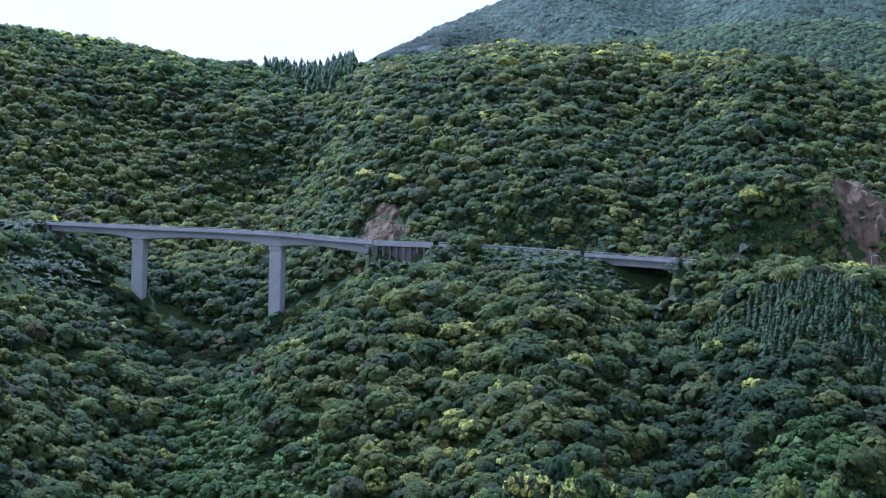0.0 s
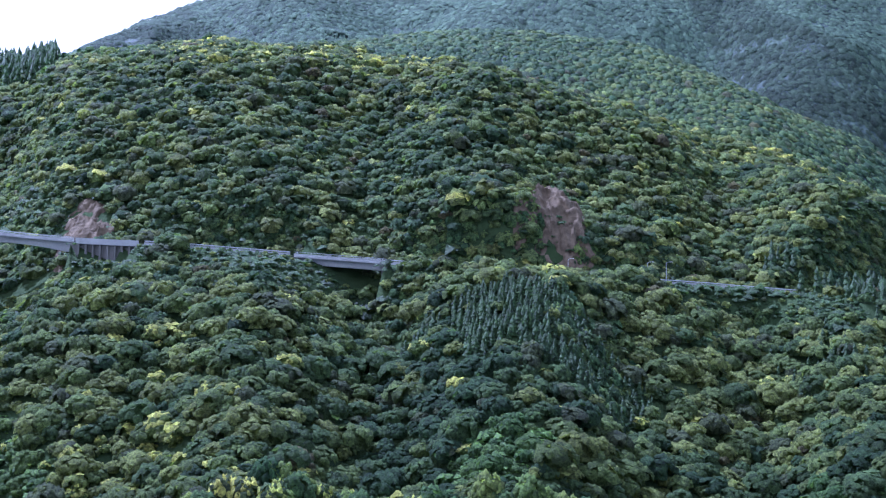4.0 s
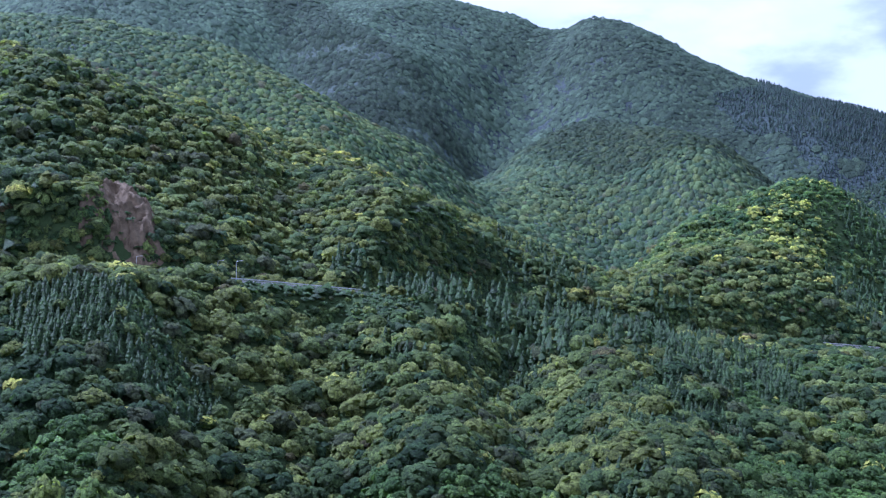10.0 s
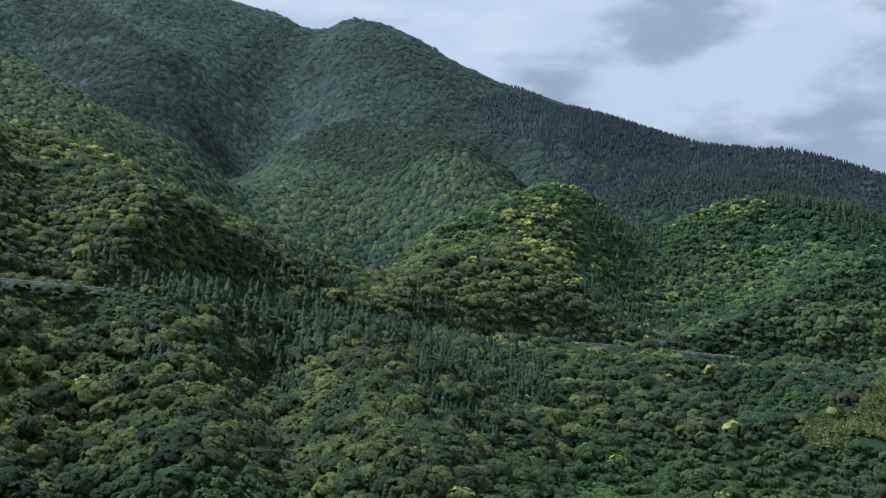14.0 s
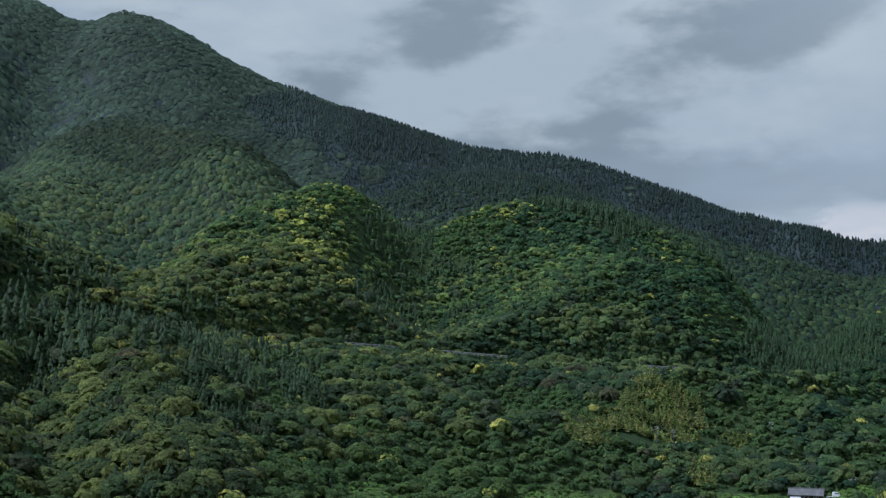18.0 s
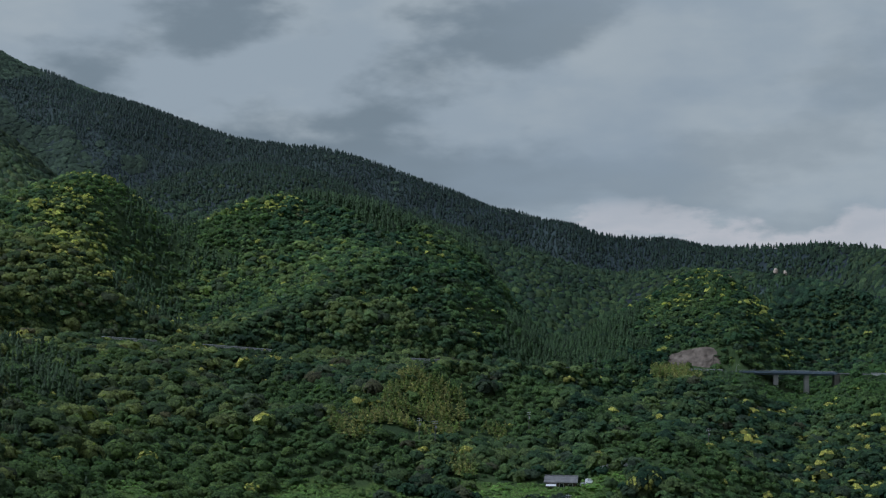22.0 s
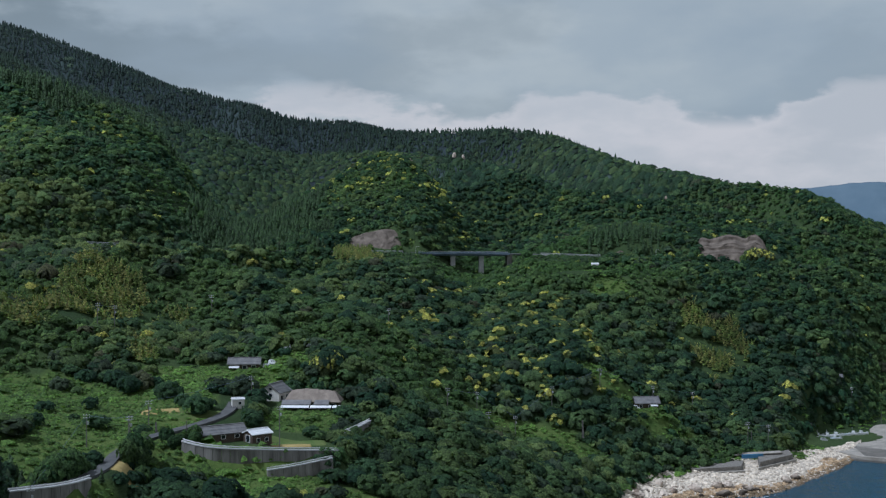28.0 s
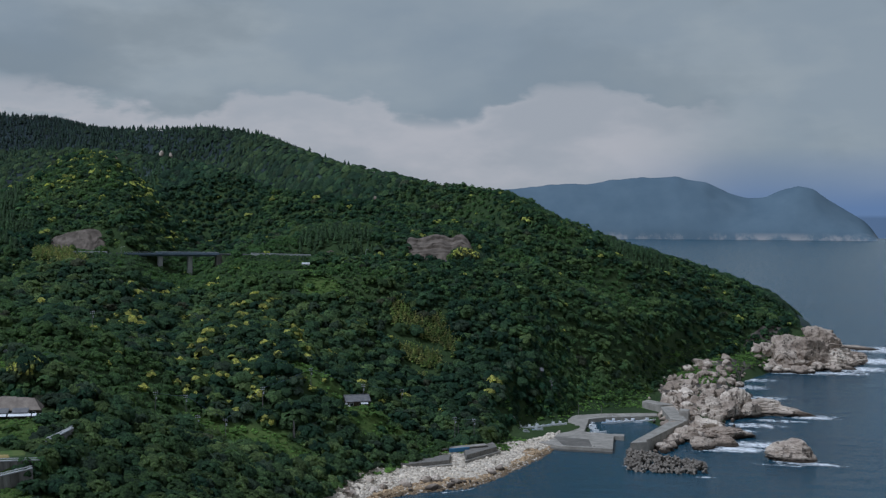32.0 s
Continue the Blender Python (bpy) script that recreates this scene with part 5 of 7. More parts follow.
def cut_face(label, b0, b1, d, z0, z1, depth, material, seed, steps=(26, 60), skew=0.0):
    """A steep cutting in benches, higher in the middle, running into the hillside at its ends."""
    u, v = np.meshgrid(np.linspace(-0.15, 1, steps[0]), np.linspace(0, 1, steps[1]), indexing="ij")
    bear = np.radians(b0 + (b1 - b0) * v)
    arch = np.clip(1 - np.abs(2 * v - 1) ** 9 - 0.3 * np.abs(fbm(v * 60, v * 0, 14, 2, seed)), 0.05, 1)
    arch = arch * (1 - skew * np.clip(v * 1.25 - 0.25, 0, 1))
    r = d + depth * (0.5 * u + 0.25 * (u > 0.36) + 0.25 * (u > 0.68)) + 2.2 * fbm(v * 80, u * 30, 11, 4, seed)
    X, Y = r * np.sin(bear), r * np.cos(bear)
    Z = z0 + (z1 - z0) * (0.3 * u + 0.7 * np.floor(u * 3 + 0.01) / 3 + 0.7 * np.clip(u * 9 % 3, 0, 1) / 3) * arch + 1.0 * fbm(X, Y, 6, 4, seed + 4)
    ob = new("cut_slope", grid_mesh("cut_slope", X, Y, Z, material, smooth=False))
    solid = ob.modifiers.new("thickness", "SOLIDIFY")
    solid.thickness = 1.5
    return tagged(ob, label, "cutting")


slope_patch("rock_outcrop", "bare brown crumbling rock face above the road", "rock", 17.8, 451, 23, 11.5, 3.4, M_EARTH, 120, 2.4, 3, 0.3)
slope_patch("rock_outcrop", "reddish-brown broken slope beside the viaduct", "rock", -2.7, 474, 17, 9.5, 2.8, M_EARTH, 90, 1.2, 3, 0.4)
slope_patch("cut_slope", "bare earth cutting that slopes down to the steel bridge", "cutting", 73.3, 759.5, 10.5, 15, 1.2, M_CUT, 60, 0.8, 3, 0.3)
cut_face("wide bare rock cutting in benches above the road", 87.2, 90.4, 768, 78, 94, 16, M_CUT, 8)
cut_face("small bare scar on the wooded slope", 83.6, 84.3, 766, 80, 84.5, 5, M_CUT, 13, (12, 24))
# ---- the hamlet ----
def gable_roof(parent, sx, sy, z, rise, over, material, thick=0.22, name="roof", cx=0.0, cy=0.0, label=""):
    """Two sloping slabs with the ridge along x, as one roof with ridge cap."""
    bm = bmesh.new()
    hx, hy = sx / 2 + over, sy / 2 + over
    drop = rise * over / (sy / 2)
    for s in (-1, 1):
        a = [(-hx, s * hy, z - drop), (hx, s * hy, z - drop), (hx, 0, z + rise), (-hx, 0, z + rise)]
        lo = [bm.verts.new((cx + x, cy + y, h)) for x, y, h in a]
        hi = [bm.verts.new((cx + x, cy + y, h + thick)) for x, y, h in a]
        for f in ((0, 1, 2, 3), (4, 5, 6, 7), (0, 1, 5, 4), (1, 2, 6, 5), (2, 3, 7, 6), (3, 0, 4, 7)):
            v = lo + hi
            bm.faces.new([v[k] for k in f])
    bmesh.ops.recalc_face_normals(bm, faces=bm.faces)
    roof = part(name, bm, material, parent, label)
    part("ridge_cap", block(cx, cy, z + rise + thick * 0.5, 2 * hx, 0.4, 0.28, 0.05), material, roof)
    # courses of tiles
    n = max(3, int(hy / 0.9))
    for s in (-1, 1):
        for k in range(n):
            t = (k + 0.5) / n
            y, h = s * hy * (1 - t), z - drop + (rise + drop) * t
            part("tile_course", block(cx, cy + y, h + thick * 0.8, 2 * hx - 0.1, 0.16, 0.09, 0), material, roof)
    return roof


def walls(parent, sx, sy, z, rise, material, cx=0.0, cy=0.0, base=-1.2):
    """Walls with gable ends, thickness left to the solid body."""
    bm = bmesh.new()
    hx, hy = sx / 2, sy / 2
    sec = [(-hy, base), (hy, base), (hy, z), (0, z + rise), (-hy, z)]
    ends = [[bm.verts.new((cx + s * hx, cy + y, h)) for y, h in sec] for s in (-1, 1)]
    bm.faces.new(ends[0][::-1]), bm.faces.new(ends[1])
    for k in range(5):
        bm.faces.new((ends[0][k], ends[0][(k + 1) % 5], ends[1][(k + 1) % 5], ends[1][k]))
    bmesh.ops.recalc_face_normals(bm, faces=bm.faces)
    return part("wall", bm, material, parent)


def window(parent, x, y, z, w, h, axis="x", frame_material=None):
    """A framed window on a wall: on a front (axis x) or an end (axis y)."""
    m = frame_material or M_WHITE
    sx, sy = (w, 0.1) if axis == "x" else (0.1, w)
    f = part("window", block(x, y, z, sx, sy, h, 0.02), m, parent)
    k = 1.25
    part("pane", block(x, y, z + 0.08, sx * (0.82 if axis == "x" else k), sy * (k if axis == "x" else 0.82), h - 0.16, 0), M_GLASS, f)


def house(name, label, m, sx, sy, z, rise, wall_mat, roof_mat, over=0.6, front=(), ends=(), eave=None):
    t = thing(name, label, "house", m)
    walls(t, sx, sy, z, rise, wall_mat)
    gable_roof(t, sx, sy, z, rise, over, roof_mat)
    for x, h0, w, h in front:
        window(t, x, -sy / 2 - 0.03, h0, w, h)
    for side, y, h0, w, h in ends:
        window(t, side * (sx / 2 + 0.03), y, h0, w, h, "y")
    if eave:
        for x, w in eave:
            b = block(x, -sy / 2 - 1.0, z - 0.75, w, 2.2, 0.09, 0.02)
            bmesh.ops.rotate(b, verts=b.verts, cent=(x, -sy / 2, z - 0.6), matrix=Matrix.Rotation(radians(14), 3, "X"))
            part("eave_sheet", b, M_TIN, t, "white corrugated metal eave")
    return t


# long old farmhouse: steep worn roof, low tiled front range with white metal eaves
farm = thing("farmhouse", "old farmhouse with a steep worn brown roof and white metal eaves", "house", spot(70.6, 405, 47.4, -8))
walls(farm, 16.5, 7.0, 2.2, 0.3, M_TIMBER)


def worn_roof():
    """A steep hipped roof whose ridge sags and whose edge is broken."""
    n, k = 26, 10
    u, v = np.meshgrid(np.linspace(-1, 1, n), np.linspace(0, 1, k), indexing="ij")
    X = u * (8.9 - 2.3 * v)
    Z = 2.2 + 3.6 * v * (1 - 0.12 * np.abs(u) ** 3) + 0.28 * fbm(X * 3 + 50, v * 20, 6, 3, 71) * v - 0.25 * (u > 0.2) * v
    front = np.stack([X, -4.2 + 3.9 * v, Z], -1)
    back = np.stack([X, 4.2 - 3.9 * v, Z], -1)
    return front, back


front, back = worn_roof()
for side, sheet in (("roof", front), ("roof", back)):
    slab = new(side, grid_mesh("roof", sheet[..., 0], sheet[..., 1], sheet[..., 2], M_ROOF_BROWN, False))
    solid = slab.modifiers.new("thickness", "SOLIDIFY")
    solid.thickness = 0.35
    slab.parent = farm
for s in (-1, 1):
    bm = bmesh.new()
    bm.faces.new([bm.verts.new(p) for p in ((s * 8.9, -4.2, 2.2), (s * 8.9, 4.2, 2.2), (s * 6.6, 0.3, 5.6), (s * 6.6, -0.3, 5.6))])
    part("hip", bm, M_ROOF_BROWN, farm)
for x, w in ((-4.6, 9.0), (3.2, 4.6)):
    bm = bmesh.new()
    for k in range(2):
        v = [bm.verts.new(p) for p in ((x - w / 2, -6.6, 1.9 + 0.2 * k), (x + w / 2, -6.6, 1.9 + 0.2 * k), (x + w / 2, -3.9, 2.9 + 0.2 * k), (x - w / 2, -3.9, 2.9 + 0.2 * k))]
        bm.faces.new(v)
    bmesh.ops.bridge_loops(bm, edges=bm.edges[:])
    lean = part("front_roof", bm, M_ROOF_GREY, farm, "grey tiled lean-to roof")
for x, w in ((-4.8, 8.6), (2.2, 4.6), (5.4, 2.0), (8.0, 2.6)):
    b = block(x, -7.2, 1.45, w, 1.6, 0.1, 0.02)
    bmesh.ops.rotate(b, verts=b.verts, cent=(x, -7.2, 1.5), matrix=Matrix.Rotation(radians(20), 3, "X"))
    part("eave_sheet", b, M_TIN, farm, "white sheet-metal eave")
for k in range(7):
    part("post", block(-8.6 + 2.9 * k, -6.4, -1.2, 0.16, 0.16, 2.9, 0), M_TIMBER, farm)
for k in range(5):
    window(farm, -6.5 + 3.2 * k, -3.55, 0.3, 2.2, 1.6)

house("villa", "small white house with a grey tiled roof and dark gable trim", spot(68.95, 411, 49.2, 62), 7.0, 6.0, 3.1, 2.2, M_PLASTER, M_ROOF_GREY, 0.7,
      front=((-1.8, 0.4, 1.5, 1.4), (1.6, 0.4, 1.5, 1.4)), ends=((-1, 0.0, 1.4, 1.4, 1.2), (-1, 0.0, 3.4, 1.2, 0.9), (1, 0, 1.2, 1.4, 1.2)))
house("shed", "white-roofed dark shed by the yard", spot(68.15, 360, 45.2, 32), 6.2, 4.6, 2.6, 0.9, M_TIMBER, M_TIN, 0.35, front=((-1.2, 0.4, 1.2, 1.1), (1.4, 0.4, 1.2, 1.1)), ends=((-1, 0, 0.3, 2.2, 2.0),))
house("long_barn", "long low building with a weathered grey roof", spot(66.5, 362, 46.0, 22), 13.5, 5.6, 2.0, 1.6, M_TIMBER, M_ROOF_GREY, 0.5, front=((-4, 0.4, 1.4, 1.1), (0, 0.4, 1.4, 1.1), (4, 0.4, 1.4, 1.1)))
house("upper_house", "single-storey house with grey roof behind the trees", spot(67.6, 441, 55.2, -4), 10.0, 6.0, 2.4, 1.5, M_TIMBER, M_ROOF_GREY, 0.6, front=((-3, 0.5, 1.6, 1.3), (0.2, 0.5, 1.6, 1.3), (3.2, 0.5, 1.6, 1.3)), eave=((-3.2, 3.4),))
house("hut", "small grey hut with a flat pale roof", spot(67.3, 394, 50.2, 10), 3.6, 2.6, 2.0, 0.25, M_PLASTER, M_TIN, 0.2, front=((0.4, 0.5, 1.0, 0.9),))
house("coast_house", "grey-roofed house half hidden in the woods", spot(85.2, 557, 24.4, 12), 9.5, 6.5, 2.8, 1.9, M_TIMBER, M_ROOF_GREY, 0.7, front=((-2.8, 0.6, 1.6, 1.3), (1.2, 0.6, 1.6, 1.3)), eave=((2.6, 3.0),))
house("coast_annex", "small annex with a pale metal roof", spot(84.55, 640, 12.6, -10), 4.4, 3.4, 2.3, 0.8, M_TIMBER, M_ROOF_GREY, 0.4, front=((0, 0.6, 1.2, 1.0),))
house("hillside_shed", "long white greenhouse shed on the wooded slope", spot(83.7, 690, 64.0, 0), 11.0, 4.0, 1.8, 0.7, M_PLASTER, M_TIN, 0.2, front=((-3, 0.4, 1.4, 1.0), (1, 0.4, 1.4, 1.0)))
house("hillside_hut", "tiny hut with a bright white roof", spot(82.97, 720, None, 5), 3.8, 3.0, 2.0, 0.5, M_PLASTER, M_TIN, 0.25, front=((0, 0.5, 1.0, 0.9),))
house("roadside_hut", "low grey hut beside the lower lane", spot(59.4, 322, None, 4), 4.8, 3.0, 1.9, 0.4, M_PLASTER, M_CONCRETE, 0.2, front=((-1, 0.5, 0.9, 0.8),))
house("harbour_store", "ruined concrete store above the slipway", spot(91.9, 636, 3.0, 10), 6.5, 5.0, 4.0, 0.2, M_OLD_CONCRETE, M_OLD_CONCRETE, 0.15, front=((-1.6, 0.8, 1.2, 1.6), (1.6, 0.8, 1.2, 1.6)))
house("harbour_hut", "little dark-roofed hut behind the slipway", spot(93.2, 672, None, 10), 4.5, 3.5, 2.4, 0.9, M_TIMBER, M_ROOF_GREY, 0.5, front=((0, 0.6, 1.2, 1.0),))


# ---- walls and yards of the hamlet ----
def terrace_wall(rows, top_off, base, label, cap=True):
    """A curved concrete wall in panels along (bearing, distance, top height)."""
    w = thing("terrace_wall", label, "retaining wall", Matrix())
    pts = [Vector((*xy(b, d), z)) for b, d, z in rows]
    st = lane_stations(pts, 2.0)
    for k in range(len(st) - 1):
        p, q = st[k], st[k + 1]
        gap = (q[0] - p[0]) * 0.02
        part("panel", ribbon([(p[0] + gap, p[1]), (q[0] - gap, q[1])], [(-0.5, base - p[0].z), (0.9, base - p[0].z), (0.35, top_off), (-0.5, top_off)]), M_OLD_CONCRETE, w)
    if cap:
        part("coping", ribbon(st, [(-0.55, top_off + 0.01), (0.5, top_off + 0.01), (0.5, top_off + 0.28), (-0.55, top_off + 0.28)]), M_CONCRETE, w, "pale concrete coping")
        part("guard_rail", ribbon(st, [(-0.1, top_off + 0.6), (0.02, top_off + 0.6), (0.02, top_off + 0.85), (-0.1, top_off + 0.85)]), M_WHITE, w, "white guard rail")


terrace_wall([(64.7, 352, 48.2), (65.4, 345.5, 47.2), (67, 344, 46.3), (69, 346.5, 45.3), (72.0, 355, 43.2)], 0, 38.5, "long curved weathered concrete wall below the hamlet")
terrace_wall([(68.2, 341, 40.8), (69.6, 343, 41.4), (71.7, 349, 42.7)], 0, 37.5, "lower concrete wall with a pale coping")
terrace_wall([(54.5, 300.5, 46.2), (57.4, 302, 46.7), (60.2, 306, 46.7), (61.3, 312, 47.2)], 0, 38.0, "dark retaining wall under the lower lane")
terrace_wall([(63.4, 366, 50.2), (64.2, 369, 50.6)], 0, 46.5, "short stone-faced wall beside the lane", cap=False)
terrace_wall([(71.7, 372, 44.6), (72.6, 380, 45.6), (73.2, 388, 46.4)], 0, 42.0, "low concrete wall climbing behind the yard")
terrace_wall([(82.2, 505, 27.0), (82.7, 509, 26.5)], 0, 20.0, "small concrete revetment among the weeds", cap=False)


def field(name, label, bearing, distance, half_r, half_t, material, lift=0.25, category="field"):
    u, v = np.meshgrid(np.linspace(-1, 1, 14), np.linspace(-1, 1, 20), indexing="ij")
    a = math.radians(bearing)
    cx, cy = xy(bearing, distance)
    X, Y = cx + u * half_r * math.sin(a) + v * half_t * math.cos(a), cy + u * half_r * math.cos(a) - v * half_t * math.sin(a)
    edge = np.maximum(np.abs(u), np.abs(v))
    Z = height(X, Y) + np.where(edge > 0.98, -0.4, lift) + 0.06 * fbm(X, Y, 2.5, 2, 5)
    return tagged(new(name, grid_mesh(name, X, Y, Z, material)), label, category)


M_LAWN = mottled("short_grass", (0.07, 0.115, 0.03), (0.13, 0.15, 0.05), 0.25, 0.95, 0.1, 0.6, 0.08, 3.0)
field("field", "dry straw-coloured plot beside the lane", 63.1, 326, 6, 8, M_STRAW)
field("field", "bare brown vegetable plot in the yard", 69.6, 361, 2.0, 6.0, M_STRAW)
field("lawn", "short green grass in the yard of the hamlet", 69.8, 365, 4.0, 9, M_LAWN, 0.2, "lawn")
field("lawn", "green bank beside the winding lane", 65.4, 385, 6, 9, M_LAWN, 0.2, "lawn")
field("field", "cleared terrace with dry grass above the lane", 64.0, 388, 3.0, 6, M_STRAW)


def utility_pole(bearing, distance, z=None, tall=9.0, arms=2, label="grey concrete utility pole with crossarms"):
    t = thing("utility_pole", label, "utility pole", spot(bearing, distance, z, random.uniform(-30, 30)), "utility poles")
    part("pole", tube([(0, 0, -1.0), (0, 0, tall)], [0.15, 0.1]), M_OLD_CONCRETE, t)
    for k in range(arms):
        arm = part("crossarm", block(0, -0.2, tall - 0.5 - 0.7 * k, 1.8, 0.1, 0.1, 0), M_STEEL, t)
        for x in (-0.75, 0.0, 0.75):
            part("insulator", tube([(x, -0.2, tall - 0.4 - 0.7 * k), (x, -0.2, tall - 0.18 - 0.7 * k)], [0.07, 0.05], 6), M_WHITE, arm)
    if arms:
        part("transformer", tube([(0.35, -0.1, tall - 2.9), (0.35, -0.1, tall - 2.1)], 0.24, 8), M_STEEL, t)


random.seed(5)
for b, d, tall in ((58.6, 297, 9), (60.9, 352, 9), (62.65, 350, 8), (62.7, 344, 9), (67.9, 404, 8), (69.1, 352, 12), (65.1, 356, 6), (63.5, 372, 8), (61.4, 470, 10), (62.1, 474, 10), (76.5, 480, 8),
                   (77.8, 500, 9), (78.3, 470, 8), (79.5, 498, 8), (81.1, 520, 11), (83.2, 540, 10), (85.5, 560, 9), (87.2, 590, 8), (89.55, 566, 11), (89.7, 568, 7), (90.4, 570, 11), (93.8, 668, 9), (73.9, 560, 9), (66.2, 520, 9)):
    utility_pole(b, d, None, tall, 2 if tall > 7 else 0)
for b, d, tall in ((95.0, 678, 6), (96.0, 680, 7)):
    utility_pole(b, d, None, tall, 0, "slim grey lamp mast on the quay")


def wire(p, q, sag=0.6):
    a, b = Vector(p), Vector(q)
    pts = [a.lerp(b, k / 8) - Vector((0, 0, 4 * sag * (k / 8) * (1 - k / 8))) for k in range(9)]
    return tagged(part("wire", tube(pts, 0.035, 4), M_DARK_STEEL), "thin dark overhead cable between poles", "cable", "overhead wires")


def pole_top(bearing, distance, tall):
    x, y = xy(bearing, distance)
    return (x, y, ground_at(x, y) + tall - 0.3)


for p, q in (((58.6, 297, 9), (60.9, 352, 9)), ((60.9, 352, 9), (62.7, 344, 9)), ((62.7, 344, 9), (63.5, 372, 8)), ((63.5, 372, 8), (67.9, 404, 8)), ((61.4, 470, 10), (62.1, 474, 10)), ((76.5, 480, 8), (77.8, 500, 9)),
             ((77.8, 500, 9), (79.5, 498, 8)), ((79.5, 498, 8), (81.1, 520, 11)), ((81.1, 520, 11), (83.2, 540, 10)), ((83.2, 540, 10), (85.5, 560, 9)), ((85.5, 560, 9), (87.2, 590, 8)), ((89.55, 566, 11), (90.4, 570, 11))):
    wire(pole_top(*p), pole_top(*q))


def car(bearing, distance, turn, material, z=None):
    t = thing("car", "small light van parked beside the lane", "car", spot(bearing, distance, z, turn), "parked cars")
    bm = bmesh.new()
    prof = [(-1.6, 0.3), (1.65, 0.3), (1.7, 0.75), (1.05, 0.9), (0.65, 1.6), (-1.5, 1.65), (-1.65, 0.9)]
    sides = [[bm.verts.new((x, s * 0.7 * (1 if z < 1.2 else 0.9), z)) for x, z in prof] for s in (-1, 1)]
    bm.faces.new(sides[0][::-1]), bm.faces.new(sides[1])
    for k in range(len(prof)):
        bm.faces.new((sides[0][k], sides[0][(k + 1) % 7], sides[1][(k + 1) % 7], sides[1][k]))
    bmesh.ops.recalc_face_normals(bm, faces=bm.faces)
    part("body", bm, material, t)
    part("windscreen", block(0.0, 0, 1.05, 1.4, 1.34, 0.42, 0.02), M_GLASS, t)
    for x in (-1.05, 1.1):
        for s in (-1, 1):
            w = part("wheel", tube([(x, s * 0.6, 0.28), (x, s * 0.74, 0.28)], 0.28, 12), M_TIMBER, t)
            part("rim", tube([(x, s * 0.73, 0.28), (x, s * 0.76, 0.28)], 0.16, 10), M_STEEL, w)


for b, d, turn, m in ((68.6, 440, 10, M_HULL), (68.85, 441, -20, M_HULL), (69.5, 442, 35, M_HULL), (70.3, 446, 0, M_STEEL), (66.05, 392, 60, M_HULL), (84.75, 552, 5, M_HULL), (59.0, 322, 30, M_HULL)):
    car(b, d, turn, m)
# ---- rocks and shore ----
def rock_mesh(seed, subdiv=3, flat=0.62, crag=0.32):
    """A weathered granite block: a ball cut by joints and roughened."""
    r = np.random.default_rng(seed)
    bm = bmesh.new()
    bmesh.ops.create_icosphere(bm, subdivisions=subdiv, radius=1.0)
    cuts = [(unit(r.normal(size=3) * (1, 1, 0.7)), r.uniform(0.5, 0.8)) for _ in range(11)]
    for v in bm.verts:
        p = np.array(v.co)
        for n, d in cuts:
            over = float(p @ n) - d
            if over > 0:
                p = p - n * over * 0.96
        k = noise.fractal(Vector(p) * 1.6 + Vector((seed, 0, 0)), 0.8, 2.0, 4) * crag
        k -= max(0.0, 0.12 - abs(noise.noise(Vector(p) * 3.1 + Vector((0, 0, seed))))) * 0.7 if subdiv > 3 else 0.0
        k += noise.fractal(Vector(p) * 6.0, 0.8, 2.0, 3) * 0.06 if subdiv > 3 else 0.0
        k += abs(noise.noise(Vector((p[0] * 1.2, p[1] * 1.2, p[2] * 5.0)) + Vector((0, seed, 0)))) * -0.12
        p = p * (1 + k)
        v.co = (p[0], p[1], p[2] * flat)
    me = bpy.data.meshes.new("rock")
    bm.to_mesh(me)
    bm.free()
    me.materials.append(M_ROCK)
    return me


def rock_material():
    """Granite: pale warm faces, dark joints, wet and brown near the water."""
    n = Nodes("granite", 0.88, 0.25)
    geo = n.add("ShaderNodeNewGeometry")
    sep = n.add("ShaderNodeSeparateXYZ")
    n.link(geo.outputs["Position"], sep.inputs[0])
    info = n.add("ShaderNodeObjectInfo")

    def tex(scale, detail, rough, stretch=(1, 1, 1)):
        mp = n.add("ShaderNodeMapping")
        mp.inputs["Scale"].default_value, mp.inputs["Rotation"].default_value = stretch, (0.35, 0.2, 0.5)
        n.link(geo.outputs["Position"], mp.inputs[0])
        t = n.add("ShaderNodeTexNoise")
        t.inputs["Scale"].default_value, t.inputs["Detail"].default_value, t.inputs["Roughness"].default_value = scale, detail, rough
        n.link(mp.outputs[0], t.inputs["Vector"])
        return t.outputs[0]

    grain = tex(0.8, 6, 0.72)
    band = tex(0.09, 5, 0.65, (1, 1, 2.2))
    c = n.mix(n.ramp(band, 0.36, 0.62), (0.34, 0.275, 0.215), (0.66, 0.57, 0.465))
    c = n.mix(0.6, c, n.mix(n.ramp(grain, 0.3, 0.7), (0.45, 0.43, 0.42), (1.4, 1.4, 1.4)), "MULTIPLY")
    c = n.mix(info.outputs["Random"], c, n.mix(1.0, c, (0.50, 0.465, 0.44), "MULTIPLY"))
    crack = tex(0.35, 3, 0.6, (1, 1, 0.45))
    c = n.mix(n.ramp(crack, 0.37, 0.43), (0.12, 0.096, 0.075), c)
    wet = n.add("ShaderNodeMath")
    wet.operation = "MULTIPLY_ADD"
    n.link(band, wet.inputs[0])
    wet.inputs[1].default_value = -2.4
    n.link(sep.outputs[2], wet.inputs[2])
    c = n.mix(n.ramp(wet.outputs[0], 0.1, 1.3), (0.055, 0.043, 0.032), c)
    n.colour(c).bump(grain, 0.6, 0.35)
    return n.mat


M_ROCK = rock_material()
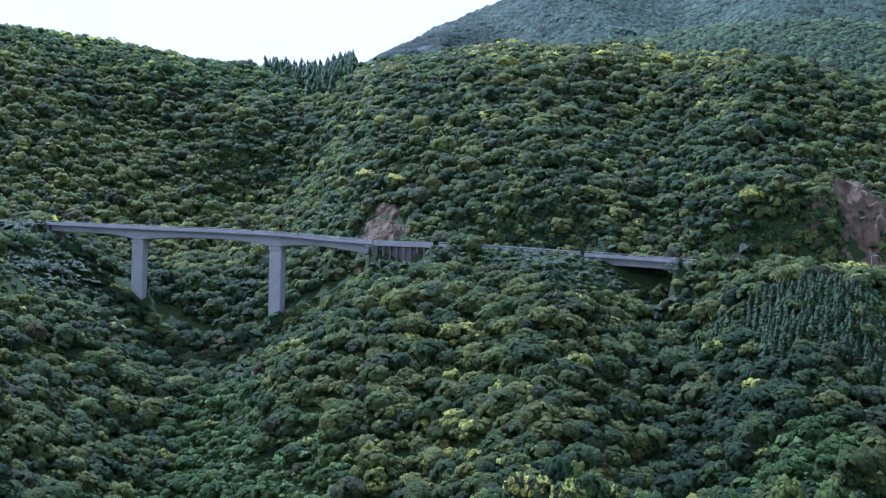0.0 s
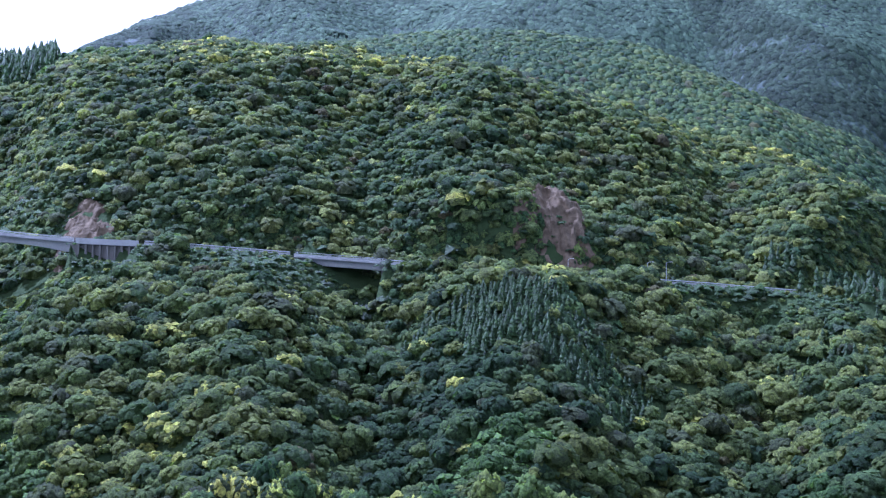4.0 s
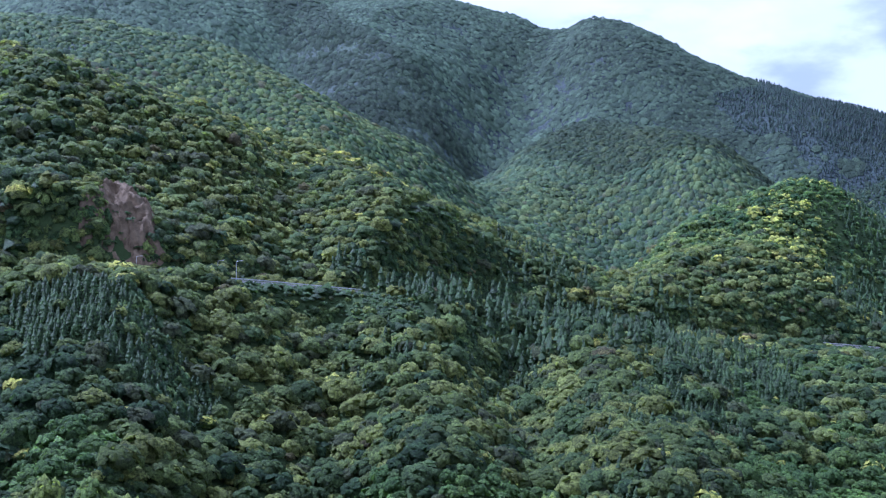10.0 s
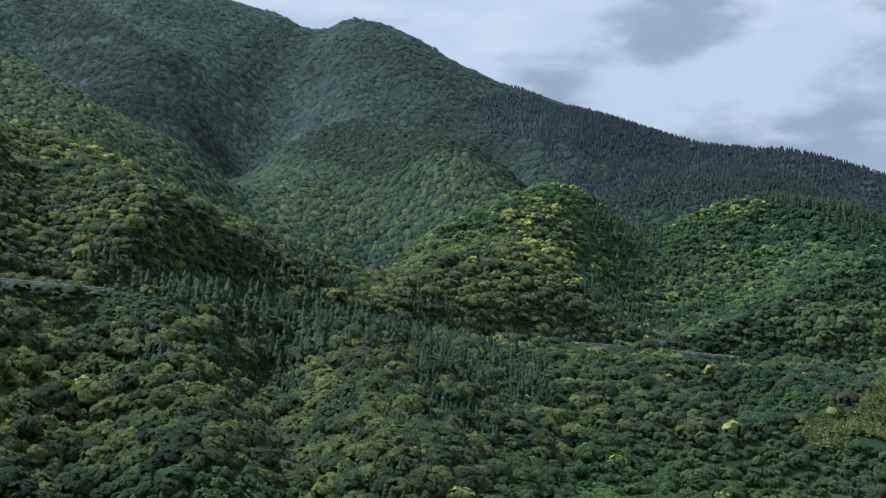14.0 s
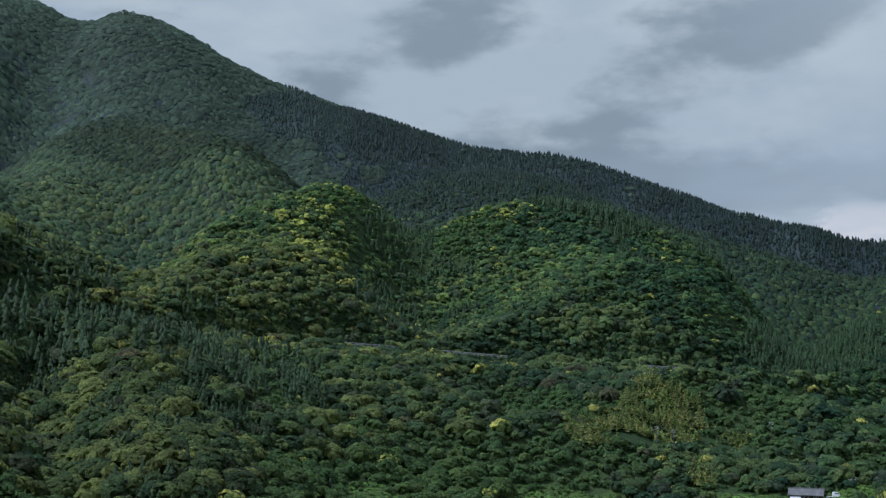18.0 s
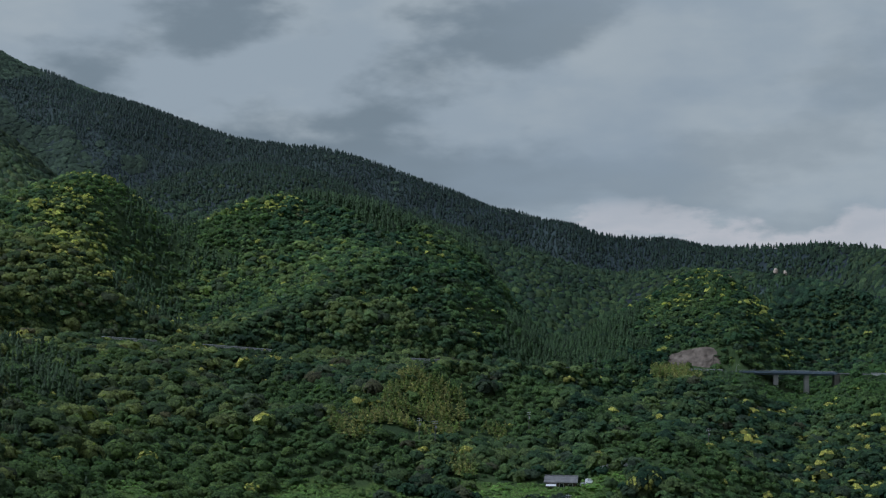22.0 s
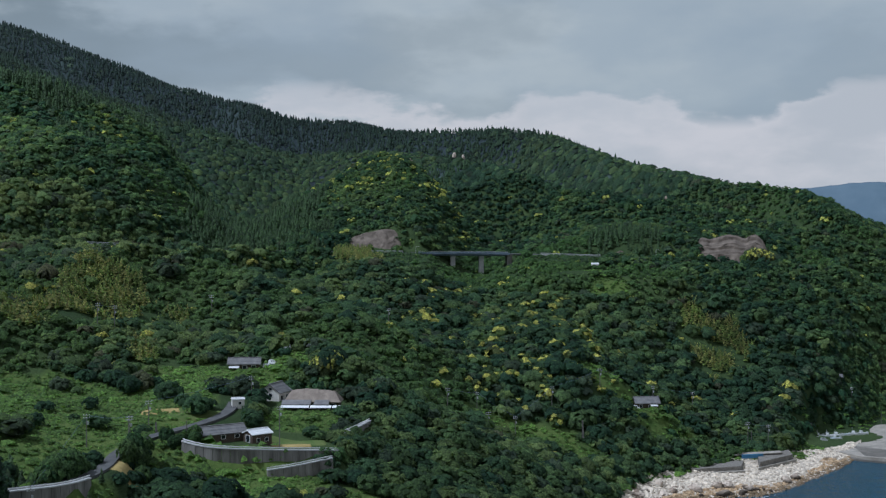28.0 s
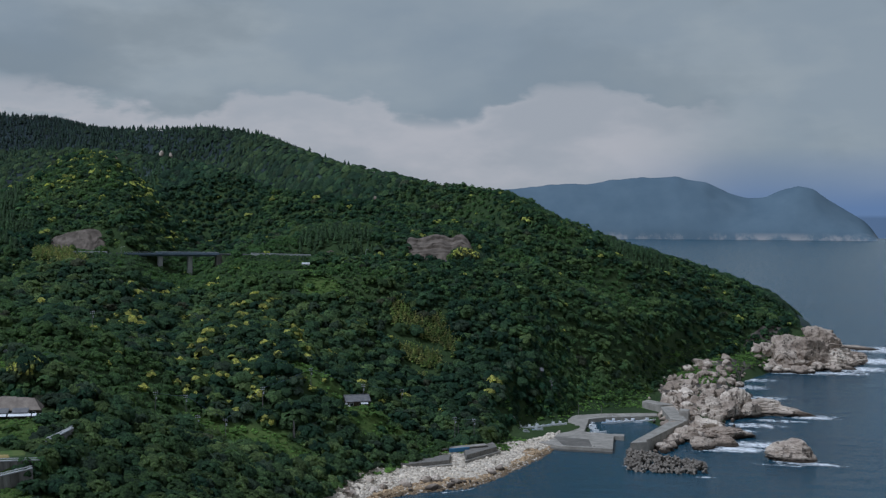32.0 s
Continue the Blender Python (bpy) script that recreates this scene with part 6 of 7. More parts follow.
ROCKS = [rock_mesh(k, 3, 0.72, 0.06) for k in range(9)]
BLOCKS = [rock_mesh(50 + k, 2, 0.85, 0.06) for k in range(8)]
CRAGS = [rock_mesh(20 + k, 5, 0.62, (0.1, 0.09, 0.07, 0.1, 0.08, 0.11, 0.1)[k]) for k in range(7)]
random.seed(11)


def rock(bearing, distance, wide, deep, high, z=None, turn=None, label="pale weathered granite boulder on the shore", kind=None, name="boulder"):
    ob = new(name, CRAGS[kind % 7] if kind is not None else (ROCKS[random.randrange(9)] if wide > 6 else BLOCKS[random.randrange(8)]))
    x, y = xy(bearing, distance)
    g = max(ground_at(x, y), 0.0) if z is None else z
    ob.matrix_world = Matrix.LocRotScale((x, y, g + high * 0.18), Euler((random.uniform(-0.2, 0.2), random.uniform(-0.2, 0.2), radians(-bearing) + (random.uniform(0, 6.28) if turn is None else radians(turn)))), Vector((wide / 2, deep / 2, high / 1.1)))
    return tagged(ob, label, "rock", "boulders on the shore")


# the islet and the larger masses
rock(104.1, 584, 23, 17, 13, 0, 4, "large rounded rock islet standing in the sea", 2, "rock_islet")
rock(103.75, 922, 58, 46, 44, 0, 10, "huge bare granite dome at the headland's tip", 4, "rock_headland")
rock(104.6, 920, 44, 30, 30, 0, 20, "huge bare granite dome at the headland's tip", 1, "rock_headland")
rock(104.8, 950, 54, 34, 36, 0, 0, "bare granite shoulder at the end of the woods", 0, "rock_headland")
rock(105.6, 952, 44, 30, 22, 0, 0, "bare granite shoulder at the end of the woods", 5, "rock_headland")
rock(106.3, 960, 44, 26, 13, -1, 0, "long granite ledge running out to sea", 3, "rock_ledge")
rock(105.4, 928, 44, 34, 19, -1, 0, "broad sloping granite ledge at the headland", 3, "rock_ledge")
rock(106.0, 940, 36, 22, 10, -1, 0, "low dark ledge washed by surf", 5, "rock_ledge")
rock(106.3, 925, 24, 10, 4, -0.6, 0, "low dark ledge washed by surf", 2, "rock_ledge")
rock(106.9, 1060, 40, 14, 5, -0.6, 0, "low dark ledge washed by surf", 6, "rock_ledge")
rock(103.0, 912, 26, 18, 12, 0, None, "broken granite mass under the woods", 0, "rock_crag")
rock(102.4, 908, 24, 18, 11, 0, None, "broken granite mass under the woods", 3, "rock_crag")
rock(101.75, 702, 22, 18, 20, 0, 30, "tall upright split granite crag", 7, "rock_crag")
rock(101.1, 690, 24, 22, 13, 0, None, "jointed granite mass behind the breakwater", 0, "rock_crag")
rock(102.8, 712, 34, 20, 12, -0.5, 0, "long jointed granite spit in the surf", 3, "rock_ledge")
rock(103.7, 712, 34, 15, 8, -0.5, 0, "long jointed granite spit in the surf", 6, "rock_ledge")
rock(104.4, 710, 22, 9, 4.5, -0.4, 0, "low granite skerry in the surf", 1, "rock_ledge")
rock(100.35, 604, 15, 12, 10, 0, 20, "big blocky boulder by the breakwater", 4, "rock_crag")
rock(101.3, 612, 14, 10, 6.5, -0.3, 0, "flat granite slab in the surf", 2, "rock_ledge")
rock(101.2, 634, 30, 18, 8, -0.5, 10, "sloping granite ledge lapped by surf", 5, "rock_ledge")
rock(101.9, 638, 20, 10, 5, -0.5, 0, "sloping granite ledge lapped by surf", 0, "rock_ledge")
rock(99.7, 622, 18, 16, 9, 0, None, "angular granite mass beside the breakwater", 1, "rock_crag")
rock(100.4, 640, 22, 18, 11, 0, None, "angular granite mass beside the breakwater", 8, "rock_crag")
rock(100.6, 866, 24, 18, 15, 1, None, "rounded boulder under the wooded slope", 2, "rock_crag")
rock(102.3, 700, 16, 14, 11, 0, None, "granite block among the crags", 8, "rock_crag")
for b, d, w in ((101.6, 800, 7), (101.9, 815, 9), (102.3, 775, 6), (102.7, 760, 5), (102.2, 880, 14), (102.7, 900, 18), (101.6, 872, 16), (101.2, 862, 12), (103.5, 902, 16), (105.9, 912, 14)):
    rock(b, d, w, w * 0.8, w * 0.5, -0.2, None, "dark wave-washed rock in the cove")
for k in range(46):  # boulders heaped against the seaward side of the breakwater
    t = k / 45
    w = random.choice((3, 4, 4, 5, 6))
    rock(98.35 + 1.75 * t + random.uniform(0, 0.35), 584 + 62 * t + random.uniform(0, 8), w * 1.3, w, w * 0.75, 0.2)
field = []
for _ in range(330):  # the boulder field between the breakwater and the cove
    b = random.uniform(98.7, 101.6)
    d = random.uniform(max(620, 620 + (b - 100) * 34), np.interp(b, [98, 99, 100, 101, 102], [730, 795, 845, 875, 895]))
    w = random.choice((1.8, 2, 2.5, 3, 3.5, 4, 5, 6, 7, 9))
    if w > 3.8:
        rock(b, d, w * 1.3, w, w * random.uniform(0.4, 0.85))
    else:
        field.append((*xy(b, d), w))
kinds = []
for me in BLOCKS:
    f = np.array([list(p.vertices) for p in me.polygons])
    kinds.append((np.array([list(v.co) for v in me.vertices]), f, np.zeros(len(f))))
fx, fy, fw = (np.array(c) for c in zip(*(field * 2)))
fx, fy = fx + rng.normal(size=len(fx)) * 5, fy + rng.normal(size=len(fx)) * 5
fw = fw * rng.uniform(0.5, 1.1, len(fx))
k = height(fx, fy) < 7
fx, fy, fw = fx[k], fy[k], fw[k]
v, f, c = stand(kinds, fx, fy, np.maximum(height(fx, fy), -0.3) + 0.3 * fw, fw * 0.6, fw * 0.8, np.ones((len(fx), 3)))
tagged(new("small_boulders", tri_mesh("small_boulders", v, f, M_ROCK, None, False)), "pale granite blocks heaped on the rocky shore", "rocks", kind="stuff")
for _ in range(60):
    b = random.uniform(101.6, 103.6)
    w = random.choice((3, 4, 5, 7, 9))
    d = np.interp(b, [101.6, 102, 103, 104], [878, 885, 912, 912]) + random.uniform(-20, -6)
    if ground_at(*xy(b, d)) < 6:
        rock(b, d, w * 1.3, w, w * 0.6)
for _ in range(44):
    b = random.uniform(102.5, 105.2)
    w = random.choice((5, 6, 8, 10))
    rock(b, random.uniform(893, 914), w * 1.4, w, w * 0.75)
for _ in range(36):  # larger stones on the near beach
    b = random.uniform(84.6, 92)
    w = random.choice((2.2, 3, 4, 5))
    rock(b, np.interp(b, [84.4, 86.9, 90.9, 93.4], [476, 493, 511, 561]) + random.uniform(0, 16), w * 1.4, w, w * 0.6, None, None, "large rounded boulder on the stony beach")
for b, d, w in ((74.9, 1120, 6), (76.8, 1130, 7), (77.2, 1125, 6), (77.0, 1145, 5), (83.2, 1010, 5), (82.9, 1015, 5), (86.0, 965, 5)):
    tagged(rock(b, d, w * 0.7, w * 0.6, w * 0.6, ground_at(*xy(b, d)) + 3.6, None, "pale boulder showing among the trees of the ridge"), group="boulders on the ridge")

# bed rock between the boulders
u, v = np.meshgrid(np.linspace(98.3, 103.9, 80), np.linspace(0, 1, 70), indexing="ij")
lo = np.interp(u, [row[0] for row in SHORE], [row[1] for row in SHORE]) - 5
hi = np.interp(u, [row[0] for row in FOOT], [row[1] for row in FOOT]) + 9
dd = lo + (hi - lo) * v
X, Y = dd * np.sin(np.radians(u)), dd * np.cos(np.radians(u))
edge = np.minimum(np.minimum(v, 1 - v) * 12, np.minimum(u - 98.3, 103.9 - u) * 2.5)
Z = height(X, Y) + 1.2 * np.clip(edge, 0, 1) - 1.2 + 2.4 * fbm(X, Y, 14, 4, 77) * np.clip(edge, 0, 1)
tagged(new("rock_shelf", grid_mesh("rock_shelf", X, Y, Z, M_SHELF, False)), "rough granite shelf under the boulders", "rock", kind="structure")

# stony beach
rngb = np.random.default_rng(19)


def stones(count, b0, b1, width, size, label, name, material, inner=0.0):
    b = rngb.uniform(b0, b1, count)
    d = np.interp(b, [84.4, 86.9, 90.9, 93.4, 94.3, 94.9], [470, 490, 508, 559, 594, 640]) + inner + rngb.uniform(0, 1, count) * np.interp(b, [84, 87, 91, 94], [22, 38, 62, 45]) * width
    x, y = d * np.sin(np.radians(b)), d * np.cos(np.radians(b))
    z = height(x, y)
    keep = (z > -0.5) & (z < 6.5)
    x, y, z = x[keep], y[keep], z[keep]
    kinds = []
    for _ in range(8):
        bm = bmesh.new()
        bmesh.ops.create_icosphere(bm, subdivisions=1, radius=1.0)
        v = np.array([list(q.co) for q in bm.verts]) * (1, 0.8, 0.6) * rngb.uniform(0.75, 1.2, (len(bm.verts), 1))
        f = np.array([[q.index for q in face.verts] for face in bm.faces])
        bm.free()
        v, f = v[: len(v)], f[f[:, 0] > -1]
        kinds.append((v, f[v[f].mean(1)[:, 2] > -0.35], np.zeros((v[f].mean(1)[:, 2] > -0.35).sum())))
    r = rngb.lognormal(0, 0.4, len(x)) * size
    tint = np.array([0.66, 0.575, 0.46]) * rngb.uniform(0.5, 1.15, (len(x), 1)) * np.where((z < 1.1 + 0.8 * fbm(x, y, 12, 2, 9))[:, None], (0.64, 0.53, 0.39), (1, 1, 1)) * np.where(z < 0.5, 0.5, 1.0)[:, None]
    v, f, c = stand(kinds, x, y, z + r * 0.15, r, r, tint)
    tagged(new(name, tri_mesh(name, v, f, material, c, False)), label, "stones", kind="stuff")


def stone_material():
    n = Nodes("beach_stones", 0.9, 0.2)
    c = n.mix(0.5, n.attribute("tint").outputs["Color"], n.mix(n.noise(1.5, 5, 0.7), (0.5, 0.5, 0.5), (1.4, 1.4, 1.4)), "MULTIPLY")
    n.colour(c).bump(n.noise(2.5, 4), 0.5, 0.1)
    return n.mat


M_STONES = stone_material()
stones(12500, 84.3, 93.9, 1.0, 0.45, "pale grey and ochre stones of the beach", "beach_stones", M_STONES)

# sand and shingle under the stones
u, v = np.meshgrid(np.linspace(83.6, 94.2, 90), np.linspace(0, 1, 16), indexing="ij")
shore_d = np.interp(u, [83.6, 84.4, 86.9, 90.9, 93.4, 94.3, 95.2], [448, 462, 483, 500, 551, 586, 650])
dd = shore_d + v * np.interp(u, [84, 87, 91, 94], [36, 48, 72, 50])
BX, BY = dd * np.sin(np.radians(u)), dd * np.cos(np.radians(u))
tagged(new("beach", grid_mesh("beach", BX, BY, height(BX, BY) + 0.12 - 0.5 * (v > 0.97), M_PEBBLE)), "bed of pale shingle along the shore", "beach", kind="structure")


# ---- harbour ----
def slab(name, label, rows, z0, z1, material=None, parent=None, category="quay", taper=1.0):
    bm = prism([xy(b, d) for b, d in rows], z0, z1, taper)
    bmesh.ops.bevel(bm, geom=bm.edges[:], offset=0.12, segments=1, affect="EDGES")
    ob = part(name, bm, material or M_PIER, parent, label)
    return ob if parent is not None else tagged(ob, label, category)


M_PIER = mottled("harbour_concrete", (0.20, 0.182, 0.155), (0.38, 0.35, 0.30), 0.25, 0.9, 0.25, 0.5, 0.04, 1.2)
M_PIER_DARK = mottled("stained_slipway", (0.10, 0.092, 0.08), (0.19, 0.175, 0.15), 0.2, 0.9, 0.25, 0.3, 0.02, 1.5)
quay = thing("slipway", "broad sloping concrete slipway and quay", "quay", Matrix())
slab("apron", "", [(91.9, 608), (94.2, 588.5), (96.5, 584), (96.55, 622), (95.3, 627), (94.5, 634), (92.6, 628)], -3, 2.0, None, quay)
slab("ramp", "dark stained concrete ramp", [(94.35, 589.5), (95.6, 588), (95.45, 606), (93.9, 612)], 1.9, 2.12, M_PIER_DARK, quay)
slab("ramp_kerb", "", [(95.65, 588), (95.72, 588), (95.55, 610), (95.48, 610)], 1.9, 2.3, None, quay)
slab("jetty", "", [(96.5, 617), (97.0, 616.5), (97.0, 622), (96.5, 623)], -3, 2.1, None, quay)
slab("step", "", [(91.9, 608.2), (94.2, 588.7), (96.5, 584.2), (96.5, 582.4), (94.15, 586.6), (91.8, 605.6)], -3, 0.9, M_PIER_DARK, quay)
back = thing("harbour_quay", "curved concrete quay closing the boat basin", "quay", Matrix())
slab("quay_side", "", [(94.5, 634.3), (95.25, 627.3), (95.45, 664), (94.55, 668)], -3, 2.1, None, back)
slab("quay_back", "", [(94.55, 668.3), (95.45, 664.3), (96.2, 672), (98.55, 681), (98.5, 690), (96.0, 683), (94.9, 676)], -3, 2.1, None, back)
mole = thing("breakwater", "massive concrete breakwater wall sheltering the harbour", "breakwater", Matrix())
slab("outer_arm", "", [(97.25, 585), (98.05, 588), (99.75, 646), (99.0, 650)], -4, 4.8, None, mole)
slab("parapet", "", [(97.95, 588), (98.05, 588.2), (99.74, 646), (99.62, 646.5)], 4.75, 6.0, None, mole)
slab("elbow", "", [(99.0, 650.3), (99.75, 646.3), (99.1, 694), (98.55, 690)], -3, 5.4, None, mole)
slab("inner_arm", "", [(97.75, 702), (98.55, 690.5), (99.1, 694.5), (98.0, 709)], -2, 6.2, None, mole)
slab("pillar", "", [(99.35, 663), (99.75, 661), (99.8, 667), (99.4, 669)], -1, 8.0, None, mole)

# the sea wall with a small blue bridge over the stream
wall = thing("sea_wall", "sloping weathered stone sea wall behind the beach", "sea wall", Matrix())
slab("revetment", "", [(86.9, 522), (89.4, 534), (89.5, 548), (87.3, 541)], -1, 5.6, M_STONE, wall, taper=0.9)
slab("revetment", "", [(90.0, 540), (91.5, 562), (91.3, 574), (89.9, 553)], -1, 6.2, M_STONE, wall, taper=0.9)
slab("coping", "", [(86.8, 521), (89.45, 533), (89.45, 534.6), (86.8, 522.6)], 0, 4.0, M_PIER, wall)
slab("coping", "", [(90.0, 539), (91.55, 561), (91.5, 562.6), (90.0, 540.6)], 0, 4.2, M_PIER, wall)
foot = thing("footbridge", "small blue girder bridge over a stream mouth", "bridge", Matrix())
slab("deck", "", [(88.6, 548), (91.0, 560), (90.9, 564), (88.55, 552)], 6.6, 7.1, M_PIER, foot)
slab("girder", "blue steel girder", [(89.3, 549.5), (90.2, 554), (90.2, 554.5), (89.3, 550)], 5.6, 7.3, M_BLUE, foot)
for b, d in ((88.8, 549.5), (89.3, 552), (90.3, 557), (90.8, 559.5)):
    slab("abutment", "", [(b - 0.1, d), (b + 0.1, d + 1), (b + 0.1, d + 5), (b - 0.1, d + 4)], -1, 6.59, M_OLD_CONCRETE, foot)


def tetrapod_mesh():
    bm = bmesh.new()
    for d in ((0, 0, 1), (0.943, 0, -0.333), (-0.471, 0.816, -0.333), (-0.471, -0.816, -0.333)):
        limb = tube([(0, 0, 0), tuple(0.55 * c for c in d), tuple(c for c in d)], [0.42, 0.4, 0.28], 7)
        me = bpy.data.meshes.new("limb")
        limb.to_mesh(me)
        limb.free()
        bm.from_mesh(me)
        bpy.data.meshes.remove(me)
    out = bpy.data.meshes.new("tetrapod")
    bm.to_mesh(out)
    bm.free()
    out.materials.append(M_TETRA)
    return out


M_TETRA = mottled("tetrapod_concrete", (0.10, 0.086, 0.07), (0.27, 0.235, 0.195), 0.25, 0.9, 0.25, 0.5, 0.05, 1.2)
TETRA = tetrapod_mesh()
for _ in range(240):
    t = random.random()
    b = 97.1 + 3.3 * t + random.uniform(-0.12, 0.12)
    mid, half = 566 - 18 * t + 4 * t * t, 21 - 11 * t
    off = random.uniform(-1, 1)
    ob = new("tetrapod", TETRA)
    x, y = xy(b, mid + off * half)
    up = (1 - off * off) * (3.8 - 1.4 * t) * random.uniform(0.3, 1.1) + 0.2
    ob.matrix_world = Matrix.LocRotScale((x, y, up), Euler([random.uniform(0, 6.28) for _ in range(3)]), Vector((1.45, 1.45, 1.45)))
    tagged(ob, "dark weathered concrete tetrapod piled before the breakwater", "tetrapod", "tetrapods by the breakwater")


def boat(bearing, distance, turn, length, z=0.0, cabin=True):
    t = thing("boat", "small white fishing boat " + ("moored in the basin" if z < 1 else "drawn up on the quay"), "boat", spot(bearing, distance, z, turn), "fishing boats")
    bm = bmesh.new()
    rings = []
    for k in range(9):
        u = k / 8
        w = length * 0.15 * (1 - max(0, (u - 0.45) / 0.55) ** 2.2) + 0.02
        sheer = 0.75 + 0.5 * u * u
        x = (u - 0.5) * length
        rings.append([bm.verts.new((x, s * w * f, h)) for s, f, h in ((-1, 1, sheer), (-1, 0.8, -0.05), (0, 0, -0.35 + 0.3 * u), (1, 0.8, -0.05), (1, 1, sheer))])
    for a, b in zip(rings[:-1], rings[1:]):
        for i in range(4):
            bm.faces.new((a[i], a[i + 1], b[i + 1], b[i]))
    bm.faces.new(rings[0])
    bmesh.ops.recalc_face_normals(bm, faces=bm.faces)
    part("hull", bm, M_HULL, t)
    part("deck", prism([((k / 8 - 0.5) * length, s * (length * 0.14 * (1 - max(0, (k / 8 - 0.45) / 0.55) ** 2.2))) for s, ks in ((-1, range(9)), (1, range(8, -1, -1))) for k in ks], 0.5, 0.6), M_BLUE if random.random() < 0.3 else M_PLASTER, t)
    if cabin:
        c = part("cabin", block(-length * 0.12, 0, 0.6, length * 0.22, length * 0.17, 1.35, 0.06), M_HULL, t)
        part("window", block(-length * 0.12, 0, 1.35, length * 0.225, length * 0.13, 0.35, 0), M_GLASS, c)
        part("mast", tube([(-length * 0.2, 0, 1.9), (-length * 0.2, 0, 3.6)], 0.05, 6), M_STEEL, t)
    part("rail", tube([(length * 0.2, -length * 0.11, 0.9), (length * 0.3, -length * 0.09, 1.35), (length * 0.47, 0, 1.7), (length * 0.3, length * 0.09, 1.35), (length * 0.2, length * 0.11, 0.9)], 0.04, 5), M_STEEL, t)


for b, d, turn, n, z in ((96.35, 664, 4, 8, 0), (96.6, 668, -8, 7, 0), (97.15, 669, 10, 7, 0), (97.45, 670, -15, 8, 0), (98.05, 674, 8, 7.5, 0), (95.55, 648, -70, 7, 0), (95.75, 640, -75, 7, 0), (95.9, 634, 8, 7.5, 0), (95.65, 655, -65, 6.5, 0),
                         (92.9, 633, 18, 6, 2.0), (93.25, 636, 15, 6.5, 2.0), (93.6, 639, 22, 6, 2.0), (93.95, 642, 12, 6.5, 2.0), (94.25, 644, 20, 6, 2.0), (93.2, 627, 10, 5.5, 2.0), (92.5, 630, 25, 5, 2.3)):
    boat(b, d, turn, n, z, random.random() < 0.75)
car(92.4, 624, 20, M_HULL, 2.05)
car(92.7, 620, -10, M_STEEL, 2.05)


# ---- surf ----
def foam_material():
    n = Nodes("sea_foam", 0.7, 0.3)
    n.colour((0.78, 0.80, 0.81))
    edge = n.attribute("tint").outputs["Fac"]
    lace = n.noise(0.22, 7, 0.75)
    fine = n.noise(0.8, 4, 0.7)
    m = n.add("ShaderNodeMath")
    m.operation = "MULTIPLY_ADD"
    n.link(fine, m.inputs[0])
    m.inputs[1].default_value = 0.35
    n.link(lace, m.inputs[2])
    k = n.add("ShaderNodeMath")
    k.operation = "MULTIPLY_ADD"
    n.link(edge, k.inputs[0])
    k.inputs[1].default_value = 0.5
    n.link(m.outputs[0], k.inputs[2])
    n.link(n.ramp(k.outputs[0], 0.98, 1.2), n.bsdf.inputs["Alpha"])
    return n.mat


M_FOAM = foam_material()


def surf(bearing, distance, half_r, half_t, strength=0.85, shear=0.0):
    """A patch of broken white water that thins out towards its rim."""
    u, v = np.meshgrid(np.linspace(-1, 1, 17), np.linspace(-1, 1, 33), indexing="ij")
    a = math.radians(bearing)
    cx, cy = xy(bearing, distance)
    r, t = u * half_r + shear * v * half_r, v * half_t
    X, Y = cx + r * math.sin(a) + t * math.cos(a), cy + r * math.cos(a) - t * math.sin(a)
    me = grid_mesh("surf", X, Y, np.full_like(X, 0.09 + 0.01 * (len(bpy.data.meshes) % 7)), M_FOAM)
    at = me.attributes.new("tint", "FLOAT_COLOR", "POINT")
    w = np.clip(1 - u * u - v * v, 0, 1) ** 0.7 * strength
    at.data.foreach_set("color", np.repeat(w.reshape(-1, 1), 4, 1).astype(np.float32).ravel())
    tagged(new("surf", me), "white foam of waves breaking round the rocks", "surf", kind="stuff")


for row in ((104.6, 578, 9, 22), (105.3, 577, 6, 16), (103.8, 571, 4, 18, 0.7), (101.9, 604, 11, 20, 1.0), (102.6, 618, 12, 24, 0.95), (101.3, 598, 5, 18), (103.2, 628, 8, 20, 0.6), (102.5, 672, 11, 22, 0.9), (101.9, 655, 9, 18, 0.8),
            (103.6, 690, 6, 24), (104.9, 706, 10, 22, 0.95), (105.3, 712, 7, 18, 0.7), (102.9, 735, 6, 20, 0.7), (102.6, 770, 14, 30, 0.85), (102.0, 815, 18, 26, 0.85), (102.4, 850, 14, 30, 0.8), (103.0, 893, 9, 34), (104.4, 892, 9, 36), (105.9, 900, 12, 34, 0.9), (106.7, 930, 22, 34, 1.0), (107.3, 980, 30, 40, 1.0), (107.6, 1060, 40, 44, 0.9), (106.4, 910, 10, 24, 0.8),
            (98.6, 560, 8, 12, 0.3), (100.4, 538, 3, 8, 0.8), (97.2, 556, 3, 5, 0.8), (103.4, 780, 8, 24, 0.5), (99.9, 596, 3, 8, 0.7)):
    surf(*row)


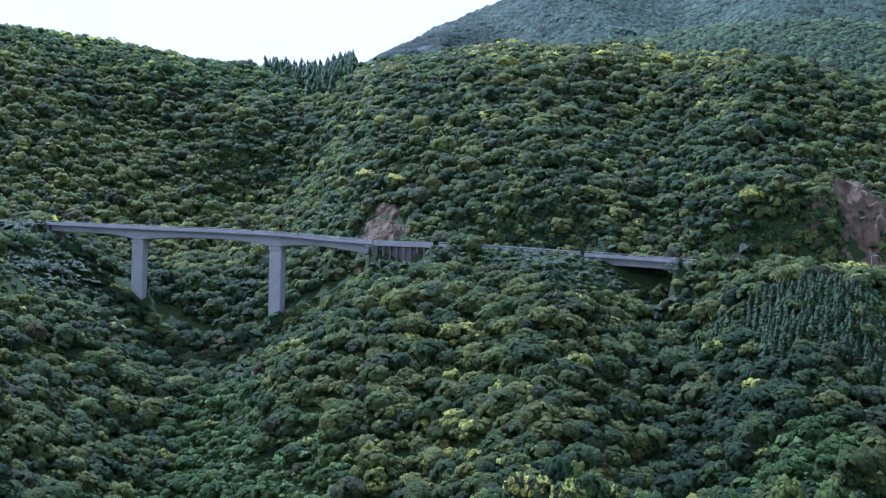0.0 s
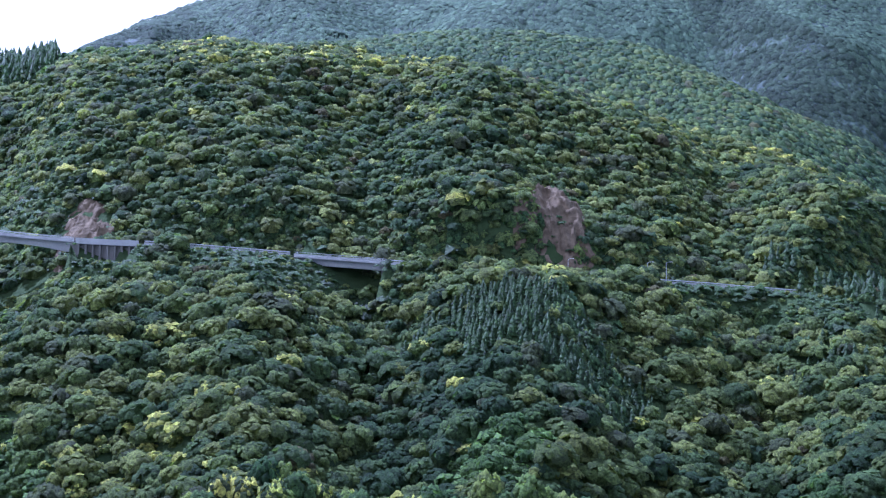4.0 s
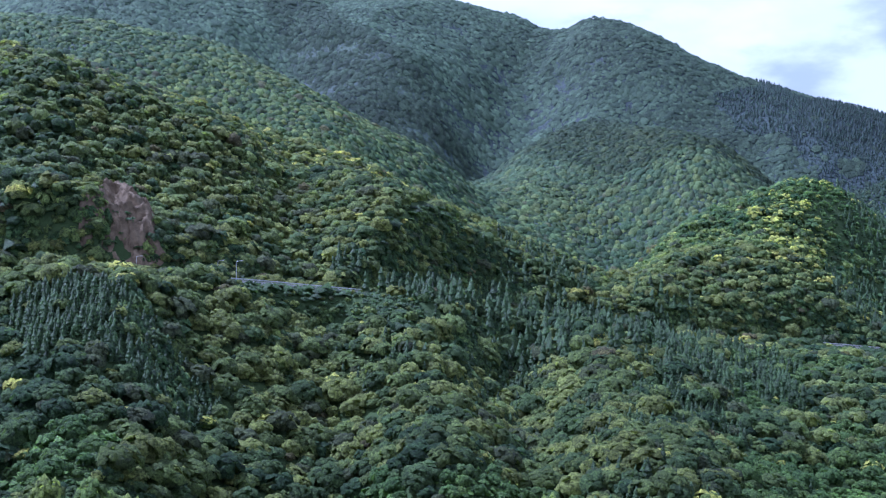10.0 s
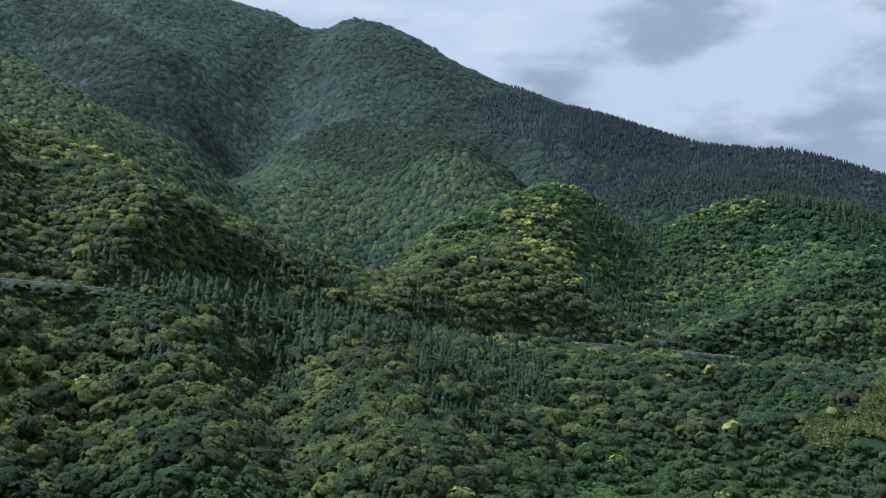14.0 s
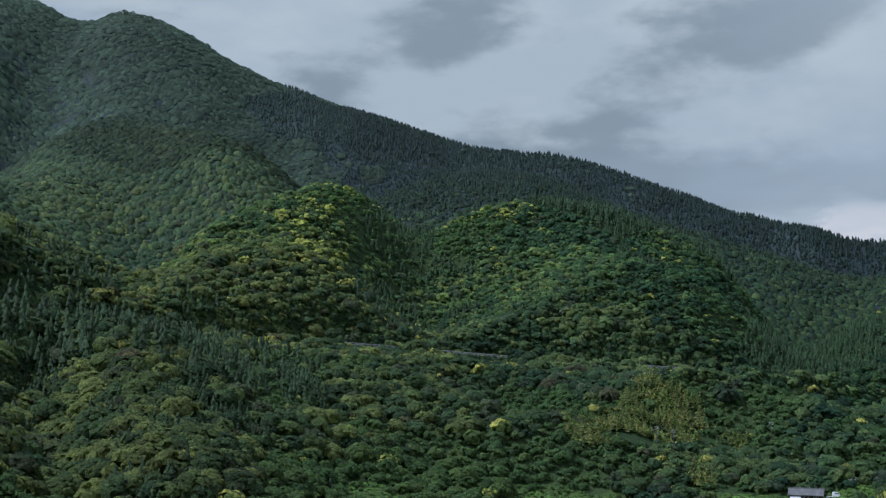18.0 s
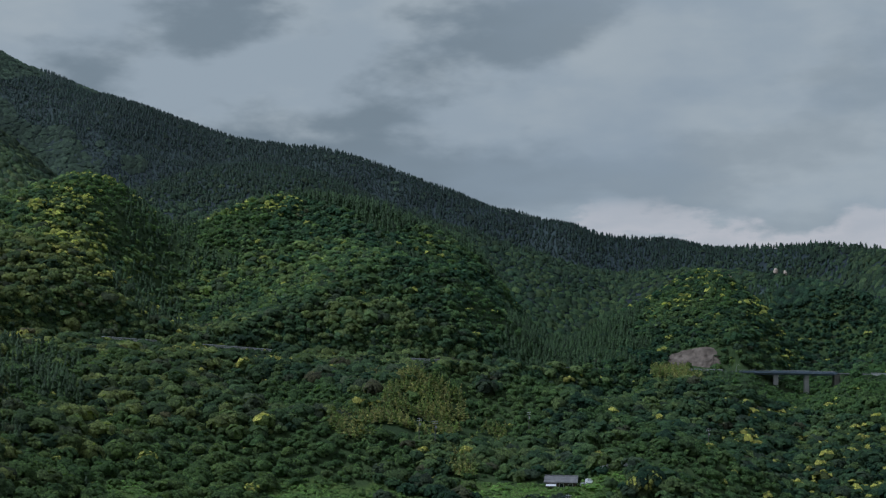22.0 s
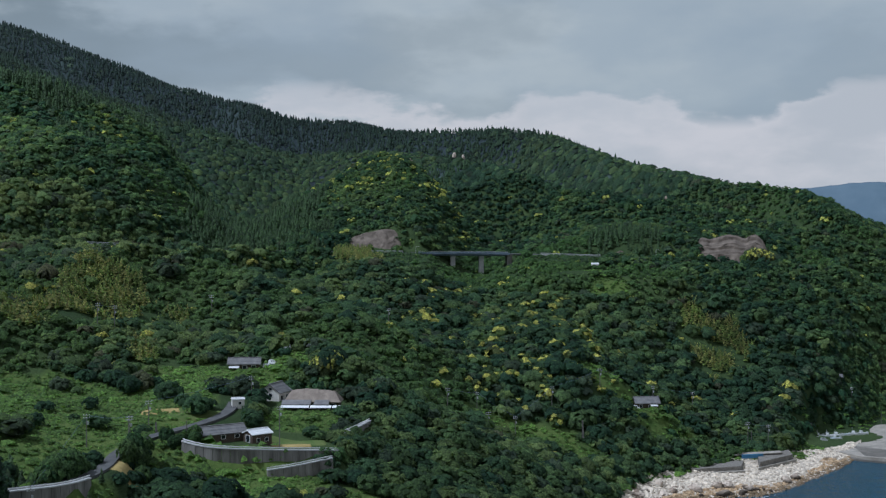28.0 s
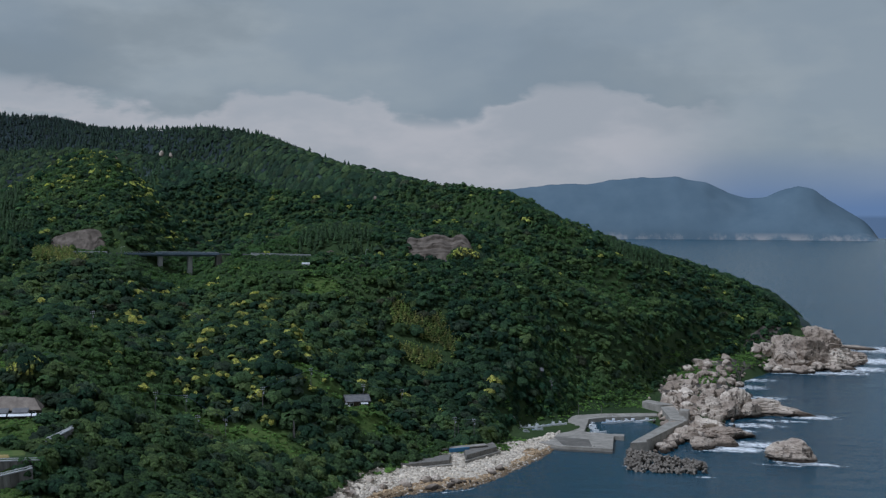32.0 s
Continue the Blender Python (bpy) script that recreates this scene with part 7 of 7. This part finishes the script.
def foam_band(b0, b1, count, off, wide, strength, far=700):
    """A ragged line of foam along the water's edge of the beach."""
    b = np.linspace(b0, b1, count)
    rr = np.arange(440, far, 1.0)
    edge = np.array([rr[np.argmax(height(rr * math.sin(q), rr * math.cos(q)) > 0.1)] for q in np.radians(b)])
    edge = np.convolve(np.pad(edge, 3, "edge"), np.ones(7) / 7, "valid")
    U, V = np.meshgrid(b, np.linspace(-1, 1, 7), indexing="ij")
    D = edge[:, None] - off + V * wide * (1 + 0.7 * fbm(U * 40, U * 0, 30, 3, 5))
    me = grid_mesh("surf", D * np.sin(np.radians(U)), D * np.cos(np.radians(U)), np.full_like(D, 0.17), M_FOAM)
    w = (1 - V * V) * strength * (0.75 + 0.6 * fbm(U * 40, U * 3, 25, 3, 6))
    me.attributes.new("tint", "FLOAT_COLOR", "POINT").data.foreach_set("color", np.repeat(w.reshape(-1, 1), 4, 1).astype(np.float32).ravel())
    tagged(new("surf", me), "thin ragged line of foam along the stony beach", "surf", kind="stuff")


foam_band(84.6, 93.8, 150, 1.0, 2.4, 0.85)
foam_band(87.5, 93.2, 120, 7.0, 1.6, 0.7)


# ---- the far shore across the bay ----
def headland_material():
    n = Nodes("far_headland", 1.0, 0.0)
    sep = n.add("ShaderNodeSeparateXYZ")
    geo = n.add("ShaderNodeNewGeometry")
    n.link(geo.outputs["Position"], sep.inputs[0])
    cliffs = n.ramp(n.noise(0.012, 4, 0.7), 0.45, 0.6)
    low = n.ramp(sep.outputs[2], 26, 6)
    both = n.add("ShaderNodeMath")
    both.operation = "MULTIPLY"
    n.link(cliffs, both.inputs[0]), n.link(low, both.inputs[1])
    # haze of the bay painted into the base colour as blue-grey
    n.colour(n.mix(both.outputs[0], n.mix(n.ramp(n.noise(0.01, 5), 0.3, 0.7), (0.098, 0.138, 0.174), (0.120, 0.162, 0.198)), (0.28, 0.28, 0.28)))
    return n.mat


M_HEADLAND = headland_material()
# bearing and summit height of the ridge
CAPE = [(84, 120), (88, 150), (91.9, 171), (94.5, 190), (96.3, 204), (98, 214), (99.2, 219), (100.4, 196), (101.4, 158), (102.3, 140), (103, 150), (103.6, 172), (104.2, 186), (104.9, 172), (105.6, 128), (106.3, 88), (106.9, 58), (107.25, 30), (107.5, 0)]
u, v = np.meshgrid(np.linspace(84, 107.5, 160), np.linspace(0, 1, 26), indexing="ij")
top = np.interp(u, [c[0] for c in CAPE], [c[1] for c in CAPE])
dd = 4560 + 300 * v
X, Y = dd * np.sin(np.radians(u)), dd * np.cos(np.radians(u))
Z = top * np.minimum(1, (v / 0.85)) ** 0.75 * (v < 0.9) + fbm(X, Y, 90, 4, 60) * 9 * np.minimum(1, v * 5) * np.clip(top / 60, 0, 1) - 3 + 8 * (v > 0.02)
tagged(new("backdrop", grid_mesh("headland", X, Y, Z, M_HEADLAND)), "mountainous headland far across the bay, blue with painted haze", "headland", kind="structure")

# clumps of trees along the lane
random.seed(23)
for k in range(42):
    b, d, s = (random.uniform(61.9, 63.4), random.uniform(322, 345), random.uniform(0.6, 1.0)) if k > 25 else (random.uniform(58.9, 61.3), random.uniform(306, 318), random.uniform(0.8, 1.3)) if k < 16 else (random.uniform(63.9, 65.5), random.uniform(350, 357), random.uniform(0.5, 0.8))
    x, y = xy(b, d)
    if line_gap(np.array([x]), np.array([y]), LANE)[0][0] < 2.6:
        continue
    crown, trunk, blooming, shade = KINDS[random.choice((0, 1, 2, 7, 8, 9))]
    t = new("tree")
    t.matrix_world = Matrix.LocRotScale((x, y, ground_at(x, y)), Euler((0, 0, b * 9)), Vector((s, s, s)))
    tagged(t, "dense dark green tree beside the lane to the hamlet", "tree", "trees along the lane")
    for name, me in (("crown", crown), ("trunk", trunk)):
        new(name, me).parent = t

# single trees above the hamlet and about the cuttings
for b, d, k, s in ((71.1, 424, 6, 1.3), (71.5, 425, 13, 1.1), (70.8, 426, 13, 0.9), (89.55, 766, 6, 1.3), (89.8, 768, 13, 1.5), (90.1, 769, 6, 1.4), (90.4, 768, 13, 1.2), (89.3, 763, 3, 0.8), (87.3, 763, 9, 0.9), (87.9, 763, 2, 0.6), (73.1, 745, 10, 0.8), (75.0, 757, 4, 0.9), (74.4, 750, 3, 0.7)):
    crown, trunk, blooming, shade = KINDS[k]
    t = new("tree")
    x, y = xy(b, d)
    t.matrix_world = Matrix.LocRotScale((x, y, ground_at(x, y)), Euler((0, 0, b * 7)), Vector((s, s, s)))
    tagged(t, "bushy tree " + ("in yellow blossom" if blooming else "with green leaves") + " on the wooded slope", "tree", "single trees on the slope")
    for name, me in (("crown", crown), ("trunk", trunk)):
        new(name, me).parent = t
